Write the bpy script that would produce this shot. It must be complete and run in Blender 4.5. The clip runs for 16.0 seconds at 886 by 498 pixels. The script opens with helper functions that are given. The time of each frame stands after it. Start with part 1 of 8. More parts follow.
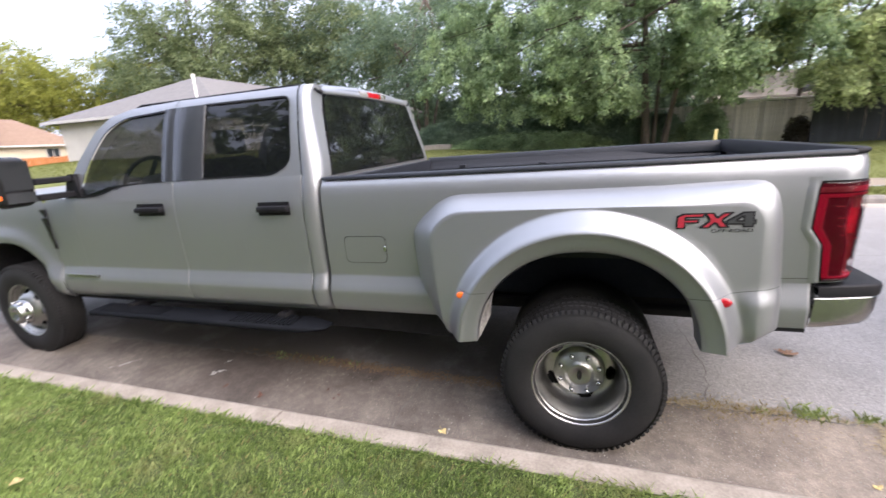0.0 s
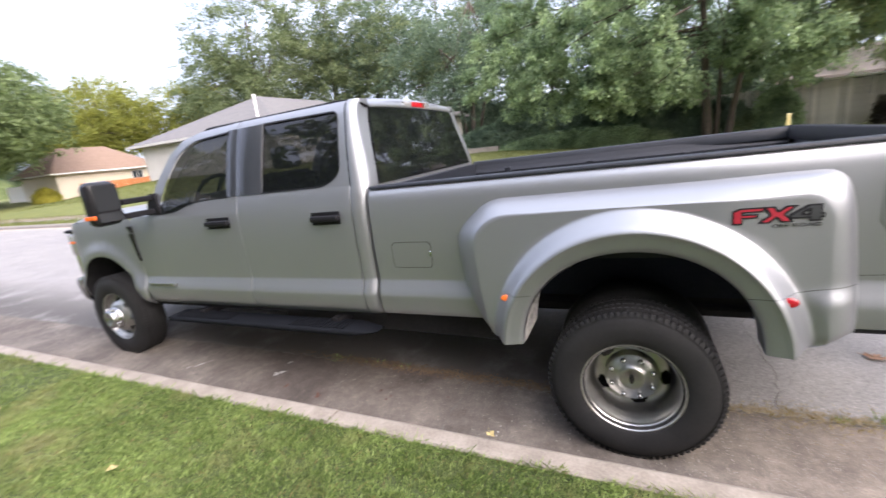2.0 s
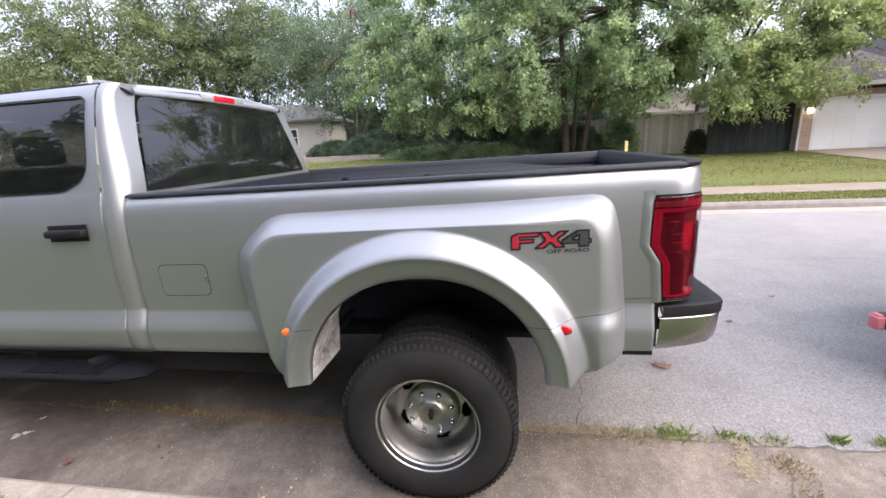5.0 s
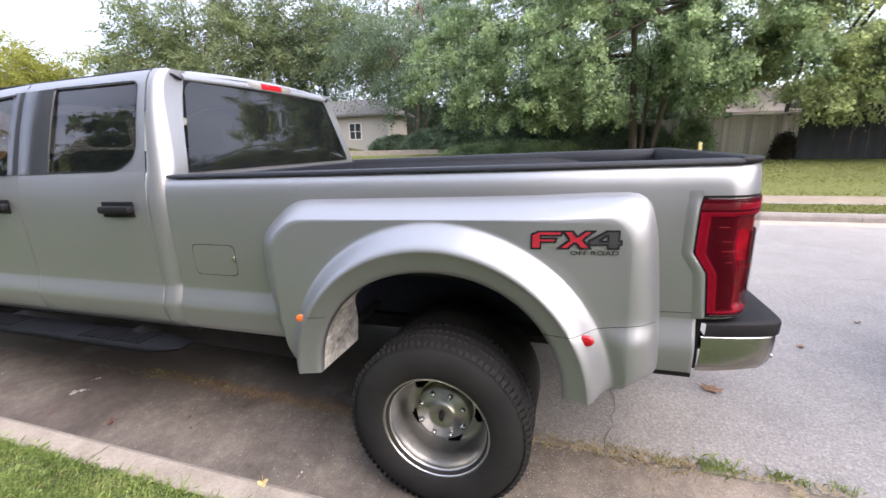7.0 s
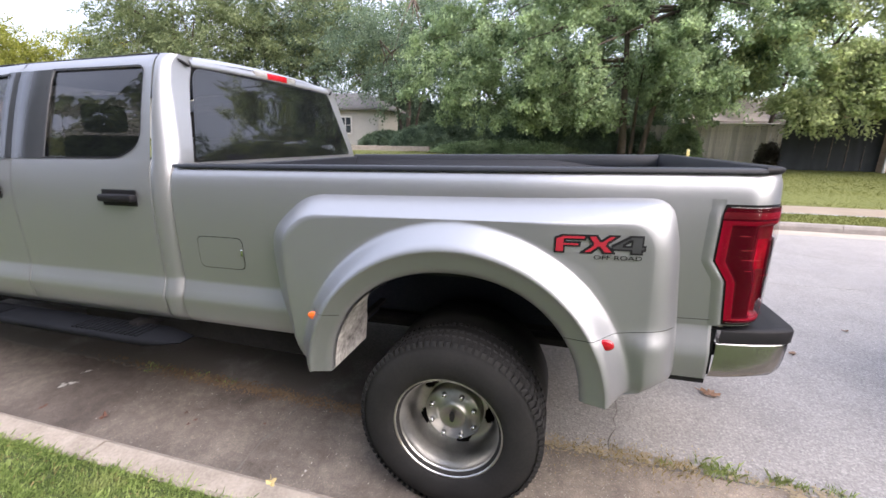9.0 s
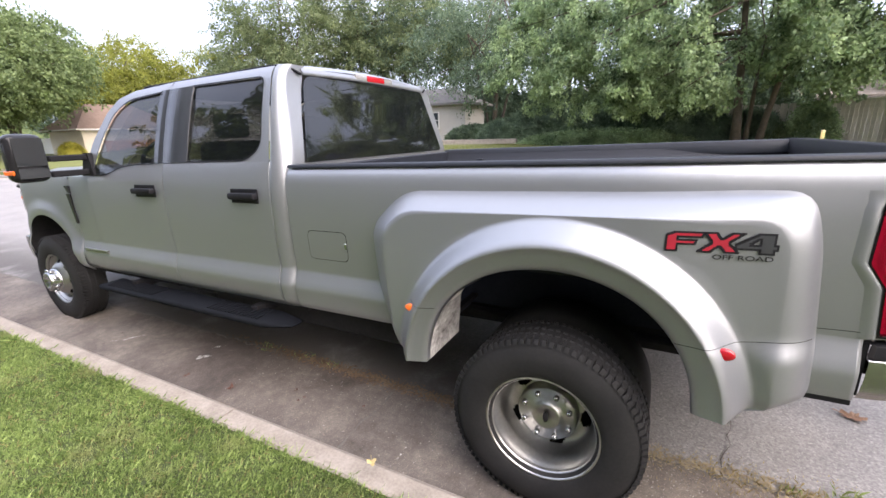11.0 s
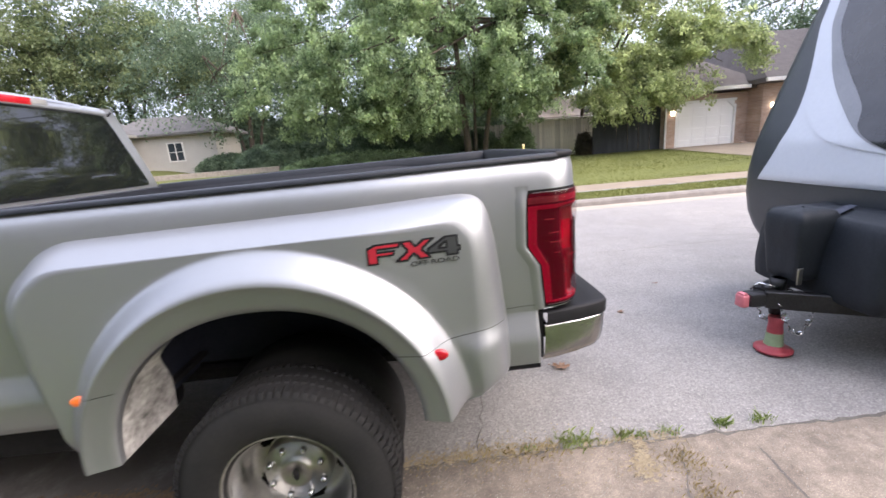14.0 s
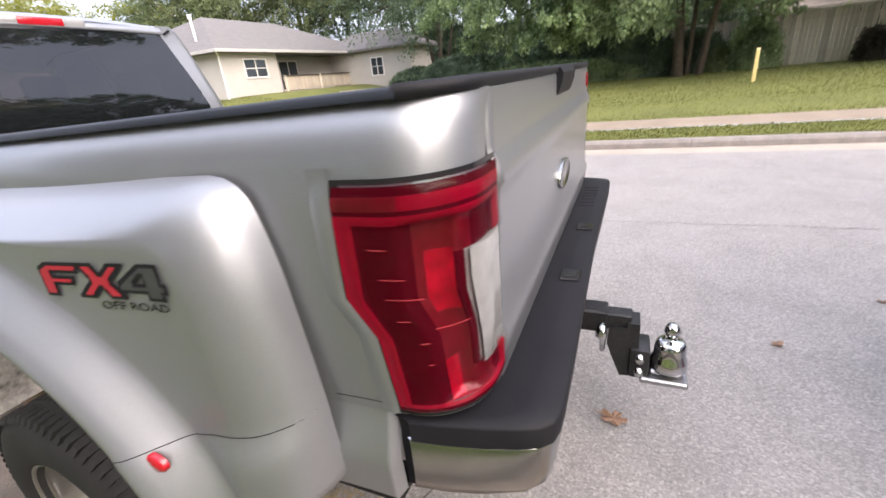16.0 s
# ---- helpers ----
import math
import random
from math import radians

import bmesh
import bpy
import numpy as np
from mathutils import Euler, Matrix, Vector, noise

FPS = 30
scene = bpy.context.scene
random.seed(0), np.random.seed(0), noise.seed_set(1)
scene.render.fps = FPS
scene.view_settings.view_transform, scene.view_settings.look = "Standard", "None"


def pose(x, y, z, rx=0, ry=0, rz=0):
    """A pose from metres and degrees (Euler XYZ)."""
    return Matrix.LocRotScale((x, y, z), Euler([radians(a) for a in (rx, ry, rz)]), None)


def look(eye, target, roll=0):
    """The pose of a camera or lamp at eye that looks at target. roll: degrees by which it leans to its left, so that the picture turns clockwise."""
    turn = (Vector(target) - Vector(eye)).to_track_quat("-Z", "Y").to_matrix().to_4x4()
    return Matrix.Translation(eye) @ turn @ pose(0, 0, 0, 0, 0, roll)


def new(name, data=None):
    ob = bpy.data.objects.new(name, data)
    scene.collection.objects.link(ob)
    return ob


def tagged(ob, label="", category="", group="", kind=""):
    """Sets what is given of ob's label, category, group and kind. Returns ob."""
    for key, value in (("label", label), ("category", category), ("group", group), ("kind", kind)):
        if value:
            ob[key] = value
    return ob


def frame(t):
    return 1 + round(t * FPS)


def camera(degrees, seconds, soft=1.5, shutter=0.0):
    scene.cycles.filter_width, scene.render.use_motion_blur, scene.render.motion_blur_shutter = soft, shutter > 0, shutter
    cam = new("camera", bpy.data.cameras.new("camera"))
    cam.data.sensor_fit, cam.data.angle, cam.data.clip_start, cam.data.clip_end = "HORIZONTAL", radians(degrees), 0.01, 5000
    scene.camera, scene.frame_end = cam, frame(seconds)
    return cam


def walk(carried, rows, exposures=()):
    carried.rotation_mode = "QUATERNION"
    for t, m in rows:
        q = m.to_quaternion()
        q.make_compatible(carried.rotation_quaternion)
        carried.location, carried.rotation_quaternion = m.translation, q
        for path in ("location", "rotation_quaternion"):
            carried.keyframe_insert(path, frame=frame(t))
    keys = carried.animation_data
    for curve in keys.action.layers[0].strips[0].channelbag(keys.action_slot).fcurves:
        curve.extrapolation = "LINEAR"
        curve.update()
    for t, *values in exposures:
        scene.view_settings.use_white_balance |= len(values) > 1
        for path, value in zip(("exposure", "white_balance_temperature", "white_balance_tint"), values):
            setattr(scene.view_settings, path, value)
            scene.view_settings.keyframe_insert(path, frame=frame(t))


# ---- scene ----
cam = camera(93.4, 16.0, 1.55, 0.45)
PATH = [
    (0, (-0.032, -3.118, 1.598), (-0.641, -1.284, 1.085), -3.2),
    (0.5, (-0.037, -3.112, 1.6), (-0.793, -1.355, 1.015), -2.2),
    (1, (0.011, -3.115, 1.612), (-0.748, -1.371, 0.994), -5.9),
    (1.5, (0.015, -3.14, 1.584), (-0.926, -1.445, 1.09), -6.8),
    (2, (0.015, -3.134, 1.609), (-0.821, -1.382, 1.13), -6.5),
    (2.5, (0.09, -3.125, 1.572), (-0.258, -1.22, 1.072), -6.3),
    (3, (0.189, -3.085, 1.564), (-0.031, -1.163, 1.058), -7.3),
    (3.5, (0.303, -3.038, 1.568), (-0.006, -1.114, 1.118), -3.8),
    (3.7, (0.354, -3.021, 1.598), (0.021, -1.11, 1.112), -3.7),
    (5.8, (0.421, -2.611, 1.546), (0.059, -0.701, 1.075), -1.9),
    (6, (0.451, -2.622, 1.542), (0.015, -0.724, 1.086), -1.5),
    (6.5, (0.493, -2.613, 1.545), (-0.16, -0.785, 1.06), -0.8),
    (7, (0.517, -2.604, 1.534), (-0.077, -0.758, 1.046), -1.4),
    (7.5, (0.492, -2.599, 1.539), (-0.02, -0.719, 1.089), -2.0),
    (8, (0.439, -2.607, 1.539), (-0.049, -0.718, 1.097), -1.0),
    (8.5, (0.407, -2.621, 1.539), (-0.085, -0.734, 1.093), -0.5),
    (9, (0.386, -2.626, 1.54), (-0.142, -0.763, 1.04), 0.8),
    (9.5, (0.361, -2.619, 1.537), (-0.351, -0.83, 0.996), 1.6),
    (9.7, (0.346, -2.621, 1.55), (-0.471, -0.883, 0.994), 1.6),
    (11.8, (0.344, -2.645, 1.546), (-0.53, -0.922, 1.028), -2.8),
    (12, (0.352, -2.646, 1.543), (-0.379, -0.854, 1.04), -1.9),
    (12.5, (0.335, -2.647, 1.546), (-0.118, -0.761, 1.059), -0.4),
    (13, (0.304, -2.64, 1.531), (0.066, -0.728, 0.995), -0.9),
    (13.5, (0.346, -2.59, 1.515), (0.327, -0.683, 0.914), -2.3),
    (14, (0.579, -2.433, 1.513), (0.635, -0.49, 1.041), -4.7),
    (14.5, (0.733, -2.265, 1.506), (0.865, -0.345, 0.96), -5.5),
    (15, (0.88, -2.002, 1.515), (0.989, -0.07, 1.007), -9.3),
    (15.5, (1.155, -1.784, 1.487), (0.854, 0.092, 0.862), -3.1),
    (15.8, (1.286, -1.563, 1.47), (0.593, 0.169, 0.75), -3.6),
    (16, (1.347, -1.477, 1.469), (0.562, 0.198, 0.709), -5.9),
]
walk(cam, [(t, look(eye, target, roll)) for t, eye, target, roll in PATH], ((0, 1.73, 5900, 18), (13, 1.76, 5950, 18), (14.5, 1.76, 6000, 18), (16, 1.69, 6150, 18)))

# ---- sky and sun: a bright hazy evening ----
world = bpy.data.worlds.new("world")
scene.world = world
world.use_nodes = True
wn = world.node_tree
sky = wn.nodes.new("ShaderNodeTexSky")
sky.sky_type = "NISHITA"
sky.sun_disc = False
sky.sun_elevation = radians(35)
sky.sun_rotation = radians(112)
sky.air_density, sky.dust_density, sky.ozone_density = 1.0, 4.0, 1.0
veil = wn.nodes.new("ShaderNodeMix")
veil.data_type = "RGBA"
veil.inputs[0].default_value = 0.78
wn.links.new(sky.outputs[0], veil.inputs[6])
cloud_at = wn.nodes.new("ShaderNodeTexCoord")
cloud = wn.nodes.new("ShaderNodeTexNoise")
cloud.inputs["Scale"].default_value, cloud.inputs["Detail"].default_value = 3.5, 5.0
wn.links.new(cloud_at.outputs["Generated"], cloud.inputs["Vector"])
cloud_tone = wn.nodes.new("ShaderNodeValToRGB")
for k, (p, c) in zip(cloud_tone.color_ramp.elements, ((0.36, (0.68, 0.72, 0.84, 1)), (0.62, (0.93, 0.95, 1.02, 1)))):
    k.position, k.color = p, c
wn.links.new(cloud.outputs[0], cloud_tone.inputs[0])
cloud_gain = wn.nodes.new("ShaderNodeVectorMath")
cloud_gain.operation = "SCALE"
cloud_gain.inputs[3].default_value = 9.9
wn.links.new(cloud_tone.outputs[0], cloud_gain.inputs[0])
# a hazy sky is brighter overhead than along the horizon
sky_up = wn.nodes.new("ShaderNodeSeparateXYZ")
wn.links.new(cloud_at.outputs["Generated"], sky_up.inputs[0])
sky_rise = wn.nodes.new("ShaderNodeMapRange")
sky_rise.inputs[3].default_value, sky_rise.inputs[4].default_value = 0.46, 0.75
wn.links.new(sky_up.outputs[2], sky_rise.inputs[0])
haze = wn.nodes.new("ShaderNodeVectorMath")
haze.operation = "SCALE"
wn.links.new(cloud_gain.outputs[0], haze.inputs[0])
wn.links.new(sky_rise.outputs[0], haze.inputs[3])
wn.links.new(haze.outputs[0], veil.inputs[7])
wn.links.new(veil.outputs[2], wn.nodes["Background"].inputs[0])
wn.nodes["Background"].inputs[1].default_value = 0.13
sun = new("sun", bpy.data.lights.new("sun", "SUN"))
sun.data.energy, sun.data.angle, sun.data.color = 3.15, radians(80), (1.0, 0.86, 0.69)
sun.matrix_world = look((29, -13, 22), (0, 0, 0))

# ---- materials ----
def nodes_of(name):
    m = bpy.data.materials.new(name)
    m.use_nodes = True
    t = m.node_tree
    return m, t, t.nodes["Principled BSDF"]


def noise_node(t, scale, detail=4.0, rough=0.6, coords="Object"):
    c = t.nodes.new("ShaderNodeTexCoord")
    n = t.nodes.new("ShaderNodeTexNoise")
    n.inputs["Scale"].default_value, n.inputs["Detail"].default_value, n.inputs["Roughness"].default_value = scale, detail, rough
    t.links.new(c.outputs[coords], n.inputs["Vector"])
    return n


def ramp_node(t, source, stops):
    r = t.nodes.new("ShaderNodeValToRGB")
    e = r.color_ramp.elements
    while len(e) < len(stops):
        e.new(0.5)
    for k, (p, c) in zip(e, stops):
        k.position, k.color = p, (*c, 1)
    t.links.new(source, r.inputs[0])
    return r.outputs[0]


def mix_node(t, a, b, fac, mode="MIX"):
    m = t.nodes.new("ShaderNodeMix")
    m.data_type, m.blend_type = "RGBA", mode
    for sock, v in ((m.inputs[0], fac), (m.inputs[6], a), (m.inputs[7], b)):
        if isinstance(v, (int, float)):
            sock.default_value = v
        elif isinstance(v, tuple):
            sock.default_value = (*v, 1)
        else:
            t.links.new(v, sock)
    return m.outputs[2]


def bump_node(t, p, height, strength, distance=0.01):
    b = t.nodes.new("ShaderNodeBump")
    b.inputs["Strength"].default_value, b.inputs["Distance"].default_value = strength, distance
    t.links.new(height, b.inputs["Height"])
    t.links.new(b.outputs[0], p.inputs["Normal"])


def mottled(name, dark, light, scale=6.0, fine=60.0, rough=0.7, metal=0.0, bump=0.2, depth=0.004, vary=0.0, coat=0.0, spec=0.5):
    """A surface whose colour goes between two tones at a coarse and a fine scale."""
    m, t, p = nodes_of(name)
    a, b = noise_node(t, scale), noise_node(t, fine, 3.0)
    col = ramp_node(t, a.outputs[0], [(0.32, dark), (0.68, light)])
    col2 = ramp_node(t, b.outputs[0], [(0.3, dark), (0.7, light)])
    col = mix_node(t, col, col2, 0.45)
    if vary:
        o = t.nodes.new("ShaderNodeObjectInfo")
        h = t.nodes.new("ShaderNodeHueSaturation")
        r = t.nodes.new("ShaderNodeMapRange")
        r.inputs[3].default_value, r.inputs[4].default_value = 1 - vary, 1 + vary
        t.links.new(o.outputs["Random"], r.inputs[0])
        t.links.new(r.outputs[0], h.inputs["Value"])
        t.links.new(col, h.inputs["Color"])
        col = h.outputs[0]
    t.links.new(col, p.inputs["Base Color"])
    p.inputs["Roughness"].default_value, p.inputs["Metallic"].default_value = rough, metal
    p.inputs["Coat Weight"].default_value = coat
    p.inputs["Coat Roughness"].default_value = 0.04
    p.inputs["Specular IOR Level"].default_value = spec
    if bump:
        bump_node(t, p, b.outputs[0], bump, depth)
    return m


def plain(name, colour, rough=0.5, metal=0.0, coat=0.0, emit=0.0):
    m, t, p = nodes_of(name)
    n = noise_node(t, 25.0)
    lo, hi = tuple(c * 0.9 for c in colour), tuple(min(1, c * 1.08) for c in colour)
    t.links.new(ramp_node(t, n.outputs[0], [(0.35, lo), (0.65, hi)]), p.inputs["Base Color"])
    p.inputs["Roughness"].default_value, p.inputs["Metallic"].default_value, p.inputs["Coat Weight"].default_value = rough, metal, coat
    if emit:
        p.inputs["Emission Color"].default_value, p.inputs["Emission Strength"].default_value = (*colour, 1), emit
    return m


def car_paint():
    m, t, p = nodes_of("silver_paint")
    flake, dust = noise_node(t, 900.0, 2.0), noise_node(t, 3.0)
    col = ramp_node(t, flake.outputs[0], [(0.3, (0.26, 0.27, 0.285)), (0.7, (0.335, 0.346, 0.362))])
    t.links.new(col, p.inputs["Base Color"])
    p.inputs["Metallic"].default_value = 0.74
    r = t.nodes.new("ShaderNodeMapRange")
    r.inputs[3].default_value, r.inputs[4].default_value = 0.37, 0.44
    t.links.new(dust.outputs[0], r.inputs[0])
    t.links.new(r.outputs[0], p.inputs["Roughness"])
    p.inputs["Coat Weight"].default_value, p.inputs["Coat Roughness"].default_value = 0.32, 0.12
    return m


def tinted_glass(name, colour, alpha, rough=0.02, spec=0.6):
    """A dark pane: a mirror-smooth coat over a see-through tint."""
    m, t, p = nodes_of(name)
    p.inputs["Base Color"].default_value, p.inputs["Roughness"].default_value = (*colour, 1), rough
    p.inputs["Alpha"].default_value = alpha
    p.inputs["Specular IOR Level"].default_value = spec
    return m


PAINT = car_paint()
GLASS_DARK = tinted_glass("tinted_privacy_glass", (0.006, 0.007, 0.008), 0.93, spec=0.5)
GLASS_REAR = tinted_glass("tinted_rear_glass", (0.006, 0.007, 0.008), 0.95, spec=0.75)
GLASS_LIGHT = tinted_glass("tinted_front_glass", (0.007, 0.009, 0.009), 0.90, spec=0.4)
GLASS_SCREEN = tinted_glass("windscreen_glass", (0.02, 0.03, 0.028), 0.15)
BLACK_PLASTIC = mottled("black_plastic", (0.006, 0.006, 0.008), (0.012, 0.012, 0.014), 8, 300, 0.6, 0, 0.15, 0.001, spec=0.2)
BLACK_GLOSS = mottled("gloss_black_trim", (0.012, 0.012, 0.013), (0.018, 0.018, 0.02), 8, 200, 0.16, 0, 0.0, spec=0.3)
STEP_PLASTIC = mottled("worn_black_plastic", (0.005, 0.006, 0.008), (0.011, 0.012, 0.015), 6, 120, 0.75, 0, 0.2, 0.002, spec=0.08)
RAIL_PLASTIC = mottled("blue_black_plastic", (0.008, 0.010, 0.015), (0.015, 0.018, 0.025), 8, 300, 0.5, 0, 0.15, 0.001, spec=0.4)
BED_LINER = mottled("bed_liner", (0.003, 0.005, 0.010), (0.008, 0.010, 0.017), 5, 160, 0.6, 0, 0.4, 0.002)
UNDER = mottled("underbody", (0.014, 0.014, 0.016), (0.030, 0.029, 0.030), 5, 50, 0.95, spec=0.08)
WELL = mottled("wheel_well_liner", (0.016, 0.019, 0.030), (0.030, 0.034, 0.048), 5, 60, 0.9, spec=0.1)
RUBBER = mottled("tyre_rubber", (0.010, 0.010, 0.0105), (0.022, 0.0215, 0.021), 6, 80, 0.75, 0, 0.25, 0.002, spec=0.25)
ALLOY = mottled("polished_alloy", (0.32, 0.318, 0.305), (0.44, 0.436, 0.42), 4, 60, 0.33, 1.0, 0.05, 0.001)
CHROME = mottled("chrome", (0.50, 0.51, 0.52), (0.58, 0.59, 0.6), 4, 40, 0.10, 1.0, 0.0)
BUMPER_CHROME = mottled("dulled_chrome", (0.37, 0.375, 0.38), (0.44, 0.445, 0.45), 4, 40, 0.24, 1.0, 0.0)
STEEL = mottled("bare_steel", (0.35, 0.35, 0.36), (0.5, 0.5, 0.5), 10, 80, 0.3, 1.0, 0.1, 0.001)
DARK_STEEL = mottled("dark_steel", (0.02, 0.02, 0.022), (0.045, 0.045, 0.047), 10, 80, 0.45, 0.6, 0.1, 0.001)
GRASS_SOIL = mottled("lawn_soil", (0.032, 0.046, 0.010), (0.062, 0.078, 0.021), 1.2, 22, 0.9, 0, 0.5, 0.02)


# ---- mesh helpers ----
def finish(name, bm, material, parent=None, label="", smooth=False, angle=0.6):
    """Links a bmesh as one mesh object, under a parent where one is given."""
    if smooth:
        for f in bm.faces:
            f.smooth = True
        for e in bm.edges:
            if len(e.link_faces) == 2 and e.calc_face_angle(0) > angle:
                e.smooth = False
    me = bpy.data.meshes.new(name)
    bm.to_mesh(me)
    bm.free()
    mats = material if isinstance(material, (list, tuple)) else [material]
    for m in mats:
        me.materials.append(m)
    ob = new(name, me)
    if smooth and mats[0] is PAINT:
        w = ob.modifiers.new("even_shading", "WEIGHTED_NORMAL")
        w.mode, w.weight, w.keep_sharp = "FACE_AREA", 60, True
    if parent is not None:
        ob.parent = parent
    if label:
        ob["label"] = label
    return ob


def part(name, bm, material, parent, label="", smooth=False, angle=0.6):
    return finish(name, bm, material, parent, label, smooth, angle)


def thing(name, at=(0, 0, 0), label="", category="", group="", rz=0.0):
    e = new(name)
    e.empty_display_size = 0.1
    e.matrix_world = pose(*at, 0, 0, rz)
    return tagged(e, label, category, group)


def box(bm, x0, x1, y0, y1, z0, z1, bevel=0.0, segs=1, m=None):
    r = bmesh.ops.create_cube(bm, size=1)
    vs = r["verts"]
    bmesh.ops.transform(bm, matrix=Matrix.LocRotScale(((x0 + x1) / 2, (y0 + y1) / 2, (z0 + z1) / 2), None, (x1 - x0, y1 - y0, z1 - z0)), verts=vs)
    if bevel:
        es = list({e for v in vs for e in v.link_edges})
        r = bmesh.ops.bevel(bm, geom=es, offset=bevel, segments=segs, affect="EDGES", profile=0.5)
        vs = list({v for f in r["faces"] for v in f.verts} | {v for v in vs if v.is_valid})
    if m is not None:
        bmesh.ops.transform(bm, matrix=m, verts=vs)
    return vs


def tube(bm, points, radii, sides=10, caps=True):
    """A tube along points; radii: one number, or one for each point."""
    pts = [Vector(p) for p in points]
    if isinstance(radii, (int, float)):
        radii = [radii] * len(pts)
    rings, side = [], None
    for i, p in enumerate(pts):
        d = (pts[min(i + 1, len(pts) - 1)] - pts[max(i - 1, 0)]).normalized()
        if side is None:
            side = d.orthogonal().normalized()
        side = (side - d * side.dot(d)).normalized()
        up = d.cross(side)
        rings.append([bm.verts.new(p + radii[i] * (math.cos(a) * side + math.sin(a) * up)) for a in (2 * math.pi * k / sides for k in range(sides))])
    for a, b in zip(rings, rings[1:]):
        for k in range(sides):
            bm.faces.new((a[k], a[(k + 1) % sides], b[(k + 1) % sides], b[k]))
    if caps:
        bm.faces.new(rings[0][::-1])
        bm.faces.new(rings[-1])
    return rings


def spin(bm, profile, centre, axis="y", n=48, closed=False):
    """Turns a profile of (radius, along) round an axis through centre."""
    c = Vector(centre)
    rings = []
    for r, a in profile:
        ring = []
        for k in range(n):
            w = 2 * math.pi * k / n
            u, v = r * math.cos(w), r * math.sin(w)
            p = (u, a, v) if axis == "y" else ((a, u, v) if axis == "x" else (u, v, a))
            ring.append(bm.verts.new(c + Vector(p)))
        rings.append(ring)
    pairs = list(zip(rings, rings[1:])) + ([(rings[-1], rings[0])] if closed else [])
    for a, b in pairs:
        for k in range(n):
            bm.faces.new((a[k], a[(k + 1) % n], b[(k + 1) % n], b[k]))
    return rings


def sheet(bm, rows):
    """A skin over rows of points, all of one length. Returns the rows of vertices."""
    vs = [[bm.verts.new(p) for p in row] for row in rows]
    for a, b in zip(vs, vs[1:]):
        for k in range(len(a) - 1):
            bm.faces.new((a[k], a[k + 1], b[k + 1], b[k]))
    return vs


def prism(bm, outline, y0, y1, axes="xz"):
    """A slab with the given flat outline, between y0 and y1 along the third axis."""
    def at(u, v, w):
        return {"xz": (u, w, v), "xy": (u, v, w), "yz": (w, u, v)}[axes]
    a = [bm.verts.new(at(u, v, y0)) for u, v in outline]
    b = [bm.verts.new(at(u, v, y1)) for u, v in outline]
    n = len(a)
    bm.faces.new(a)
    bm.faces.new(b[::-1])
    for k in range(n):
        bm.faces.new((a[k], b[k], b[(k + 1) % n], a[(k + 1) % n]))
    bmesh.ops.recalc_face_normals(bm, faces=bm.faces)


def smooth01(v):
    v = min(1.0, max(0.0, v))
    return v * v * (3 - 2 * v)


def lerp_table(x, table):
    for (x0, y0), (x1, y1) in zip(table, table[1:]):
        if x <= x1:
            return y0 + (y1 - y0) * max(0.0, (x - x0) / (x1 - x0))
    return table[-1][1]

# ---- ground: one sheet out to the horizon, street and lawns ----
ROAD_TURN = 0.011  # the street runs a little askew to the truck


def street_y(x, y):
    """Distance across the street of a place in the world."""
    return y - ROAD_TURN * x


def ground_z(x, y):
    """Height of the ground: gutter, crown of the street, verge, rising lawns."""
    v = street_y(x, y)
    if v < -1.36:
        return 0.11 + 0.02 * min(10.0, -1.36 - v)
    if v < -0.7:
        return 0.014 + 0.085 * (v + 0.7)
    if v < 6.5:
        return 0.014 + 0.10 * (1 - ((v - 2.9) / 3.6) ** 2) * 0.8
    if v < 8.8:
        return 0.13 + 0.03 * (v - 6.5)
    hill = smooth01((x + 46) / 14) * (1 - smooth01((x + 8) / 10))
    far = 0.2 + 0.38 * smooth01((v - 8.8) / 12)
    up = 0.2 + 0.78 * smooth01((v - 8.8) / 11) + 0.55 * smooth01((-15 - x) / 4) * smooth01((v - 9) / 6)
    return far + (up - far) * hill


def strip(name, y_from, y_to, xs, ny, material, label, raise_by=0.0, kind="structure", category="ground"):
    bm = bmesh.new()
    rows = []
    for j in range(ny + 1):
        v = y_from + (y_to - y_from) * (j / ny)
        e = 0.004 if j == 0 else (-0.004 if j == ny else 0)
        rows.append([(x, v + ROAD_TURN * x, ground_z(x, v + e + ROAD_TURN * x) + raise_by) for x in xs])
    sheet(bm, rows)
    ob = finish(name, bm, material, None, "", True)
    return tagged(ob, label, category, "", kind)


def spaced(lo, hi, step, out=400.0):
    """Numbers from lo to hi at even steps, then wider and wider out to the horizon on both ends."""
    v = list(np.arange(lo, hi + step / 2, step))
    a, s = v[0], step
    while a > -out:
        s *= 1.35
        a -= s
        v.insert(0, a)
    a, s = v[-1], step
    while a < out:
        s *= 1.35
        a += s
        v.append(a)
    return [float(q) for q in v]


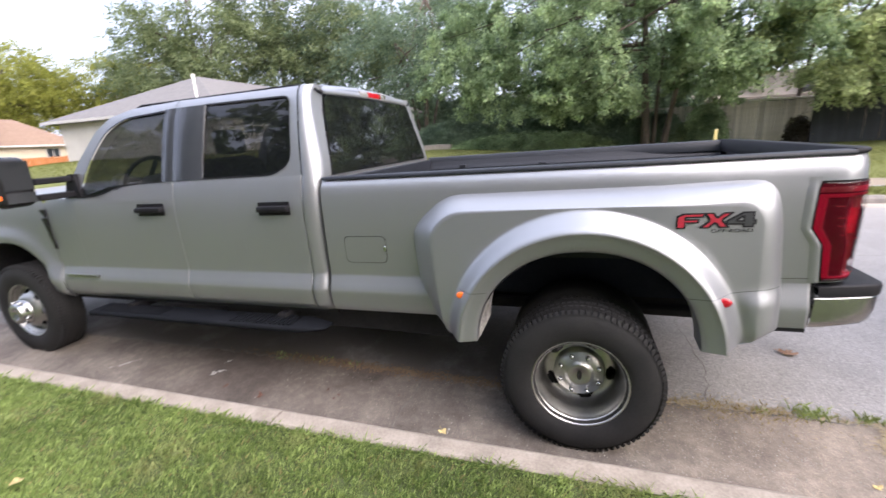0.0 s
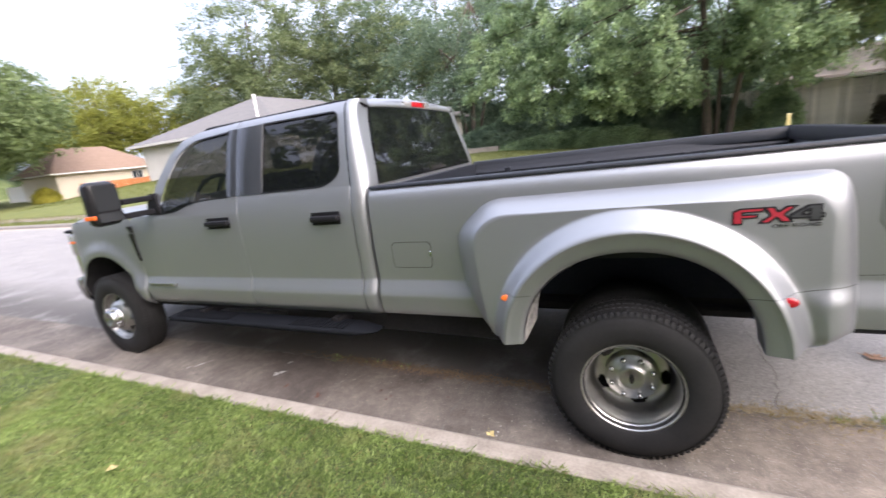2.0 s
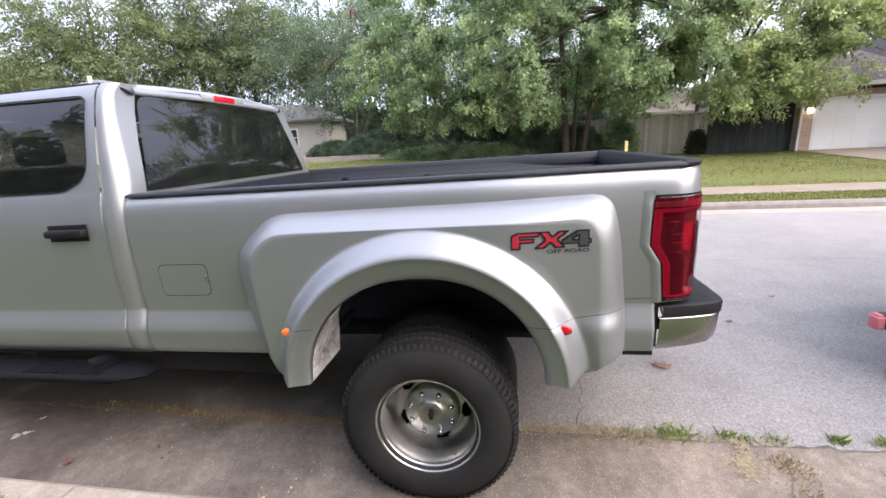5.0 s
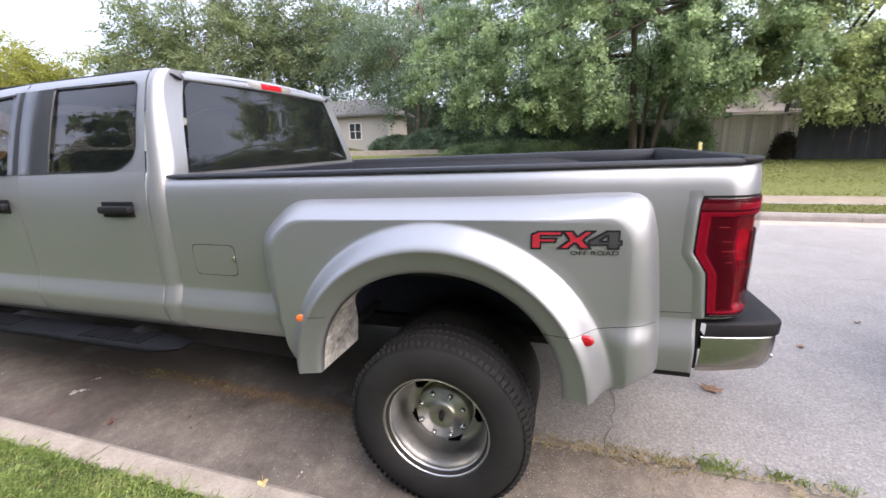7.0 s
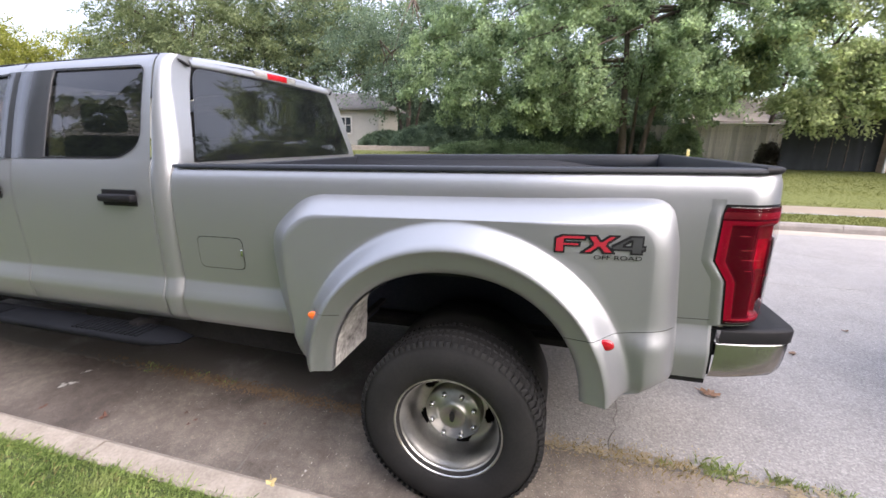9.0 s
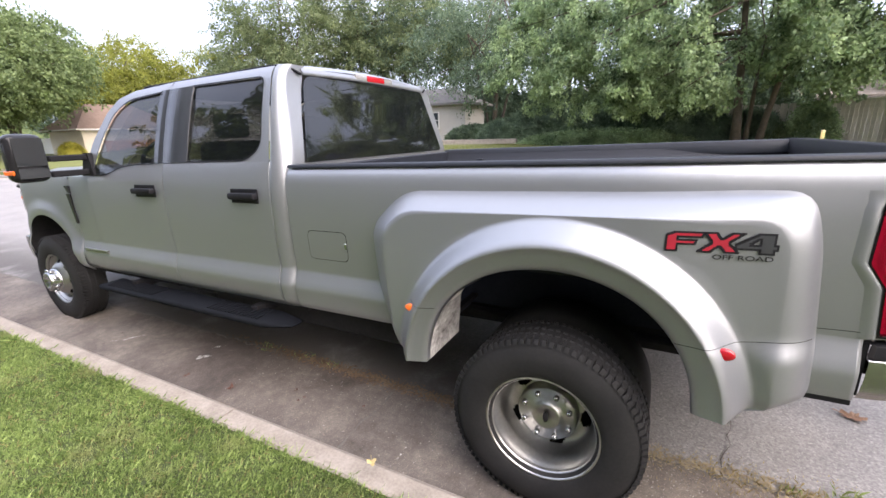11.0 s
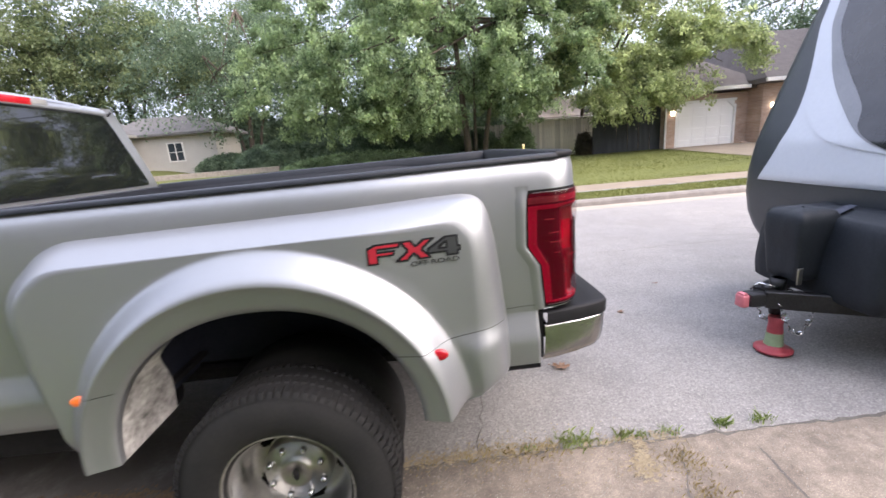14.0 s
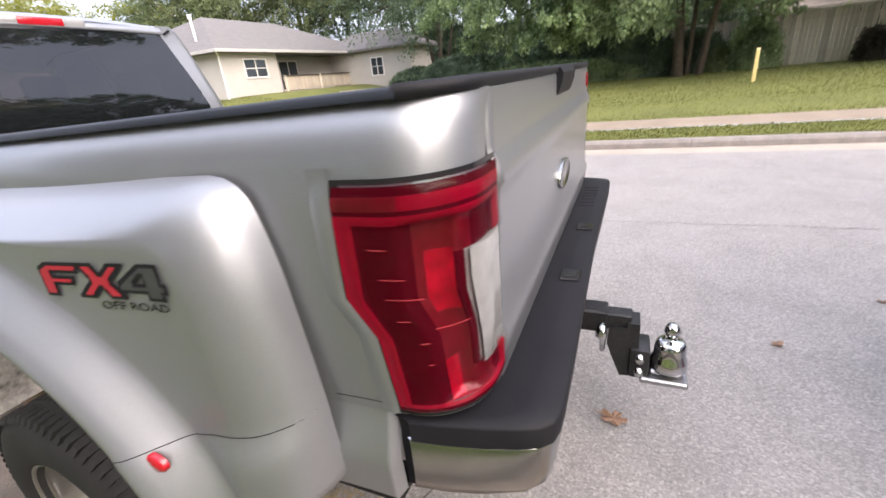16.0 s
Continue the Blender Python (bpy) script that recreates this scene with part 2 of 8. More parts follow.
def asphalt():
    m, t, p = nodes_of("worn_asphalt")
    big, mid, fine = noise_node(t, 0.35), noise_node(t, 3.0), noise_node(t, 85.0, 3.0, 0.7)
    c = t.nodes.new("ShaderNodeTexCoord")
    stones = t.nodes.new("ShaderNodeTexVoronoi")
    stones.inputs["Scale"].default_value = 120.0
    t.links.new(c.outputs["Object"], stones.inputs["Vector"])
    col = ramp_node(t, fine.outputs[0], [(0.28, (0.216, 0.208, 0.203)), (0.5, (0.278, 0.268, 0.261)), (0.74, (0.350, 0.338, 0.328))])
    chips = t.nodes.new("ShaderNodeSeparateColor")
    t.links.new(stones.outputs["Color"], chips.inputs[0])
    pick = ramp_node(t, chips.outputs[0], [(0.0, (0.78, 0.78, 0.79)), (0.45, (0.97, 0.97, 0.97)), (0.80, (1.06, 1.055, 1.05)), (1.0, (1.34, 1.32, 1.29))])
    tone = ramp_node(t, big.outputs[0], [(0.3, (0.82, 0.82, 0.83)), (0.7, (1.02, 1.0, 0.97))])
    patch = ramp_node(t, mid.outputs[0], [(0.35, (0.88, 0.88, 0.88)), (0.62, (1, 1, 1))])
    for layer in (pick, tone, patch):
        col = mix_node(t, col, layer, 1.0, "MULTIPLY")
    # the shade under the truck put into the colour, with soil blotches along the edge
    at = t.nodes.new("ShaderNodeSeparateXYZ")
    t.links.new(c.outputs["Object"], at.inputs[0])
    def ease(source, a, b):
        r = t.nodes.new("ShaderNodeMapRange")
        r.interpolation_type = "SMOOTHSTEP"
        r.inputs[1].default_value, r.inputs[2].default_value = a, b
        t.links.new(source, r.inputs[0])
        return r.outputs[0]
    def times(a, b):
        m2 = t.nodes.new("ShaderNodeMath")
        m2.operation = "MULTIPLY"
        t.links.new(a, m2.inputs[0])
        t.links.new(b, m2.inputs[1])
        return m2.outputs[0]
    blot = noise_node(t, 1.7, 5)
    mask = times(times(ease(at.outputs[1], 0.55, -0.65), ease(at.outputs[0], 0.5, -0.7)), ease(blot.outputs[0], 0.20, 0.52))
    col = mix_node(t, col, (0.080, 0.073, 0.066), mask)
    t.links.new(col, p.inputs["Base Color"])
    p.inputs["Roughness"].default_value = 0.84
    bump_node(t, p, stones.outputs["Distance"], 0.45, 0.004)
    return m


def gutter_concrete():
    m, t, p = nodes_of("stained_gutter_concrete")
    stain, big, mid, fine, grit = noise_node(t, 0.55, 3), noise_node(t, 2.2, 6, 0.65), noise_node(t, 16.0, 6, 0.7), noise_node(t, 140.0, 3, 0.7), noise_node(t, 260.0, 2, 0.5)
    col = ramp_node(t, mid.outputs[0], [(0.28, (0.106, 0.094, 0.082)), (0.5, (0.142, 0.127, 0.112)), (0.75, (0.198, 0.178, 0.158))])
    tone = ramp_node(t, big.outputs[0], [(0.30, (0.62, 0.59, 0.57)), (0.48, (0.92, 0.90, 0.88)), (0.70, (1.25, 1.22, 1.18))])
    dirt = ramp_node(t, stain.outputs[0], [(0.38, (0.64, 0.60, 0.58)), (0.60, (1.08, 1.07, 1.05))])
    sand = ramp_node(t, fine.outputs[0], [(0.30, (0.72, 0.72, 0.72)), (0.55, (1, 1, 1)), (0.72, (1.45, 1.42, 1.36))])
    fleck = ramp_node(t, grit.outputs[0], [(0.66, (1, 1, 1)), (0.72, (2.3, 2.2, 2.05))])
    # the truck's shade on the gutter, with some soil, put into the colour
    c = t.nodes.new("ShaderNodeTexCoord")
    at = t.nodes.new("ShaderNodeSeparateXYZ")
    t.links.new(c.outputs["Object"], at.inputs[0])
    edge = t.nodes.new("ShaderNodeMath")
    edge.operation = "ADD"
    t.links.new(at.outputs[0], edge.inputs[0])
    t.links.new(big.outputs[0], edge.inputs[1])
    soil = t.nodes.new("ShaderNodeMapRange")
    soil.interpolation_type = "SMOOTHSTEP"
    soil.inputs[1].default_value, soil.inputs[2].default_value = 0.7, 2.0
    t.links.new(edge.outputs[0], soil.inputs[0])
    # painted brighter past the tail, clear of that shade
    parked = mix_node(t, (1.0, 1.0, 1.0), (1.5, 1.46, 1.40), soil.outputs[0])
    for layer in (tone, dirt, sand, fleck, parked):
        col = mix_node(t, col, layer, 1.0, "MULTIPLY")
    t.links.new(col, p.inputs["Base Color"])
    p.inputs["Roughness"].default_value = 0.88
    bump_node(t, p, fine.outputs[0], 0.5, 0.004)
    return m


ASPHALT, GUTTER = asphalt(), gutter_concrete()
KERB = mottled("kerb_concrete", (0.185, 0.158, 0.128), (0.36, 0.318, 0.268), 7, 70, 0.88, 0, 0.5, 0.004)
# shade on the far kerb's street face is put into this darker concrete
FAR_KERB = mottled("shaded_kerb_concrete", (0.15, 0.135, 0.122), (0.27, 0.245, 0.222), 5, 50, 0.9, 0, 0.5, 0.004)
WALKWAY = mottled("sidewalk_concrete", (0.175, 0.14, 0.103), (0.27, 0.222, 0.168), 2, 40, 0.9, 0, 0.3, 0.004)
SANDY = mottled("sandy_gutter_concrete", (0.24, 0.205, 0.165), (0.40, 0.355, 0.30), 1.3, 45, 0.9, 0, 0.3, 0.004)
FAR_GRASS = mottled("far_lawn", (0.080, 0.093, 0.017), (0.140, 0.150, 0.031), 0.8, 9, 0.95, 0, 0.6, 0.03)
XS = spaced(-14, 10, 0.5)
XL = spaced(-50, 24, 1.0)
strip("ground_near", -400, -1.51, XS, 60, GRASS_SOIL, "mown green lawn soil beside the concrete kerb", -0.012)
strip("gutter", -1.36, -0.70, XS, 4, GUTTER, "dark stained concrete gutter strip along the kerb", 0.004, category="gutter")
strip("gutter_far", 5.85, 6.47, XS, 3, SANDY, "sandy tan concrete gutter across the street", 0.0, category="gutter")
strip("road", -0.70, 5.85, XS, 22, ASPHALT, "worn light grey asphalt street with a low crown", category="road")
strip("verge", 6.60, 7.7, XL, 3, FAR_GRASS, "mown grass verge between kerb and sidewalk", category="grass")
strip("sidewalk", 7.7, 8.75, XL, 2, WALKWAY, "tan concrete sidewalk across the street", 0.01, category="sidewalk")
strip("ground_far", 8.75, 400, XL, 120, FAR_GRASS, "sunlit yellowish green lawn rising from the sidewalk", category="lawn")

# ---- the pickup truck: nose towards -x, rear axle over the origin ----
RAKE = 0.02  # the body stands a little higher at the tail


def rk(x, y, z):
    return (x, y, z + RAKE * x)


def raked(bm):
    for v in bm.verts:
        v.co.z += RAKE * v.co.x


BODY_SIDE = [(0.585, 0.935), (0.60, 0.968), (0.625, 1.002), (0.66, 1.022), (0.74, 1.034), (0.765, 1.033), (0.80, 1.022), (0.845, 1.009), (0.865, 1.006),
             (0.95, 1.010), (1.10, 1.017), (1.25, 1.018), (1.34, 1.012), (1.40, 1.003), (1.44, 0.993), (1.465, 0.985)]
GREENHOUSE = [(1.465, 0.985), (1.55, 0.965), (1.70, 0.925), (1.85, 0.878), (1.92, 0.852), (1.96, 0.83), (1.99, 0.80)]


def side_y(z):
    return lerp_table(z, BODY_SIDE if z <= 1.465 else GREENHOUSE)


def side_rows(z0, z1):
    zs = [z0] + [z for z, _ in BODY_SIDE + GREENHOUSE[1:] if z0 + 0.004 < z < z1 - 0.004] + [z1]
    return zs


def panel(bm, x0, x1, z0, z1, sgn=-1, nx=8, lap=0.012, push=0.0):
    """A piece of the body's side between two shut lines, its edges turned in."""
    xs = [x0, x0 + 0.004] + [x0 + (x1 - x0) * k / nx for k in range(1, nx)] + [x1 - 0.004, x1]
    rows = []
    for z in side_rows(z0, z1):
        rows.append([rk(x, sgn * (side_y(z) + push - (lap if k in (0, len(xs) - 1) else 0)), z) for k, x in enumerate(xs)])
    sheet(bm, rows)


def ray_hit(c, a, poly):
    """Where the ray from c at angle a leaves a closed outline."""
    d = Vector((math.cos(a), math.sin(a)))
    best = None
    for (x0, z0), (x1, z1) in zip(poly, poly[1:] + poly[:1]):
        ex, ez = x1 - x0, z1 - z0
        den = d.x * ez - d.y * ex
        if abs(den) < 1e-9:
            continue
        t = ((x0 - c[0]) * ez - (z0 - c[1]) * ex) / den
        s = ((x0 - c[0]) * d.y - (z0 - c[1]) * d.x) / den
        if t > 0 and -1e-6 <= s <= 1 + 1e-6 and (best is None or t > best):
            best = t
    return best


def rounded(poly, r, n=4):
    """The outline with its corners cut round; r: one radius, or one for each corner."""
    out, m = [], len(poly)
    rs = r if isinstance(r, (list, tuple)) else [r] * m
    for i in range(m):
        p, a, b = Vector(poly[i]), Vector(poly[i - 1]), Vector(poly[(i + 1) % m])
        q = min(rs[i], (a - p).length * 0.45, (b - p).length * 0.45)
        s, e = p + (a - p).normalized() * q, p + (b - p).normalized() * q
        for k in range(n + 1):
            t = k / n
            v = s * (1 - t) ** 2 + 2 * p * t * (1 - t) + e * t * t
            out.append((v.x, v.y))
    return out


def ring_sheet(bm, outer, inner, c, yfun, n=72, rows=3, a0=0.0, a1=2 * math.pi):
    """A skin between two outlines seen from a point c within both."""
    closed = abs(a1 - a0 - 2 * math.pi) < 1e-6
    ang = sorted({a0 + (a1 - a0) * k / n for k in range(n + (0 if closed else 1))})
    if closed:
        extra = {math.atan2(z - c[1], x - c[0]) % (2 * math.pi) for x, z in outer + inner}
        ang = sorted({round(a, 5) for a in ang} | {round(a, 5) for a in extra})
    cols = []
    for a in ang:
        ti, to = ray_hit(c, a, inner), ray_hit(c, a, outer)
        col = []
        for k in range(rows + 1):
            t = ti + (to - ti) * k / rows
            x, z = c[0] + t * math.cos(a), c[1] + t * math.sin(a)
            col.append(bm.verts.new(rk(x, yfun(x, z), z)))
        cols.append(col)
    pairs = list(zip(cols, cols[1:])) + ([(cols[-1], cols[0])] if closed else [])
    for a, b in pairs:
        for k in range(rows):
            bm.faces.new((a[k], b[k], b[k + 1], a[k + 1]))


def fill_outline(bm, poly, yfun, c, rows=3):
    """A pane that follows the body's curve inside an outline."""
    mid = bm.verts.new(rk(c[0], yfun(*c), c[1]))
    prev = None
    for k in range(1, rows + 1):
        ring = []
        for x, z in poly:
            u, w = c[0] + (x - c[0]) * k / rows, c[1] + (z - c[1]) * k / rows
            ring.append(bm.verts.new(rk(u, yfun(u, w), w)))
        m = len(ring)
        for i in range(m):
            if prev is None:
                bm.faces.new((mid, ring[i], ring[(i + 1) % m]))
            else:
                bm.faces.new((prev[i], ring[i], ring[(i + 1) % m], prev[(i + 1) % m]))
        prev = ring


def superellipse(c, hw, h, n, a0=-0.2, a1=math.pi + 0.2, steps=60):
    out = []
    for k in range(steps + 1):
        a = a0 + (a1 - a0) * k / steps
        ca, sa = math.cos(a), math.sin(a)
        t = (abs(ca / hw) ** n + abs(sa / h) ** n) ** (-1 / n)
        out.append((c[0] + t * ca, c[1] + t * sa))
    return out


truck = thing("pickup_truck", (0, 0, 0), "silver crew cab dually pickup truck parked beside the kerb", "pickup truck")
RED_LENS = tinted_glass("red_lens", (0.05, 0.0003, 0.003), 0.20, 0.05)
CLEAR_LENS = mottled("clear_lens", (0.24, 0.24, 0.235), (0.38, 0.375, 0.365), 5, 30, 0.2, 0.3, 0.1, 0.001, coat=0.8)
AMBER = plain("amber_lens", (0.62, 0.12, 0.015), 0.2, 0.0, 0.5, 0.15)
RED_MARK = plain("red_marker_lens", (0.36, 0.006, 0.014), 0.2, 0.0, 0.5)

# windows of the cab's side, x along the truck and z up
FRONT_WIN = rounded([(-2.70, 1.470), (-2.70, 1.925), (-3.10, 1.905), (-3.27, 1.83), (-3.42, 1.64), (-3.535, 1.392), (-3.30, 1.402), (-3.14, 1.452), (-2.95, 1.466)],
                    [0.02, 0.02, 0.1, 0.08, 0.1, 0.015, 0.08, 0.08, 0.05])
REAR_WIN = rounded([(-2.395, 1.476), (-1.80, 1.476), (-1.672, 1.545), (-1.705, 1.925), (-2.375, 1.935)], [0.02, 0.06, 0.08, 0.05, 0.02])
FRONT_FRAME = [(-2.621, 1.462), (-2.621, 1.99), (-3.05, 1.972), (-3.24, 1.93), (-3.38, 1.84), (-3.55, 1.63), (-3.66, 1.41), (-3.68, 1.372), (-3.30, 1.385), (-3.13, 1.44)]
REAR_FRAME = [(-1.600, 1.462), (-1.659, 1.985), (-2.615, 1.99), (-2.615, 1.462)]


def build_cab_side(sgn):
    """Doors with their windows, and the corner pillar, of one side."""
    skin = lambda push=0.0: (lambda x, z: sgn * (side_y(z) + push))
    for name, x0, x1, win, frame_o, c, glass in (("front_door", -3.925, -2.622, FRONT_WIN, FRONT_FRAME, (-3.0, 1.65), GLASS_LIGHT),
                                                 ("rear_door", -2.614, -1.603, REAR_WIN, REAR_FRAME, (-2.05, 1.7), GLASS_DARK)):
        bm = bmesh.new()
        if name == "front_door":
            panel(bm, x0, -3.62, 0.60, 1.385, sgn, 3)
            xs = [-3.62 + (x1 - 0.004 + 3.62) * k / 9 for k in range(10)] + [x1]
            tops = [lerp_table(x, [(-3.62, 1.383), (-3.30, 1.386), (-3.13, 1.44), (-2.95, 1.458), (-2.62, 1.462)]) for x in xs]
            rows = []
            zs = [z for z in side_rows(0.60, 1.36)]
            for z in zs:
                rows.append([rk(x, sgn * (side_y(z) - (0.012 if k == 10 else 0)), z) for k, x in enumerate(xs)])
            rows.append([rk(x, sgn * (side_y(tp) - (0.012 if k == 10 else 0)), tp) for k, (x, tp) in enumerate(zip(xs, tops))])
            sheet(bm, rows)
        else:
            panel(bm, x0, x1, 0.60, 1.462, sgn, 10)
        ring_sheet(bm, frame_o, win, c, skin(), 60, 4)
        door = part(name, bm, PAINT, truck, "", True, 0.5)
        bm = bmesh.new()
        fill_outline(bm, win, skin(-0.010), c)
        part("window_glass", bm, glass, door, "dark tinted window glass", True)
        bm = bmesh.new()
        ring_sheet(bm, [(c[0] + (x - c[0]) * 1.012, c[1] + (z - c[1]) * 1.035) for x, z in win], win, c, skin(0.004), 60, 1)
        part("window_seal", bm, BLACK_PLASTIC, door)
        hx0, hx1 = (-2.951, -2.702) if name == "front_door" else (-1.921, -1.688)
        hz = 1.286 if name == "front_door" else 1.272
        y = sgn * 1.018
        bm = bmesh.new()
        box(bm, hx0, hx1, min(y, y + sgn * 0.006), max(y, y + sgn * 0.006), hz - 0.042, hz + 0.042, 0.004)
        box(bm, hx0 + 0.012, hx1 + 0.004, min(y, y + sgn * 0.045), max(y, y + sgn * 0.045), hz - 0.018, hz + 0.020, 0.012, 2)
        raked(bm)
        part("door_handle", bm, BLACK_PLASTIC, door, "black plastic pull handle", True)
    # the black panel between the two windows
    bm = bmesh.new()
    rows = []
    for z in (1.468, 1.6, 1.75, 1.88, 1.94):
        y = sgn * (side_y(z) + 0.005)
        rows.append([rk(-2.715, y - sgn * 0.008, z), rk(-2.71, y, z), rk(-2.625, y, z), rk(-2.618, y - sgn * 0.006, z), rk(-2.61, y, z), rk(-2.36, y, z), rk(-2.355, y - sgn * 0.008, z)])
    sheet(bm, rows)
    part("pillar_trim", bm, mottled("slate_gloss_trim", (0.026, 0.029, 0.035), (0.034, 0.038, 0.045), 6, 200, 0.25, 0, 0.0, spec=0.4), truck, "black trim panel between the door windows", True)
    # the cab's rear corner, turned round to the back wall
    bm = bmesh.new()
    rows = []
    for z in side_rows(0.60, 1.99):
        ys = side_y(z)
        xr = -1.487 if z < 1.40 else -1.487 - 0.10 * smooth01((z - 1.40) / 0.58)
        hw = 0.835 if z < 1.44 else lerp_table(z, [(1.44, 0.835), (1.60, 0.80), (1.80, 0.735), (1.94, 0.68), (1.99, 0.66)])
        x0 = -1.596 - 0.056 * max(0.0, z - 1.462) / 0.52
        r = min(0.085, xr - x0 - 0.008)
        row = [rk(x0, sgn * (ys - 0.012), z), rk(x0 + 0.004, sgn * ys, z), rk(xr - r, sgn * ys, z)]
        for k in range(1, 7):
            a = math.pi / 2 * k / 6
            row.append(rk(xr - r + r * math.sin(a), sgn * (ys - r + r * math.cos(a)), z))
        row.append(rk(xr, sgn * min(hw, ys - r - 0.002), z))
        rows.append(row)
    sheet(bm, rows)
    part("cab_corner", bm, PAINT, truck, "", True, 0.5)


for sgn in (-1, 1):
    build_cab_side(sgn)


def build_cab_shell():
    # roof
    bm = bmesh.new()
    rows = []
    half = [(0.0, 2.036), (0.3, 2.031), (0.5, 2.022), (0.65, 2.008), (0.73, 1.998), (0.775, 1.99), (0.80, 1.982)]
    for x in [-3.24, -3.15, -3.05, -2.9, -2.6, -2.2, -1.85, -1.70, -1.64, -1.60, -1.585]:
        drop = 0.075 * max(0.0, (-3.0 - x) / 0.24) ** 1.6 + 0.04 * max(0.0, (x + 1.70) / 0.115) ** 2
        rows.append([rk(x, -y, z - drop) for y, z in half[::-1]] + [rk(x, y, z - drop) for y, z in half[1:]])
    sheet(bm, rows)
    part("roof", bm, PAINT, truck, "", True, 0.9)
    for s in (-1, 1):
        bm = bmesh.new()
        tube(bm, [rk(x, s * 0.775, 1.993 - 0.075 * max(0.0, (-3.0 - x) / 0.24) ** 1.6 - 0.03 * max(0.0, (x + 1.70) / 0.115) ** 2) for x in (-3.2, -3.0, -2.5, -2.0, -1.75, -1.66, -1.61)] + [rk(-1.585, s * 0.750, 1.962), rk(-1.572, s * 0.705, 1.940)], 0.008, 6)
        part("roof_moulding", bm, BLACK_PLASTIC, truck, "black roof drip moulding")
    # back wall, header and rear window
    bm = bmesh.new()
    back = lambda z: -1.487 if z < 1.40 else -1.487 - 0.10 * smooth01((z - 1.40) / 0.58)
    sheet(bm, [[rk(-1.487, y, z) for y in (-0.86, -0.4, 0, 0.4, 0.86)] for z in (0.60, 1.0, 1.40, 1.445)])
    sheet(bm, [[rk(back(z) + d, y, z + 0.012 * (1 - (y / 0.7) ** 2)) for y in (-0.69, -0.45, -0.2, 0, 0.2, 0.45, 0.69)] for z, d in ((1.936, 0.008), (1.942, 0.016), (1.958, 0.013), (1.974, 0.003), (1.986, -0.012), (1.994, -0.034))])
    part("back_wall", bm, PAINT, truck, "", True)
    win = rounded([(-0.832, 1.448), (0.832, 1.448), (0.682, 1.936), (-0.682, 1.936)], [0.03, 0.03, 0.06, 0.06])
    bm = bmesh.new()
    c = (0.0, 1.68)
    prev = None
    mid = bm.verts.new(rk(back(c[1]) + 0.012, 0, c[1]))
    for k in range(1, 5):
        ring = []
        for y, z in win:
            v, w = y * k / 4, c[1] + (z - c[1]) * k / 4
            ring.append(bm.verts.new(rk(back(w) + 0.014 - 0.004 * (v / 0.8) ** 2, v, w)))
        for i in range(len(ring)):
            j = (i + 1) % len(ring)
            bm.faces.new((mid, ring[i], ring[j]) if prev is None else (prev[i], ring[i], ring[j], prev[j]))
        prev = ring
    glass = part("rear_window", bm, GLASS_REAR, truck, "dark tinted rear window reflecting sky and trees", True)
    bm = bmesh.new()
    box(bm, -1.495, -1.488, 0.735, 0.765, 1.475, 1.495)
    raked(bm)
    part("sticker", bm, plain("white_sticker", (0.75, 0.75, 0.75), 0.5), glass, "small white sticker")
    # high brake lamp in the header
    bm = bmesh.new()
    box(bm, -1.60, -1.572, -0.20, 0.24, 1.952, 1.998, 0.008, 2)
    raked(bm)
    lamp = part("brake_lamp", bm, CLEAR_LENS, truck, "high centre brake lamp with clear ends", True)
    bm = bmesh.new()
    box(bm, -1.60, -1.568, -0.08, 0.13, 1.955, 1.996, 0.006, 2)
    raked(bm)
    part("lens", bm, RED_MARK, lamp, "red brake lens", True)
    # windscreen, cowl, bonnet
    bm = bmesh.new()
    rows = []
    for k in range(7):
        t = k / 6
        hw = 0.90 - 0.17 * t
        rows.append([rk(-3.93 + 0.73 * t - 0.04 * math.sin(t * math.pi) + 0.26 * (y / hw) ** 2 * (1 - 0.75 * t), y, 1.40 + 0.585 * t - 0.01 * (y / hw) ** 2) for y in [hw * q / 5 for q in range(-5, 6)]])
    sheet(bm, rows)
    part("windscreen", bm, GLASS_SCREEN, truck, "tinted windscreen", True)
    bm = bmesh.new()
    rows = []
    for x in (-5.30, -5.27, -5.22, -5.10, -4.8, -4.4, -4.0, -3.85, -3.66):
        front = max(0.0, (-5.08 - x) / 0.22)
        hw = 0.945 - 0.10 * front
        rows.append([rk(x + (0.10 * (y / hw) ** 2 if x < -5 else 0) - (0.12 * (1 - (y / hw) ** 2) if x > -3.7 else 0), y, 1.372 + 0.065 * (1 - (y / hw) ** 4) - 0.13 * front ** 2 + 0.012 * math.exp(-((abs(y) - 0.62) / 0.08) ** 2)) for y in [hw * q / 12 for q in range(-12, 13)]])
    sheet(bm, rows)
    part("bonnet", bm, PAINT, truck, "", True)
    bm = bmesh.new()
    box(bm, -5.36, -5.24, -0.86, 0.86, 0.80, 1.26, 0.03, 2)
    raked(bm)
    part("grille", bm, CHROME, truck, "chrome front grille", True)
    bm = bmesh.new()
    rows = []
    for z, out in ((0.50, -0.13), (0.53, -0.07), (0.60, 0.01), (0.68, 0.05), (0.75, 0.06), (0.785, 0.055), (0.800, 0.040), (0.804, 0.015), (0.804, -0.08)):
        front = [(-5.40 - out + 0.24 * abs(q / 14) ** 4, 0.97 * q / 14) for q in range(-14, 15)]
        ends = [(max(-5.06, front[0][0] + 0.13), 0.995), (max(-5.10, front[0][0] + 0.06), 0.99)]
        tuck = 1 - 0.06 * smooth01((0.62 - z) / 0.12)
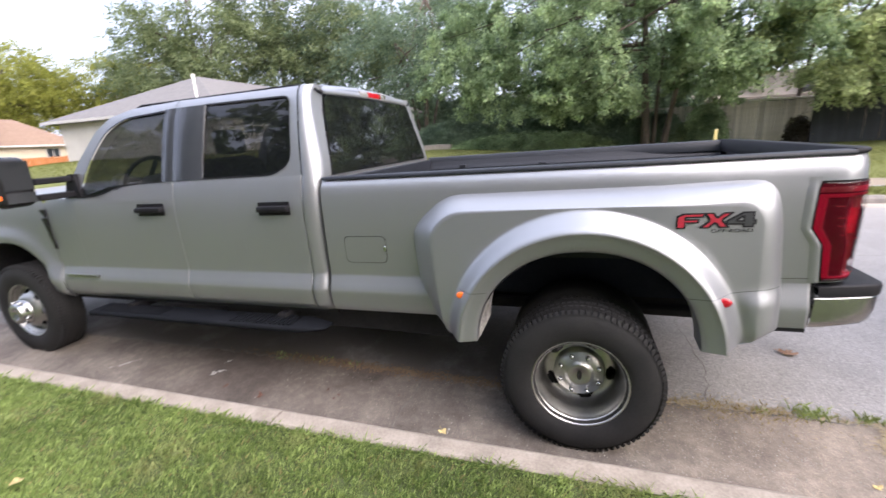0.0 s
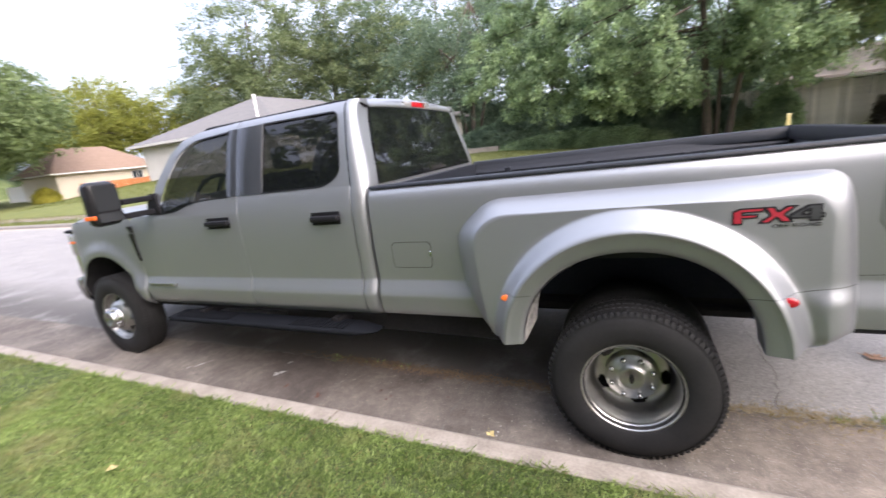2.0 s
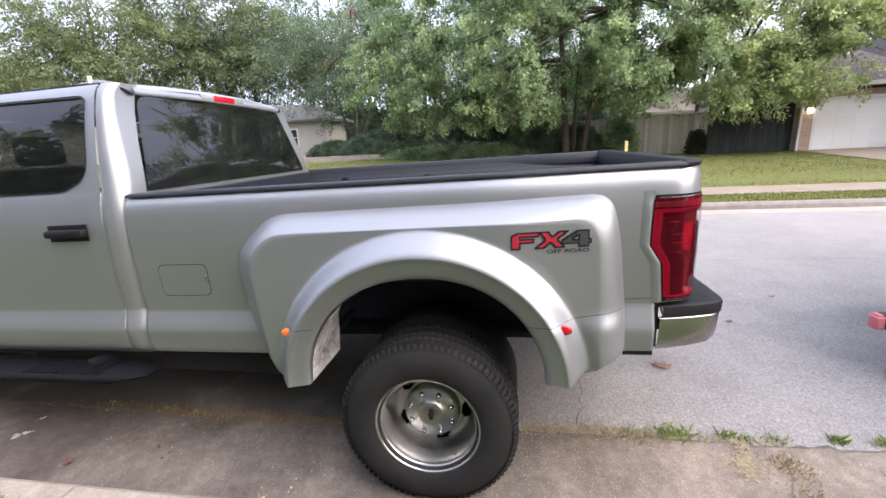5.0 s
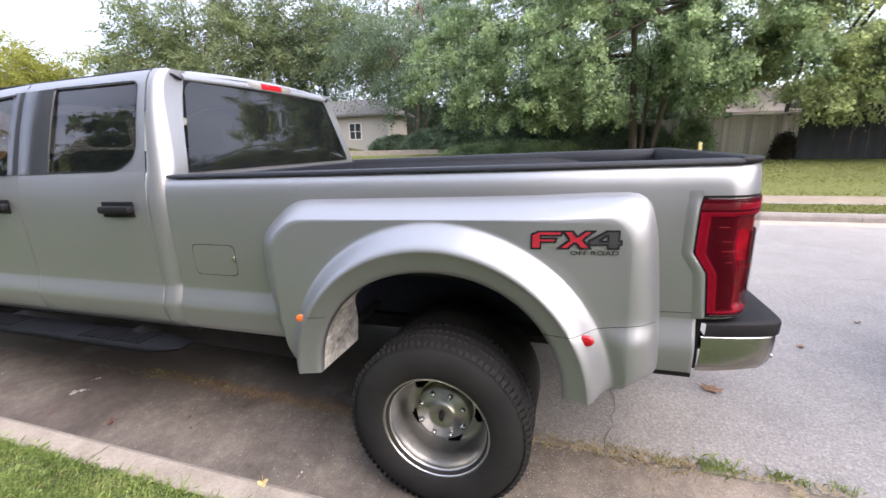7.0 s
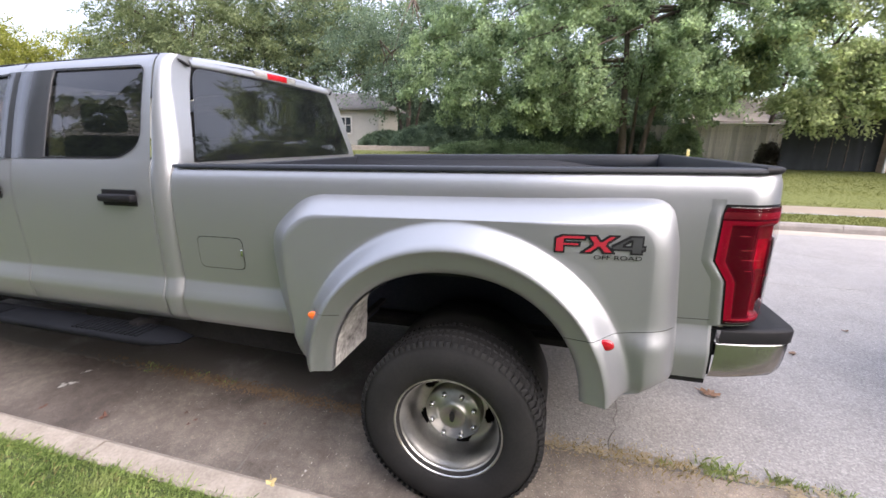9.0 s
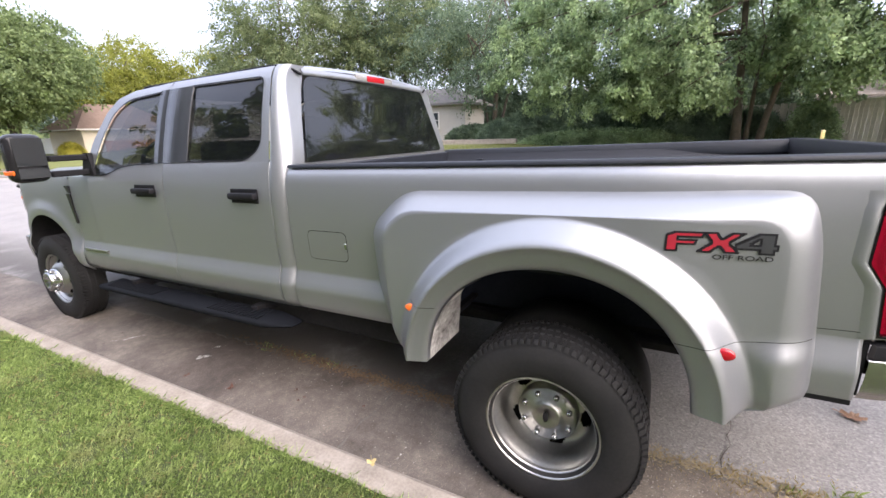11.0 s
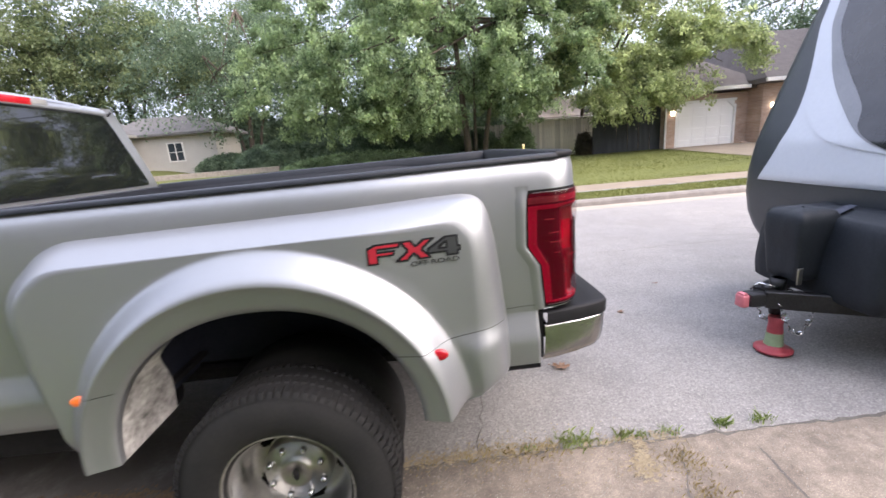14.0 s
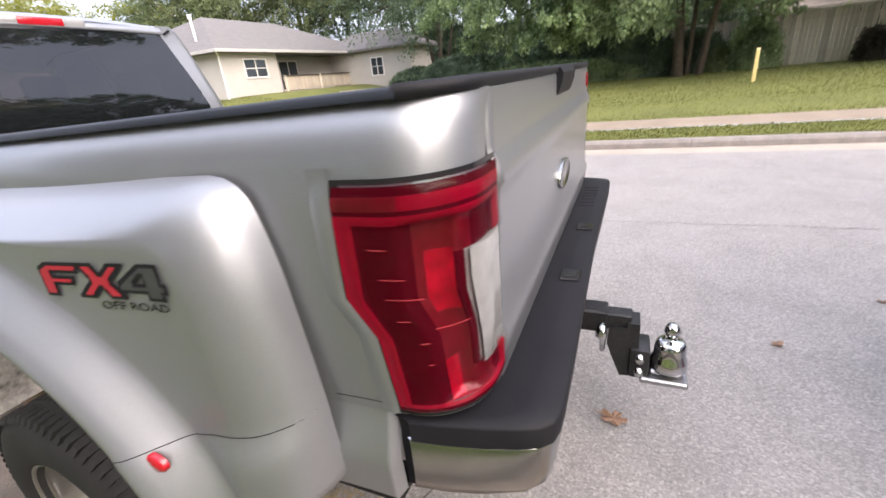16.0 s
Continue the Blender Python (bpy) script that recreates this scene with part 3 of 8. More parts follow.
        rows.append([rk(x, y * tuck, z) for x, y in [(x, -y) for x, y in ends] + front + ends[::-1]])
    sheet(bm, rows)
    part("front_bumper", bm, BUMPER_CHROME, truck, "chrome front bumper", True)
    for s in (-1, 1):
        bm = bmesh.new()
        box(bm, -5.30, -5.06, min(s * 0.76, s * 0.90), max(s * 0.76, s * 0.90), 1.02, 1.26, 0.03, 2)
        raked(bm)
        lens = part("headlamp", bm, CLEAR_LENS, truck, "clear wraparound headlamp", True)
        bm = bmesh.new()
        box(bm, -5.27, -5.12, min(s * 0.88, s * 0.906), max(s * 0.88, s * 0.906), 1.155, 1.178, 0.004)
        raked(bm)
        part("indicator", bm, AMBER, lens, "narrow amber indicator")
        bm = bmesh.new()
        box(bm, -5.31, -5.10, min(s * 0.76, s * 0.905), max(s * 0.76, s * 0.905), 1.262, 1.295, 0.008)
        raked(bm)
        part("lamp_hood", bm, BLACK_PLASTIC, lens, "black lamp surround")
    # underside and floor close the body
    bm = bmesh.new()
    box(bm, -4.0, -1.50, -0.93, 0.93, 0.56, 0.64)
    box(bm, -5.2, -4.0, -0.55, 0.55, 0.56, 0.75)
    raked(bm)
    part("cab_floor", bm, UNDER, truck)
    bm = bmesh.new()
    for y in (-0.44, 0.36):
        box(bm, -5.2, 1.05, y, y + 0.08, 0.46, 0.62)
    raked(bm)
    part("chassis_frame", bm, UNDER, truck, "black steel frame rails")


build_cab_shell()


def fender_y(x, z):
    """Depth of the front wing's skin: it swells round the wheel and turns in to the nose."""
    d = math.hypot((x + 4.5), (z - 0.55))
    swell = 0.028 * math.exp(-((d - 0.53) / 0.07) ** 2)
    turn = 0.34 * max(0.0, (-4.80 - x) / 0.5) ** 2.2
    return side_y(min(z, 1.40)) + swell - turn - (0.012 if x > -3.932 else 0)


for sgn in (-1, 1):
    bm = bmesh.new()
    outer = [(-3.93, 0.60), (-3.93, 1.375), (-4.6, 1.385), (-5.0, 1.36), (-5.22, 1.27), (-5.26, 1.0), (-5.26, 0.76), (-5.1, 0.62), (-4.96, 0.60), (-4.5, 0.02)]
    inner = superellipse((-4.5, 0.55), 0.475, 0.50, 2.1, -0.9, math.pi + 0.9)
    ring_sheet(bm, outer, inner, (-4.5, 0.56), lambda x, z: sgn * fender_y(x, z), 64, 10, 0.03, math.pi - 0.03)
    wing = part("front_wing", bm, PAINT, truck, "", True, 0.6)
    bm = bmesh.new()
    lip = [p for p in superellipse((-4.5, 0.55), 0.475, 0.50, 2.1, 0.03, math.pi - 0.03, 40)]
    sheet(bm, [[rk(x, sgn * fender_y(x, z), z) for x, z in lip], [rk(x, sgn * (fender_y(x, z) - 0.5), z) for x, z in lip]])
    part("wheel_liner", bm, UNDER, wing, "black wheel arch liner", True)
    # tall vent behind the wheel
    bm = bmesh.new()
    y = 1.016
    for z0, z1, xa in ((1.25, 1.31, -3.99), (1.0, 1.245, -3.985)):
        o = [(xa, z1), (xa + 0.055, z1), (xa + 0.075, z0), (xa + 0.045 if z0 > 1.1 else xa + 0.06, z0)]
        prism(bm, o, sgn * (y - 0.01), sgn * (y + 0.012))
    raked(bm)
    part("side_vent", bm, BLACK_GLOSS, wing, "black side vent")

# engine badge on the front door: chrome bar and illegible letters
bm = bmesh.new()
box(bm, -3.86, -3.50, -1.044, -1.026, 0.792, 0.800)
box(bm, -3.86, -3.50, -1.044, -1.026, 0.776, 0.782)
for k in range(11):
    box(bm, -3.845 + k * 0.03, -3.825 + k * 0.03, -1.042, -1.026, 0.783, 0.791)
raked(bm)
part("door_badge", bm, ALLOY, truck, "narrow chrome badge")

# ---- cargo bed ----
from mathutils.bvhtree import BVHTree

ARCH_C = (0.0, 0.58)
ARCH = superellipse(ARCH_C, 0.507, 0.482, 2.12, -0.6, math.pi + 0.6, 80)
LIP_IN = superellipse(ARCH_C, 0.592, 0.572, 2.0, -0.6, math.pi + 0.6, 80)
LIP_OUT = superellipse(ARCH_C, 0.684, 0.671, 2.0, -0.6, math.pi + 0.6, 80)
FLARE_OUT = rounded([(-0.66, 0.575), (-0.81, 0.655), (-0.885, 0.86), (-0.915, 1.150), (-0.705, 1.325), (0.765, 1.340), (0.806, 1.19), (0.836, 0.88), (0.846, 0.688), (0.66, 0.615), (0.60, 0.595), (0.0, 0.3)],
                    [0.03, 0.05, 0.05, 0.09, 0.09, 0.09, 0.08, 0.05, 0.02, 0.04, 0.02, 0.02], 5)
FLARE_FACE = rounded([(-0.62, 0.40), (-0.70, 0.62), (-0.735, 0.86), (-0.765, 1.150), (-0.648, 1.250), (0.655, 1.262), (0.705, 1.19), (0.715, 0.88), (0.72, 0.60), (0.66, 0.40)],
                     [0.03, 0.05, 0.05, 0.07, 0.07, 0.07, 0.05, 0.05, 0.03, 0.03], 5)
SEAM = [(0.40, 0.854), (0.506, 0.863), (0.611, 0.866), (0.707, 0.878), (0.83, 0.885)]


def bed_plan(x):
    """The bed's side draws in before the tail lamps."""
    return 0.040 * smooth01((x - 0.2) / 0.73)


TAIL = [(0.93, 0.0), (0.97, 0.0004)] + [(1.006 + 0.13 * math.sin(a), 0.0008 + 0.13 * (1 - math.cos(a))) for a in [math.pi / 2 * k / 12 for k in range(13)]] + [(1.136, 0.145)]  # x, and the way in from the side


def bed_side(z):
    return side_y(min(z, 1.38)) - 0.03 * smooth01((z - 1.36) / 0.07) ** 2


def build_bed_side(sgn):
    bm = bmesh.new()
    zs = side_rows(0.625, 1.36) + [1.385, 1.405, 1.42, 1.43]
    def row_at(z, xs, first):
        return [rk(x, sgn * (bed_side(z) - bed_plan(x) - (0.012 if first and k == 0 else 0)), z) for k, x in enumerate(xs)]
    # before the wheel, over it, behind it
    sheet(bm, [row_at(z, [-1.468, -1.464, -1.2, -0.9, -0.62], True) for z in zs])
    sheet(bm, [row_at(z, [-0.62, -0.3, 0.0, 0.1, 0.2, 0.3, 0.4, 0.5, 0.6, 0.65], False) for z in zs if z > 1.2])
    xs2 = [0.65, 0.78, 0.80, 0.83, 0.86, 0.90, 0.93]
    rows = []
    for z in sorted({0.868, 0.874, 0.903, 1.304} | {q for q in zs if q > 0.91}):
        base = bed_side(z) - 0.040
        rows.append(row_at(z, xs2, False) + [rk(x, sgn * (base - d - (0.02 if z == 0.868 and x > 1 else 0)), z) for x, d in TAIL[1:]])
    sheet(bm, rows)
    inside = [f for f in bm.faces if all(v.co.x > 0.985 and 0.90 < v.co.z - RAKE * v.co.x < 1.306 for v in f.verts)]
    bmesh.ops.delete(bm, geom=inside, context="FACES")
    rows = []
    for z in [0.655, 0.660] + [q for q in zs if 0.70 < q < 0.868] + [0.868]:
        y = bed_side(max(z, 0.72)) - (0.012 if z == 0.655 else 0)
        rows.append([rk(x, sgn * (y - bed_plan(x) - (0.03 if x > 0.967 else 0)), z) for x in xs2 + [0.95, 0.962, 0.968]])
    sheet(bm, rows)
    sideo = part("bed_side", bm, PAINT, truck, "", True, 0.5)
    # rail cap along the top
    bm = bmesh.new()
    xs = [-1.465, -1.0, -0.5, 0.0] + [0.1 * k for k in range(1, 10)] + [0.93, 1.0, 1.05]
    prof = [(0.002, 1.427), (0.003, 1.438), (0.010, 1.443), (0.085, 1.443), (0.10, 1.435), (0.10, 1.36)]
    rows = []
    for d, z in prof:
        rows.append([rk(x, sgn * (0.992 - bed_plan(x) - d), z) for x in xs])
    sheet(bm, rows)
    part("rail_cap", bm, RAIL_PLASTIC, sideo, "black plastic bed rail cap", True, 0.6)
    # inner wall
    bm = bmesh.new()
    sheet(bm, [[rk(x, sgn * y, z) for x in (-1.445, -1.0, 0, 0.9, 1.06)] for y, z in ((0.89, 1.40), (0.87, 1.36), (0.85, 1.33), (0.85, 1.2), (0.83, 0.93))])
    for x in (-1.1, -0.35, 0.4, 0.95):
        box(bm, x - 0.03, x + 0.03, sgn * 0.85 - 0.01, sgn * 0.85 + 0.01, 1.22, 1.34, 0.005)
    part("inner_wall", bm, BED_LINER, sideo, "black bed liner wall")
    bm = bmesh.new()
    y0, y1 = sorted((sgn * 0.90, sgn * 0.985))
    box(bm, 0.80, 0.962, y0, y1, 0.638, 0.655)
    raked(bm)
    part("lower_edge", bm, BLACK_PLASTIC, sideo, "black lower edge strip")
    return sideo


def build_flare(sgn):
    """The wide rear wing over the double wheels: band round the arch, ridge, soft slope, flat face, shoulder."""
    bm = bmesh.new()
    c = ARCH_C
    n = 120
    a0, a1 = 0.058, math.pi - 0.008
    cols = []
    for k in range(n + 1):
        a = a0 + (a1 - a0) * k / n
        ca, sa = math.cos(a), math.sin(a)
        ta, ti, to, tb, ts = (ray_hit(c, a, o) for o in (ARCH, LIP_IN, LIP_OUT, FLARE_OUT, FLARE_FACE))
        ts = min(ts, tb - 0.012)
        to = min(to, ts - 0.004)
        ti = min(ti, to - 0.012)
        x_of = lambda t: c[0] + t * ca
        z_of = lambda t: c[1] + t * sa
        face_y = lambda t: 1.145 - 0.034 * smooth01((x_of(t) - 0.30) / 0.42) - 0.03 * (z_of(t) - 1.0)
        ridge = 1.236 - 0.016 * smooth01((x_of(ti) + 0.5) / 1.0)
        pts = [(ta + 0.004, 1.04), (ta, ridge - 0.040), (ta + 0.004, ridge - 0.030)]
        pts += [(ta + 0.004 + (ti - ta - 0.004) * q, ridge - 0.030 + 0.027 * q) for q in (0.3, 0.65, 0.95)]
        pts += [(ti, ridge), (ti + 0.005, ridge - 0.0015)]
        for q, f in ((0.12, 0.07), (0.3, 0.26), (0.5, 0.5), (0.68, 0.72), (0.82, 0.87), (0.92, 0.955), (1.0, 0.99)):
            t = ti + 0.005 + (to - ti - 0.005) * q
            pts.append((t, ridge + (face_y(to) - ridge) * f))
        for q in (0.15, 0.4, 0.7, 0.9, 1.0):
            t = to + (ts - to) * q
            pts.append((t, face_y(t) + (ridge - face_y(to)) * 0.01 * (1 - q)))
        fy = face_y(ts)
        soft = 0.35 + 0.5 * smooth01((ca - 0.5) / 0.3)
        for q in (0.05, 0.12, 0.22, 0.36, 0.52, 0.68, 0.82, 0.93, 1.0):
            pts.append((ts + (tb - ts) * q, 0.99 + (fy - 0.99) * (soft * math.sqrt(max(0.0, 1 - q * q)) + (1 - soft) * (1 - q))))
        col = []
        for t, y in pts:
            x, z = x_of(t), z_of(t)
            # behind the wheel the lower moulding stands a little proud of the panel over it
            if x > 0.38 and t > ta + 0.02:
                low = lerp_table(x, SEAM) - z
                y += (0.003 * smooth01(low / 0.008) + 0.017 * smooth01(low / 0.07) * smooth01((t - to) / 0.05)) * (1 - smooth01((x - 0.80) / 0.05))
            # the flare turns in towards the foot
            y -= 0.025 * smooth01((0.68 - z) / 0.10) * smooth01((t - ti) / 0.12)
            col.append(bm.verts.new(rk(x, sgn * y, z)))
        cols.append(col)
    for a, b in zip(cols, cols[1:]):
        for k in range(len(a) - 1):
            bm.faces.new((a[k], b[k], b[k + 1], a[k + 1]))
    fl = part("fender_flare", bm, PAINT, truck, "wide silver fender over the dual rear wheels", True, 0.45)
    fl.modifiers.clear()
    return fl


for sgn in (-1, 1):
    build_bed_side(sgn)
flares = [build_flare(sgn) for sgn in (-1, 1)]


FLARE_SKIN = BVHTree.FromPolygons([v.co for v in flares[0].data.vertices], [p.vertices for p in flares[0].data.polygons])


def on_flare(x, z):
    """Depth of the near flare's skin at a place of its side."""
    hit = FLARE_SKIN.ray_cast(Vector((x, -3, z + RAKE * x)), Vector((0, 1, 0)))
    return -hit[0].y if hit[0] is not None else 1.13


# seams of the lower mouldings
def seam_line(pts, depth, owner):
    bm = bmesh.new()
    for (x0, z0), (x1, z1) in zip(pts, pts[1:]):
        for q in range(12):
            xa, za, xb, zb = x0 + (x1 - x0) * q / 12, z0 + (z1 - z0) * q / 12, x0 + (x1 - x0) * (q + 1) / 12, z0 + (z1 - z0) * (q + 1) / 12
            f = [rk(x, -depth(x, z) - 0.0012, z + d) for x, z, d in ((xa, za, -0.0011), (xb, zb, -0.0011), (xb, zb, 0.0011), (xa, za, 0.0011))]
            bm.faces.new([bm.verts.new(p) for p in f])
    part("moulding_seam", bm, BLACK_PLASTIC, owner)


seam_line([(-0.60, 0.852), (-0.55, 0.852), (-0.455, 0.852)], on_flare, flares[0])
seam_line([(0.432, 0.857)] + SEAM[1:], on_flare, flares[0])
seam_line([(0.842, 0.888), (0.90, 0.890), (0.962, 0.891)], lambda x, z: bed_side(z) - bed_plan(x), flares[0])

# marker lamps
def marker(x, z, colour, label, dx=0.034, dz=0.020):
    bm = bmesh.new()
    y = on_flare(x, z)
    rows = []
    for r, d in ((1.0, -0.004), (1.0, 0.005), (0.75, 0.009), (0.01, 0.010)):
        rows.append([rk(x + dx * r * math.cos(w), -(y + d), z + dz * r * math.sin(w)) for w in [2 * math.pi * k / 20 for k in range(21)]])
    sheet(bm, rows)
    part("marker_lamp", bm, colour, flares[0], label, True)


marker(-0.588, 0.829, AMBER, "oval amber marker lamp", 0.026, 0.017)
marker(0.574, 0.842, RED_MARK, "oval red marker lamp", 0.030, 0.020)


def build_bed():
    bm = bmesh.new()
    box(bm, -1.45, -0.56, -0.85, 0.85, 0.88, 0.93)
    box(bm, -0.56, 0.60, -0.50, 0.50, 0.88, 0.93)
    box(bm, 0.60, 1.07, -0.85, 0.85, 0.88, 0.93)
    raked(bm)
    floor = part("bed_floor", bm, BED_LINER, truck, "black ribbed bed floor")
    for k in range(15):
        for a, b in ((-1.44, -0.57), (0.61, 1.06)) if abs(k - 7) > 4 else ((-1.44, 1.06),):
            bm = bmesh.new()
            box(bm, a, b, -0.77 + k * 0.11 - 0.025, -0.77 + k * 0.11 + 0.025, 0.93, 0.942)
            raked(bm)
            part("rib", bm, BED_LINER, floor)
    bm = bmesh.new()
    box(bm, -1.462, -1.435, -0.95, 0.95, 0.64, 1.425, 0.006)
    raked(bm)
    part("bed_front", bm, BED_LINER, truck, "bed front wall")
    # wheel tubs and underside
    tub = superellipse((0.0, 0.42), 0.610, 0.725, 2.2, 0.26, math.pi - 0.26, 36)
    for s in (-1, 1):
        bm = bmesh.new()
        sheet(bm, [[rk(x, s * y, z) for x, z in tub] for y in (1.10, 0.80, 0.52)] + [[rk(x, s * 0.52, 0.60) for x, z in tub]])
        part("wheel_well", bm, WELL, truck, "black inner wheel well", True)
    bm = bmesh.new()
    box(bm, -1.45, -0.55, -0.93, 0.93, 0.64, 0.66)
    raked(bm)
    part("bed_underside", bm, UNDER, truck)
    bm = bmesh.new()
    box(bm, 0.60, 1.05, -0.86, 0.86, 0.70, 0.72)
    raked(bm)
    part("bed_underside", bm, UNDER, truck)
    bm = bmesh.new()
    tube(bm, [(0, -0.95, 0.39), (0, -0.35, 0.39), (0, -0.2, 0.39), (0, 0.2, 0.39), (0, 0.35, 0.39), (0, 0.95, 0.39)], [0.06, 0.06, 0.15, 0.15, 0.06, 0.06], 16)
    for s in (-1, 1):
        box(bm, -0.7, 0.7, s * 0.50 - 0.04, s * 0.50 + 0.04, 0.50, 0.55, 0.01)
        tube(bm, [(-0.12, s * 0.46, 0.40), (0.16, s * 0.42, 0.80)], 0.035, 10)
    part("rear_axle", bm, UNDER, truck, "black rear axle and leaf springs", True)
    # unseen boxes and a tube, added to keep light off the road below
    bm = bmesh.new()
    box(bm, -2.75, -1.25, -0.36, 0.34, 0.36, 0.62, 0.05, 2)
    part("transmission", bm, UNDER, truck, "unseen dark box added under the cab to block light", True)
    bm = bmesh.new()
    box(bm, -2.55, -0.72, -0.84, -0.46, 0.37, 0.63, 0.05, 2)
    part("fuel_tank", bm, UNDER, truck, "unseen black box beside the frame rail, added to block light", True)
    bm = bmesh.new()
    tube(bm, [(-1.3, 0.0, 0.50), (-0.1, 0.0, 0.40)], 0.05, 12)
    part("drive_shaft", bm, UNDER, truck, "", True)
    bm = bmesh.new()
    box(bm, -3.45, -0.75, 0.46, 0.86, 0.37, 0.62, 0.05, 2)
    part("exhaust_box", bm, UNDER, truck, "unseen dark box on the far side, added to block light", True)
    bm = bmesh.new()
    tube(bm, [(-4.47, -0.8, 0.39), (-4.47, 0.8, 0.39)], 0.06, 12)
    part("front_axle", bm, UNDER, truck)
    bm = bmesh.new()
    tube(bm, [(-3.6, -0.62, 0.46), (-3.2, -0.66, 0.44), (-2.4, -0.62, 0.44)], 0.06, 12)
    part("exhaust_pipe", bm, DARK_STEEL, truck, "dull steel exhaust pipe under the cab", True)


build_bed()
SPLASH = mottled("splashed_liner", (0.08, 0.076, 0.072), (0.62, 0.60, 0.57), 9, 38, 0.9, 0, 0.6, 0.006)
bm = bmesh.new()
rows = []
for a in [math.pi - 0.02 - 0.05 * k for k in range(21)]:
    t = ray_hit(ARCH_C, a, ARCH) - 0.006
    x, z = ARCH_C[0] + t * math.cos(a), ARCH_C[1] + t * math.sin(a)
    w = 0.29 * (1 - smooth01((math.pi - a - 0.15) / 0.9)) + 0.01
    rows.append([rk(x, -(1.185 - w * q), z) for q in (0, 0.34, 0.67, 1)])
sheet(bm, rows)
part("splash_liner", bm, SPLASH, truck, "pale splash liner speckled with dried mud", True)

# fuel door: a rounded flap with a fine gap round it
fuel = rounded([(-1.342, 0.935), (-1.072, 0.935), (-1.072, 1.098), (-1.342, 1.098)], 0.035, 5)
bm = bmesh.new()
fill_outline(bm, [(-1.207 + (x + 1.207) * 0.975, 1.0165 + (z - 1.0165) * 0.96) for x, z in fuel], lambda x, z: -(side_y(z) + 0.003), (-1.207, 1.0165), 2)
flap = part("fuel_door", bm, PAINT, truck, "rounded fuel filler flap", True)
bm = bmesh.new()
ring_sheet(bm, fuel, [(-1.207 + (x + 1.207) * 0.975, 1.0165 + (z - 1.0165) * 0.96) for x, z in fuel], (-1.207, 1.0165), lambda x, z: -(side_y(z) + 0.0015), 40, 1)
part("gap", bm, BLACK_PLASTIC, flap)
bm = bmesh.new()
box(bm, -1.085, -1.072, -1.024, -1.014, 1.008, 1.040, 0.002)
raked(bm)
part("latch", bm, CHROME, flap, "small bright latch")

# ---- tail of the truck ----
def tail_path(z, out=0.0):
    """Points round the bed's rear corner, near side, at a height; out: metres proud of the skin."""
    base = bed_side(min(max(z, 0.9), 1.3)) - 0.040
    pts = [Vector((x, -(base - d))) for x, d in TAIL] + [Vector((1.136, -0.795))]
    res = []
    for i, p in enumerate(pts):
        d = (pts[min(i + 1, len(pts) - 1)] - pts[max(i - 1, 0)]).normalized()
        res.append(p + Vector((d.y, -d.x)) * out)
    return res


def lamp_left(z):
    return lerp_table(z, [(0.885, 0.993), (1.045, 0.977), (1.12, 0.929), (1.29, 0.932), (1.315, 0.940)])


def along(pts, s):
    """A place at a share s of the way along a line of points."""
    lens = [(b - a).length for a, b in zip(pts, pts[1:])]
    d = s * sum(lens)
    for (a, b), l in zip(zip(pts, pts[1:]), lens):
        if d <= l or b is pts[-1]:
            return a + (b - a) * min(1.0, d / l)
        d -= l


def lamp_rows(zs, out, grow=0.0, n=18):
    rows = []
    for z in zs:
        path = tail_path(z, out)
        xl = lamp_left(z) - grow
        head = [Vector((xl, path[0].y - 0.0))] + [p for p in path if p.x > xl + 0.004]
        if grow:
            head[-1].y += grow * 0.6
        rows.append([along(head, k / n) for k in range(n + 1)])
    return rows


# pale tone that paints the glint on the lens ribs
RIB_GLINT = plain("pale_red_glint", (0.34, 0.035, 0.05), 0.2)


LAMP_RIM = mottled("crimson_lamp_rim", (0.17, 0.0012, 0.010), (0.26, 0.002, 0.018), 12, 60, 0.4, 0, 0.0, spec=0.1)
LAMP_PANEL = mottled("maroon_lamp_panel", (0.036, 0.0006, 0.004), (0.066, 0.0008, 0.006), 12, 60, 0.45, 0, 0.0, spec=0.05)
LAMP_BOWL = mottled("bright_red_bowl", (0.20, 0.001, 0.008), (0.66, 0.006, 0.035), 14, 40, 0.14, 0.35, 0.25, 0.004)
LAMP_MID = mottled("deep_red_reflector", (0.085, 0.0008, 0.005), (0.17, 0.0014, 0.011), 18, 50, 0.3, 0.2, 0.2, 0.003)


def lamp_depth(s, z):
    """How far the inside of the lamp lies from the skin, and which tone it has, at a share of the way round."""
    if z > 1.300 or z < 0.893:
        return 0.006, 1
    if z > 1.278:
        return 0.007, 4 if s < 0.34 else 0
    if z > 1.268:
        return 0.005, 1
    if z > 1.252:
        return 0.006, 0
    if z < 0.905 or s < 0.085 or (s > 0.945 and (z > 1.19 or z < 0.96)):
        return 0.006, 0
    if s < 0.39:
        return 0.002 - 0.012 * smooth01((s - 0.30) / 0.09), 1
    if s < 0.60:
        curve = -0.012 - 0.010 * math.sin(math.pi * (s - 0.39) / 0.21)
        if z > 1.20:
            return curve, 4
        if z > 1.085:
            return curve, 2 if s > 0.45 else 4
        if z > 0.985:
            return curve, 4
        return curve, 2 if s < 0.50 else 4
    if 0.958 < z < 1.194 and s > 0.64:
        return -0.003, 3
    if z > 1.194:
        return -0.006, 1 if s > 0.70 else 4
    if z < 0.955:
        return -0.010, 4 if s < 0.85 else 1
    return -0.004, 1


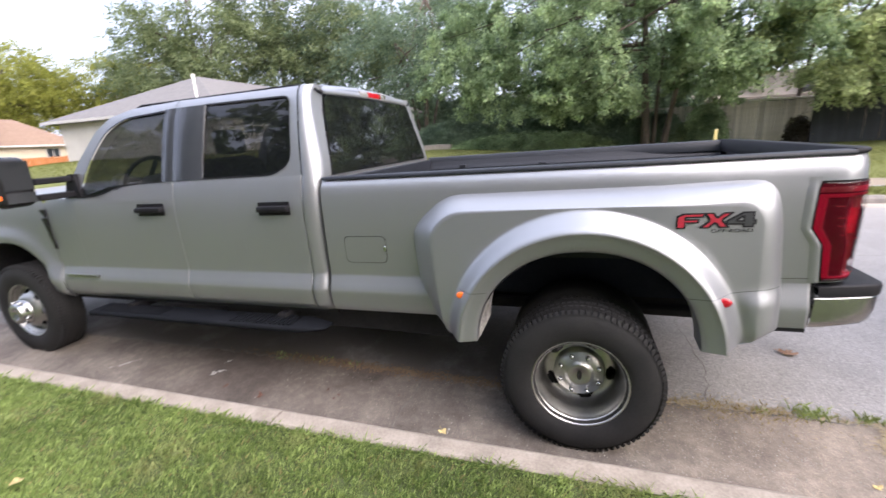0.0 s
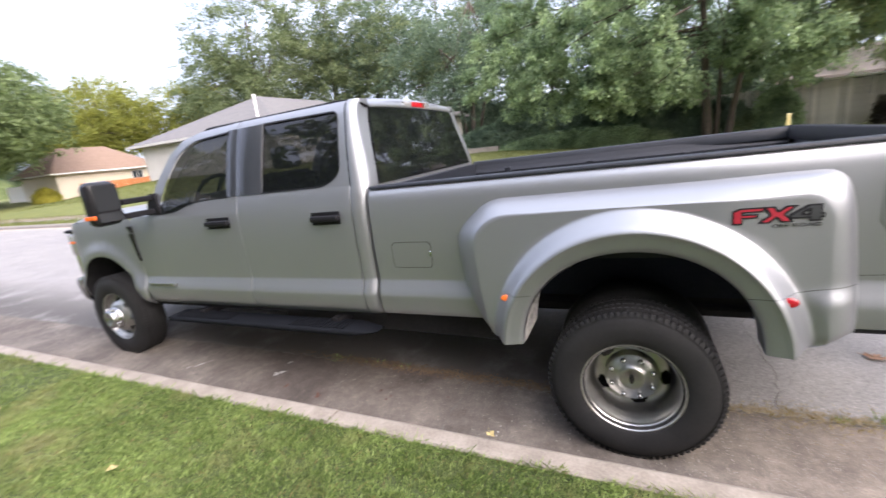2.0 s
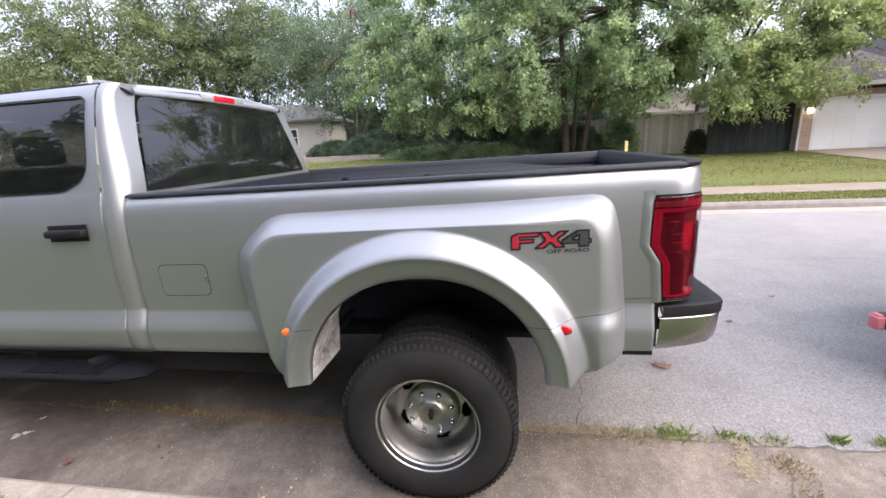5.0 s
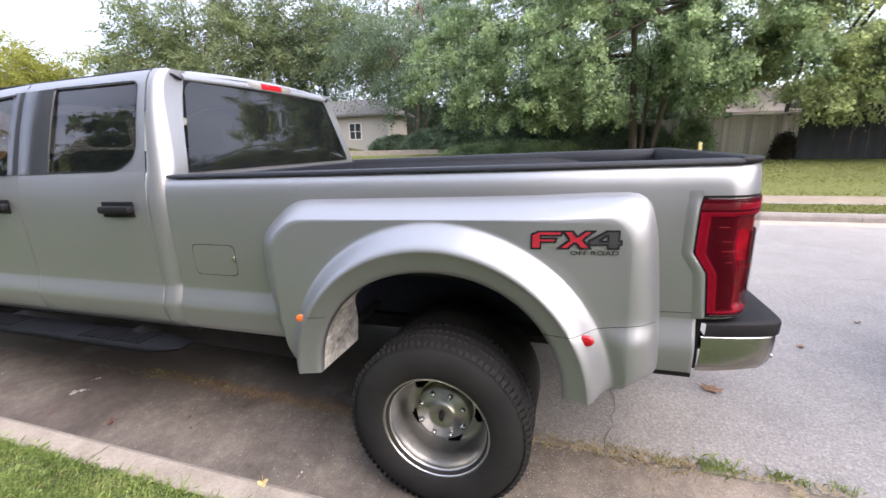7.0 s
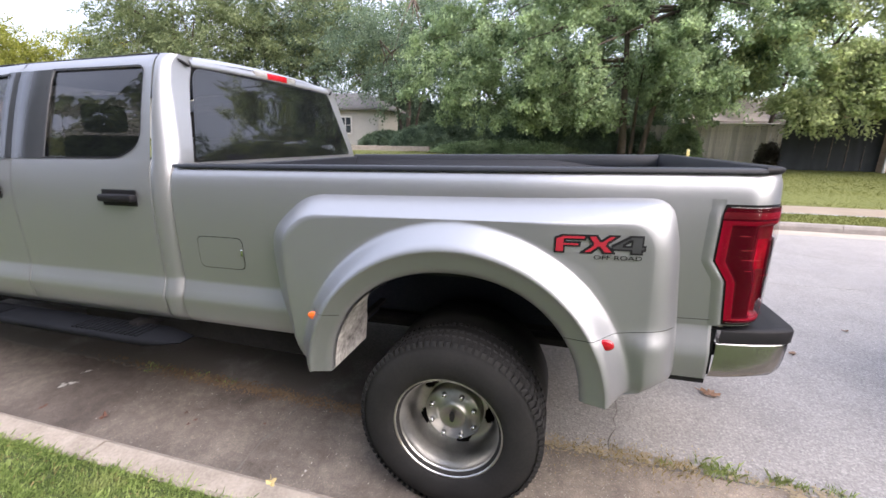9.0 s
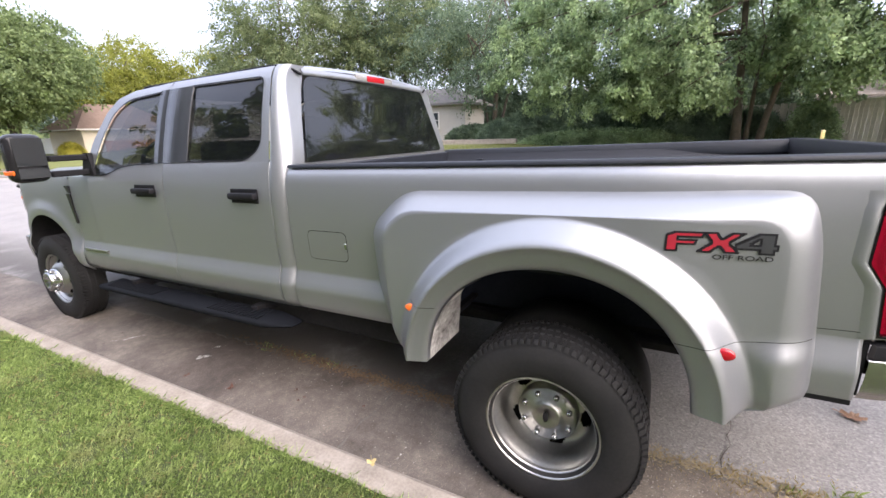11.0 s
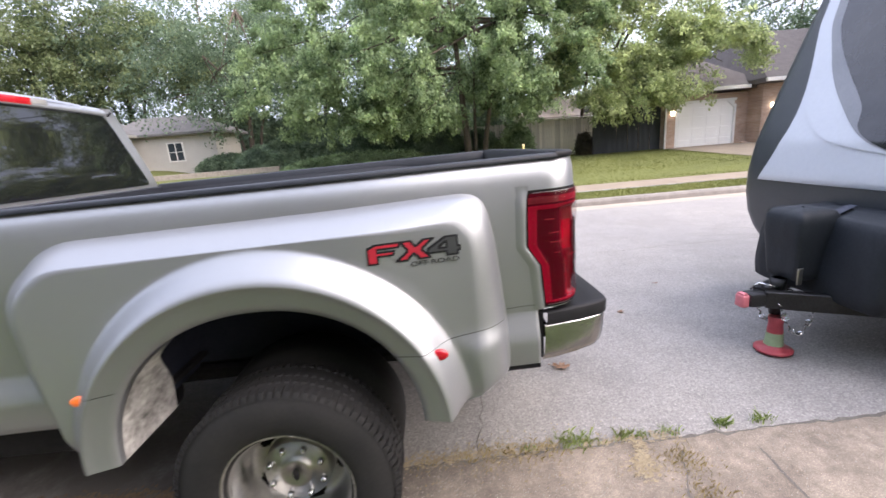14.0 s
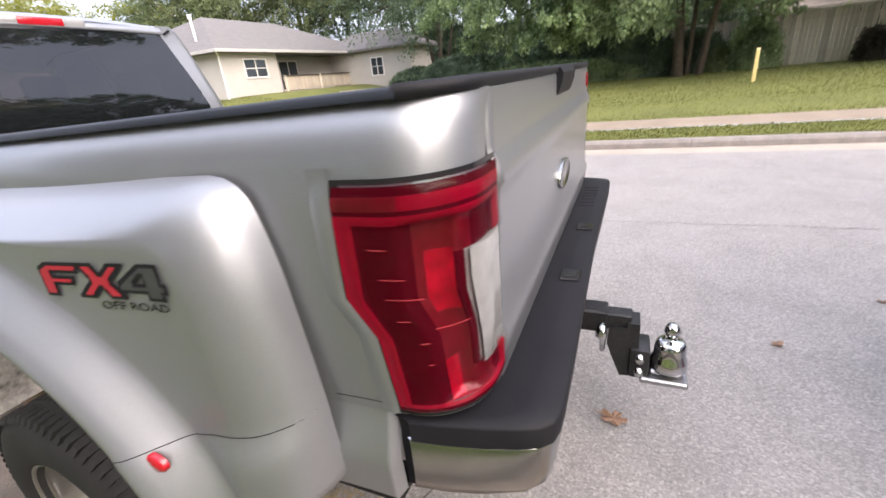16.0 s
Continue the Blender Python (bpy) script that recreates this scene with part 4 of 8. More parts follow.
def build_tail_lamp(sgn):
    m = -sgn
    zs = [0.885, 0.892, 0.91, 0.94, 0.955, 0.960, 1.0, 1.02, 1.05, 1.08, 1.11, 1.14, 1.18, 1.192, 1.197, 1.22, 1.25, 1.28, 1.30, 1.311, 1.316]
    outs = [0.003, 0.008] + [0.011] * (len(zs) - 4) + [0.008, 0.003]
    bm = bmesh.new()
    rows = []
    for z, o in zip(zs, outs):
        r = lamp_rows([z], o)[0]
        r[0] = lamp_rows([z], 0.002)[0][0]
        if 0.957 < z < 1.195:
            r[12:] = lamp_rows([z], 0.0015)[0][12:]
        rows.append([rk(p.x, m * p.y, z) for p in r])
    sheet(bm, rows)
    lamp = part("tail_lamp", bm, RED_LENS, truck, "red tail lamp with a clear reversing lens", True, 0.9)
    # the moulded inside: rim, dark panel, bright bowls
    n = 54
    hs = [0.889 + (1.312 - 0.889) * k / 56 for k in range(57)]
    deep = [[lamp_depth((k + 0.5) / n, (h0 + h1) / 2) for k in range(n)] for h0, h1 in zip(hs, hs[1:])]
    bm = bmesh.new()
    grid = []
    for j, z in enumerate(hs):
        by_out = {}
        row = []
        for k in range(n + 1):
            near = [deep[jj][kk][0] for jj in (j - 1, j) for kk in (k - 1, k) if 0 <= jj < 56 and 0 <= kk < n]
            o = round(sum(near) / len(near), 4)
            if o not in by_out:
                by_out[o] = lamp_rows([z], o, 0.0, n)[0]
            q = by_out[o][k]
            row.append(bm.verts.new(rk(q.x, m * q.y, z)))
        grid.append(row)
    for j in range(56):
        for k in range(n):
            f = bm.faces.new((grid[j][k], grid[j][k + 1], grid[j + 1][k + 1], grid[j + 1][k]))
            f.material_index = deep[j][k][1]
    part("lamp_housing", bm, [LAMP_RIM, LAMP_PANEL, LAMP_BOWL, CLEAR_LENS, LAMP_MID], lamp, "moulded red reflectors", True, 0.9)
    bm = bmesh.new()
    rows = []
    for z, o in ((0.957, 0.0025), (0.961, 0.0042), (1.02, 0.0045), (1.08, 0.0045), (1.14, 0.0045), (1.19, 0.0042), (1.194, 0.0025)):
        rows.append([rk(p.x, m * p.y, z) for p in lamp_rows([z], o, 0.0, n)[0][36:55]])
    sheet(bm, rows)
    part("reversing_lens", bm, CLEAR_LENS, lamp, "clear reversing lens", True)
    # thin pale strips in place of reflections along the ribs
    for z, k0, k1 in ((1.215, 9, 14), (1.165, 11, 18), (1.13, 12, 22), (1.09, 12, 16), (1.045, 14, 17), (1.0, 15, 17), (1.072, 21, 32), (0.915, 24, 44)):
        bm = bmesh.new()
        sheet(bm, [[rk(p.x, m * p.y, q) for p in lamp_rows([z], 0.0122, 0.0, n)[0][k0:k1 + 1]] for q in (z, z + 0.0018)])
        part("lens_rib", bm, RIB_GLINT, lamp)
    bm = bmesh.new()
    sheet(bm, [[rk(p.x, m * p.y, z) for p in lamp_rows([min(max(z, 0.885), 1.316)], 0.0025, 0.006)[0]] for z in (0.878, 0.885)])
    sheet(bm, [[rk(p.x, m * p.y, z) for p in lamp_rows([min(max(z, 0.885), 1.316)], 0.0025, 0.006)[0]] for z in (1.314, 1.323)])
    sheet(bm, [[rk(p.x, m * p.y, z) for p in lamp_rows([min(max(z, 0.885), 1.316)], 0.0025, 0.006, 54)[0][:4]] for z in (0.878, 0.90, 1.0, 1.045, 1.08, 1.12, 1.2, 1.30, 1.323)])
    part("lamp_gasket", bm, BLACK_GLOSS, lamp, "dark gasket", True)
    bm = bmesh.new()
    rows = []
    for z in [0.875 + (1.34 - 0.875) * k / 40 for k in range(41)]:
        k = 1 - smooth01((z - 1.285) / 0.045)
        xl = lamp_left(min(max(z, 0.885), 1.316))
        y = -(bed_side(min(max(z, 0.9), 1.3)) - 0.040)
        rows.append([rk(xl - q, m * (y - o), z) for q, o in ((0.050, -0.0008), (0.042, 0.0012 * k), (0.034, 0.0036 * k), (0.026, 0.0052 * k), (0.018, 0.0054 * k), (0.011, 0.0040 * k), (0.006, 0.001))])
    sheet(bm, rows)
    part("lamp_surround", bm, PAINT, lamp, "raised silver lip beside the lamp", True, 1.2)
    return lamp


for sgn in (-1, 1):
    build_tail_lamp(sgn)


def build_tailgate():
    bm = bmesh.new()
    prof = [(1.105, 1.432), (1.128, 1.430), (1.138, 1.42), (1.139, 1.33), (1.141, 1.315), (1.152, 1.295), (1.155, 1.27), (1.146, 1.255), (1.143, 1.23), (1.14, 1.05), (1.14, 0.98), (1.150, 0.96), (1.15, 0.93), (1.14, 0.91), (1.135, 0.85), (1.10, 0.84)]
    ys = [-0.795, -0.79, -0.6, -0.3, 0, 0.3, 0.6, 0.79, 0.795]
    rows = [[rk(x - (0.012 if abs(y) > 0.793 else 0), y, z) for y in ys] for x, z in prof]
    sheet(bm, rows)
    sheet(bm, [[rk(1.075, y, z) for y in (-0.795, 0.795)] for z in (0.93, 1.432)])
    gate = part("tailgate", bm, PAINT, truck, "silver tailgate, closed", True, 0.7)
    bm = bmesh.new()
    base = 0.952
    half = [(1.045, base - 0.004)] + [(x + 0.001, base - d + 0.001) for x, d in TAIL if x > 1.05] + [(1.142, 0.4)]
    plan = [(x, -y) for x, y in half] + [(x, y) for x, y in half[::-1]]
    def ring(grow, z):
        return [rk(x + (grow if x > 1.06 else 0), y * (1 + grow * 0.6), z) for x, y in plan]
    back = [rk(1.05, y * 0.90, 1.445) for x, y in plan]
    sheet(bm, [ring(-0.004, 1.424), ring(0.002, 1.430), ring(0.003, 1.440), ring(-0.005, 1.446), back, [(a, b, c - 0.09) for a, b, c in back]])
    part("top_cap", bm, BLACK_PLASTIC, gate, "black tailgate top cap", True)
    bm = bmesh.new()
    o = [(1.12, 1.44), (1.150, 1.438), (1.158, 1.425), (1.155, 1.40), (1.145, 1.37), (1.13, 1.35), (1.12, 1.35)]
    prism(bm, o, -0.13, 0.15)
    raked(bm)
    part("handle", bm, BLACK_PLASTIC, gate, "black tailgate handle", True)
    bm = bmesh.new()
    rows = []
    for r, d in ((1.0, 0.0), (1.0, 0.010), (0.86, 0.013), (0.80, 0.008), (0.01, 0.010)):
        rows.append([rk(1.140 + d, -0.0 + 0.115 * r * math.cos(w), 1.10 + 0.048 * r * math.sin(w)) for w in [2 * math.pi * k / 28 for k in range(29)]])
    sheet(bm, rows)
    part("emblem", bm, BUMPER_CHROME, gate, "plain oval chrome emblem", True)
    bm = bmesh.new()
    box(bm, 1.139, 1.146, 0.735, 0.77, 1.34, 1.40, 0.003)
    raked(bm)
    part("reflector", bm, RED_MARK, gate, "small red reflector")


build_tailgate()


def bumper_path():
    """Plan of the rear bumper from the near corner to the far one."""
    half = [(0.990, 0.960), (1.06, 0.950), (1.13, 0.936), (1.19, 0.920), (1.228, 0.905), (1.250, 0.884), (1.258, 0.855), (1.260, 0.80), (1.260, 0.70), (1.258, 0.55), (1.255, 0.35)]
    return [(x, -y) for x, y in half] + [(1.25, 0.0)] + [(x, y) for x, y in half[::-1]]


def build_bumper():
    pts = bumper_path()
    bm = bmesh.new()
    rows = []
    for z, i, c in ((0.799, 0.02, 0), (0.796, 0.002, 0), (0.788, 0.0, 0), (0.77, 0.0, 0), (0.72, 0.004, 0), (0.68, 0.012, 0.002), (0.655, 0.026, 0.006), (0.645, 0.06, 0.010)):
        rows.append([rk(x - i * (0.35 if abs(y) > 0.93 else 1), y * (1 - i * 0.3), z + c * (smooth01((x - 1.05) / 0.12) if abs(y) > 0.8 else 1.0)) for x, y in pts])
    sheet(bm, rows)
    b = part("rear_bumper", bm, BUMPER_CHROME, truck, "chrome rear step bumper with black pad", True, 0.8)
    bm = bmesh.new()
    o = 0.004
    top = [rk(x + o, y * 1.004, 0.852) for x, y in pts]
    edge = [rk(x + o + 0.004, y * 1.006, 0.846) for x, y in pts]
    low = [rk(x + o + 0.002, y * 1.004, 0.800) for x, y in pts]
    inner = [rk(min(1.05, x - 0.02), y * 0.97, 0.852) for x, y in pts]
    mid = [rk(x - 0.06, y * 0.99, 0.853) for x, y in pts]
    sheet(bm, [inner, mid, top, edge, low])
    pad = part("step_pad", bm, BLACK_PLASTIC, b, "black ribbed rubber step pad", True, 0.6)
    for k in range(7):
        bm = bmesh.new()
        box(bm, 1.155, 1.22, (0.42 + 0.05 * k) - 0.012, (0.42 + 0.05 * k) + 0.012, 0.852, 0.856, 0.002)
        raked(bm)
        part("tread_bar", bm, BLACK_PLASTIC, pad)
    for y in (0.13, -0.30):
        bm = bmesh.new()
        box(bm, 1.18, 1.24, y - 0.035, y + 0.035, 0.852, 0.860, 0.004)
        box(bm, 1.19, 1.23, y - 0.02, y + 0.02, 0.858, 0.863, 0.002)
        raked(bm)
        part("socket_cover", bm, BLACK_GLOSS, b, "black wiring socket cover")
    bm = bmesh.new()
    box(bm, 1.10, 1.19, -0.33, 0.33, 0.60, 0.70, 0.01)
    raked(bm)
    part("inner_bar", bm, UNDER, b)
    bm = bmesh.new()
    box(bm, 0.965, 0.985, -0.95, -0.93, 0.66, 0.90)
    raked(bm)
    part("gap_filler", bm, BLACK_PLASTIC, b)


build_bumper()


def build_hitch():
    h = thing("tow_hitch", (1.30, 0, 0.48), "steel tow hitch with chrome ball in the receiver", "tow hitch")
    def sub(name, f, mat, label=""):
        bm = bmesh.new()
        f(bm)
        for v in bm.verts:
            v.co -= Vector((1.30, 0, 0.48))
        return part(name, bm, mat, h, label, True, 0.5)
    sub("receiver", lambda bm: box(bm, 1.0, 1.315, -0.045, 0.045, 0.52, 0.61, 0.006), DARK_STEEL, "black square receiver tube")
    sub("shank", lambda bm: box(bm, 1.29, 1.40, -0.032, 0.032, 0.532, 0.598, 0.005), DARK_STEEL)
    def channel(bm):
        prism(bm, [(1.325, 0.545), (1.385, 0.553), (1.388, 0.575), (1.428, 0.575), (1.43, 0.45), (1.415, 0.345), (1.37, 0.34), (1.335, 0.43), (1.318, 0.48)], -0.045, 0.045)
    sub("channel", channel, DARK_STEEL, "black adjustable mount")
    sub("pin", lambda bm: tube(bm, [(1.30, -0.10, 0.555), (1.30, 0.09, 0.555)], 0.011, 12), CHROME, "chrome hitch pin")
    sub("pin_lock", lambda bm: tube(bm, [(1.30, -0.085, 0.585), (1.30, -0.10, 0.575), (1.30, -0.105, 0.55), (1.305, -0.10, 0.53), (1.305, -0.095, 0.48)], [0.012, 0.020, 0.021, 0.012, 0.009], 12), CHROME, "chrome pin lock")
    sub("bracket", lambda bm: box(bm, 1.40, 1.47, -0.062, 0.062, 0.35, 0.475, 0.010, 2), DARK_STEEL, "dark forged bracket")
    for z in (0.445, 0.385):
        sub("bolt", lambda bm, z=z: tube(bm, [(1.435, -0.082, z), (1.435, 0.08, z)], [0.015, 0.015], 8), CHROME, "bright bolt")
    def platform(bm):
        box(bm, 1.44, 1.60, -0.075, 0.060, 0.340, 0.366, 0.006)
        box(bm, 1.47, 1.585, -0.050, 0.045, 0.365, 0.39, 0.008)
    sub("ball_mount", platform, STEEL, "bright steel ball platform")
    sub("ball", lambda bm: spin(bm, [(0.001, 0.385), (0.058, 0.385), (0.063, 0.40), (0.061, 0.43), (0.054, 0.445), (0.052, 0.485), (0.049, 0.502), (0.036, 0.508), (0.018, 0.511), (0.013, 0.518), (0.014, 0.526), (0.022, 0.533), (0.0285, 0.55), (0.022, 0.568), (0.012, 0.577), (0.001, 0.579)], (1.535, -0.012, 0), "z", 28), CHROME, "chrome tow ball")
    return h


build_hitch()


# ---- wheels ----
AXLE_Z = 0.369


def tyre_profile(y_out, y_in, r=0.395, rim=0.222):
    w = y_in - y_out
    return [(rim - 0.005, y_out + 0.035), (rim + 0.012, y_out + 0.014), (rim + 0.05, y_out + 0.003), (0.31, y_out), (0.345, y_out + 0.006), (0.372, y_out + 0.018), (r - 0.008, y_out + 0.030), (r, y_out + 0.048),
            (r + 0.001, y_out + w / 2), (r, y_in - 0.048), (r - 0.008, y_in - 0.03), (0.345, y_in - 0.006), (0.30, y_in), (rim, y_in - 0.03)]


def build_tyre(name, cx, y_out, y_in, parent):
    bm = bmesh.new()
    spin(bm, tyre_profile(y_out, y_in), (cx, 0, AXLE_Z), "y", 72)
    t = part(name, bm, RUBBER, parent, "black all-terrain tyre", True, 0.6)
    return t


def build_tread(cx, y_out, y_in, parent):
    bm = bmesh.new()
    n = 84
    for k in range(n):
        a = 2 * math.pi * k / n
        for ya, yb, r0, r1, w, sh in ((y_out + 0.012, y_out + 0.062, 0.380, 0.399, 0.016, 0.0), (y_out + 0.075, y_out + 0.105, 0.39, 0.399, 0.016, 0.5), (y_out + 0.12, y_out + 0.15, 0.39, 0.399, 0.016, 0.0), (y_in - 0.062, y_in - 0.03, 0.385, 0.399, 0.016, 0.5)):
            m = Matrix.Translation((cx, 0, AXLE_Z)) @ Matrix.Rotation(a + sh * math.pi / n, 4, "Y")
            vs = [(-w / 2, ya, r0), (w / 2, ya, r0), (w / 2, ya + 0.012, r1), (-w / 2, ya + 0.012, r1), (-w / 2, yb, r0), (w / 2, yb, r0), (w / 2, yb, r1), (-w / 2, yb, r1)]
            q = [bm.verts.new(m @ Vector(v)) for v in vs]
            for f in ((0, 1, 2, 3), (3, 2, 6, 7), (0, 3, 7, 4), (1, 5, 6, 2), (4, 7, 6, 5)):
                bm.faces.new([q[i] for i in f])
    ob = part("tread", bm, RUBBER, parent)
    ob["kind"] = "stuff"


def build_rear_wheel(sgn):
    w = part("rear_wheel", *wheel_disc(0.0, sgn), truck, "polished deep-dish alloy rear wheel", True, 0.6)
    yo = -1.188 if sgn < 0 else 0.945
    t = build_tyre("tyre", 0.0, yo, yo + 0.243, w)
    if sgn < 0:
        build_tread(0.0, yo, yo + 0.243, t)
    yi = -0.875 if sgn < 0 else 0.632
    build_tyre("inner_tyre", 0.0, yi, yi + 0.243, w)
    hub(0.0, sgn, w, 1.083)


def wheel_disc(cx, sgn):
    """The dished disc with its hand holes."""
    bm = bmesh.new()
    n = 180
    prof = [(0.238, 1.160), (0.240, 1.172), (0.236, 1.176), (0.230, 1.172), (0.227, 1.160), (0.224, 1.156), (0.216, 1.154), (0.213, 1.144), (0.2125, 1.132), (0.207, 1.126), (0.205, 1.105), (0.201, 1.098), (0.199, 1.06), (0.190, 1.025), (0.180, 1.008), (0.171, 1.002), (0.162, 1.0), (0.153, 1.0), (0.144, 1.0), (0.135, 1.001), (0.126, 1.003), (0.117, 1.008), (0.108, 1.018), (0.102, 1.03), (0.098, 1.045), (0.0, 1.045)]
    rings = []
    for r, y in prof:
        rings.append([bm.verts.new((cx + r * math.cos(2 * math.pi * k / n), sgn * y, AXLE_Z + r * math.sin(2 * math.pi * k / n))) for k in range(n)])
    for (ra, _), (rb, _), a, b in zip(prof, prof[1:], rings, rings[1:]):
        for k in range(n):
            rm, ang = (ra + rb) / 2, 2 * math.pi * (k + 0.5) / n
            hole = False
            for h in range(5):
                da = (ang - (math.radians(-78) + h * 2 * math.pi / 5) + math.pi) % (2 * math.pi) - math.pi
                if (da * 0.158 / 0.044) ** 2 + ((rm - 0.158) / 0.024) ** 2 < 1:
                    hole = True
            if not hole:
                bm.faces.new((a[k], a[(k + 1) % n], b[(k + 1) % n], b[k]))
    return bm, ALLOY


def hub(cx, sgn, parent, y):
    bm = bmesh.new()
    spin(bm, [(0.130, sgn * (y - 0.07)), (0.128, sgn * (y - 0.030)), (0.121, sgn * (y - 0.019)), (0.084, sgn * (y - 0.016)), (0.080, sgn * (y - 0.013)), (0.066, sgn * (y - 0.011)), (0.062, sgn * (y - 0.002)), (0.054, sgn * y), (0.040, sgn * (y - 0.001)), (0.036, sgn * (y - 0.004)), (0.001, sgn * (y - 0.004))], (cx, 0, AXLE_Z), "y", 40)
    h = part("hub_cover", bm, ALLOY, parent, "polished hub cover", True, 0.6)
    for k in range(8):
        a = 2 * math.pi * (k + 0.5) / 8
        bm = bmesh.new()
        spin(bm, [(0.013, sgn * (y - 0.022)), (0.012, sgn * (y - 0.003)), (0.007, sgn * (y + 0.003)), (0.001, sgn * (y + 0.003))], (cx + 0.103 * math.cos(a), 0, AXLE_Z + 0.103 * math.sin(a)), "y", 8)
        part("lug_nut", bm, BUMPER_CHROME, h, "", True)
    bm = bmesh.new()
    rows = []
    for r, d in ((1.0, 0.0), (1.0, 0.004), (0.01, 0.005)):
        rows.append([(cx + 0.012 * r * math.cos(w), sgn * (y + d - 0.002), AXLE_Z + 0.026 * r * math.sin(w)) for w in [2 * math.pi * k / 20 for k in range(21)]])
    sheet(bm, rows)
    part("centre_emblem", bm, BLACK_GLOSS, h, "plain dark oval emblem")


for sgn in (-1, 1):
    build_rear_wheel(sgn)


def build_front_wheel(sgn):
    bm = bmesh.new()
    n = 120
    prof = [(0.236, 1.045), (0.238, 1.054), (0.230, 1.058), (0.222, 1.05), (0.214, 1.02), (0.205, 1.005), (0.192, 1.003), (0.18, 1.008), (0.165, 1.020), (0.15, 1.036), (0.135, 1.052), (0.122, 1.064), (0.112, 1.070), (0.104, 1.072)]
    rings = [[bm.verts.new((-4.47 + r * math.cos(2 * math.pi * k / n), sgn * y, AXLE_Z + r * math.sin(2 * math.pi * k / n))) for k in range(n)] for r, y in prof]
    for (ra, _), (rb, _), a, b in zip(prof, prof[1:], rings, rings[1:]):
        for k in range(n):
            rm, ang = (ra + rb) / 2, 2 * math.pi * (k + 0.5) / n
            hole = any((((ang - h * 2 * math.pi / 8 + math.pi) % (2 * math.pi) - math.pi) * 0.16 / 0.024) ** 2 + ((rm - 0.165) / 0.022) ** 2 < 1 for h in range(8))
            if not hole:
                bm.faces.new((a[k], a[(k + 1) % n], b[(k + 1) % n], b[k]))
    w = part("front_wheel", bm, ALLOY, truck, "polished alloy front wheel with a proud hub", True, 0.6)
    yo = -1.072 if sgn < 0 else 0.829
    t = build_tyre("tyre", -4.47, yo, yo + 0.243, w)
    if sgn < 0:
        build_tread(-4.47, yo, yo + 0.243, t)
    bm = bmesh.new()
    spin(bm, [(0.108, sgn * 1.065), (0.106, sgn * 1.09), (0.088, sgn * 1.098), (0.082, sgn * 1.135), (0.076, sgn * 1.142), (0.045, sgn * 1.142), (0.042, sgn * 1.125), (0.001, sgn * 1.125)], (-4.47, 0, AXLE_Z), "y", 40)
    h = part("hub_cover", bm, BUMPER_CHROME, w, "chrome hub with lug nuts", True, 0.6)
    for k in range(8):
        a = 2 * math.pi * (k + 0.5) / 8
        bm = bmesh.new()
        tube(bm, [(-4.47 + 0.096 * math.cos(a), sgn * 1.09, AXLE_Z + 0.096 * math.sin(a)), (-4.47 + 0.096 * math.cos(a), sgn * 1.128, AXLE_Z + 0.096 * math.sin(a))], [0.012, 0.010], 8)
        part("lug_nut", bm, BUMPER_CHROME, h, "", True)


for sgn in (-1, 1):
    build_front_wheel(sgn)


# ---- mirrors, steps, cabin ----
PANE_MIRROR = tinted_glass("mirror_pane", (0.02, 0.022, 0.024), 1.0, 0.03)


def build_mirror(sgn):
    bm = bmesh.new()
    m = Matrix.Translation((-3.57, sgn * 1.335, 1.545)) @ Matrix.Rotation(radians(-8 * sgn), 4, "Z")
    box(bm, -0.10, 0.03, -0.112, 0.112, -0.172, 0.158, 0.055, 4, m)
    raked(bm)
    b = part("mirror", bm, BLACK_GLOSS, truck, "large black tow mirror", True)
    bm = bmesh.new()
    box(bm, 0.030, 0.034, -0.088, 0.088, -0.06, 0.128, 0.0, 1, m)
    raked(bm)
    part("mirror_glass", bm, PANE_MIRROR, b, "dark mirror glass")
    bm = bmesh.new()
    box(bm, 0.030, 0.034, -0.088, 0.088, -0.142, -0.075, 0.0, 1, m)
    raked(bm)
    part("spotter_glass", bm, PANE_MIRROR, b, "lower convex mirror glass")
    bm = bmesh.new()
    box(bm, -0.09, 0.02, sgn * 0.108 - 0.006, sgn * 0.108 + 0.006, -0.115, -0.085, 0.004, 1, m)
    raked(bm)
    part("indicator", bm, AMBER, b, "amber indicator strip")
    bm = bmesh.new()
    for z in (1.42, 1.53):
        box(bm, -3.62, -3.55, min(sgn * 0.94, sgn * 1.23), max(sgn * 0.94, sgn * 1.23), z - 0.022, z + 0.022, 0.008)
    prism(bm, [(-3.68, 1.385), (-3.50, 1.385), (-3.535, 1.56), (-3.60, 1.56)], sgn * 0.97, sgn * 1.005)
    raked(bm)
    part("mirror_arm", bm, BLACK_PLASTIC, b, "black mirror arms")


for sgn in (-1, 1):
    build_mirror(sgn)


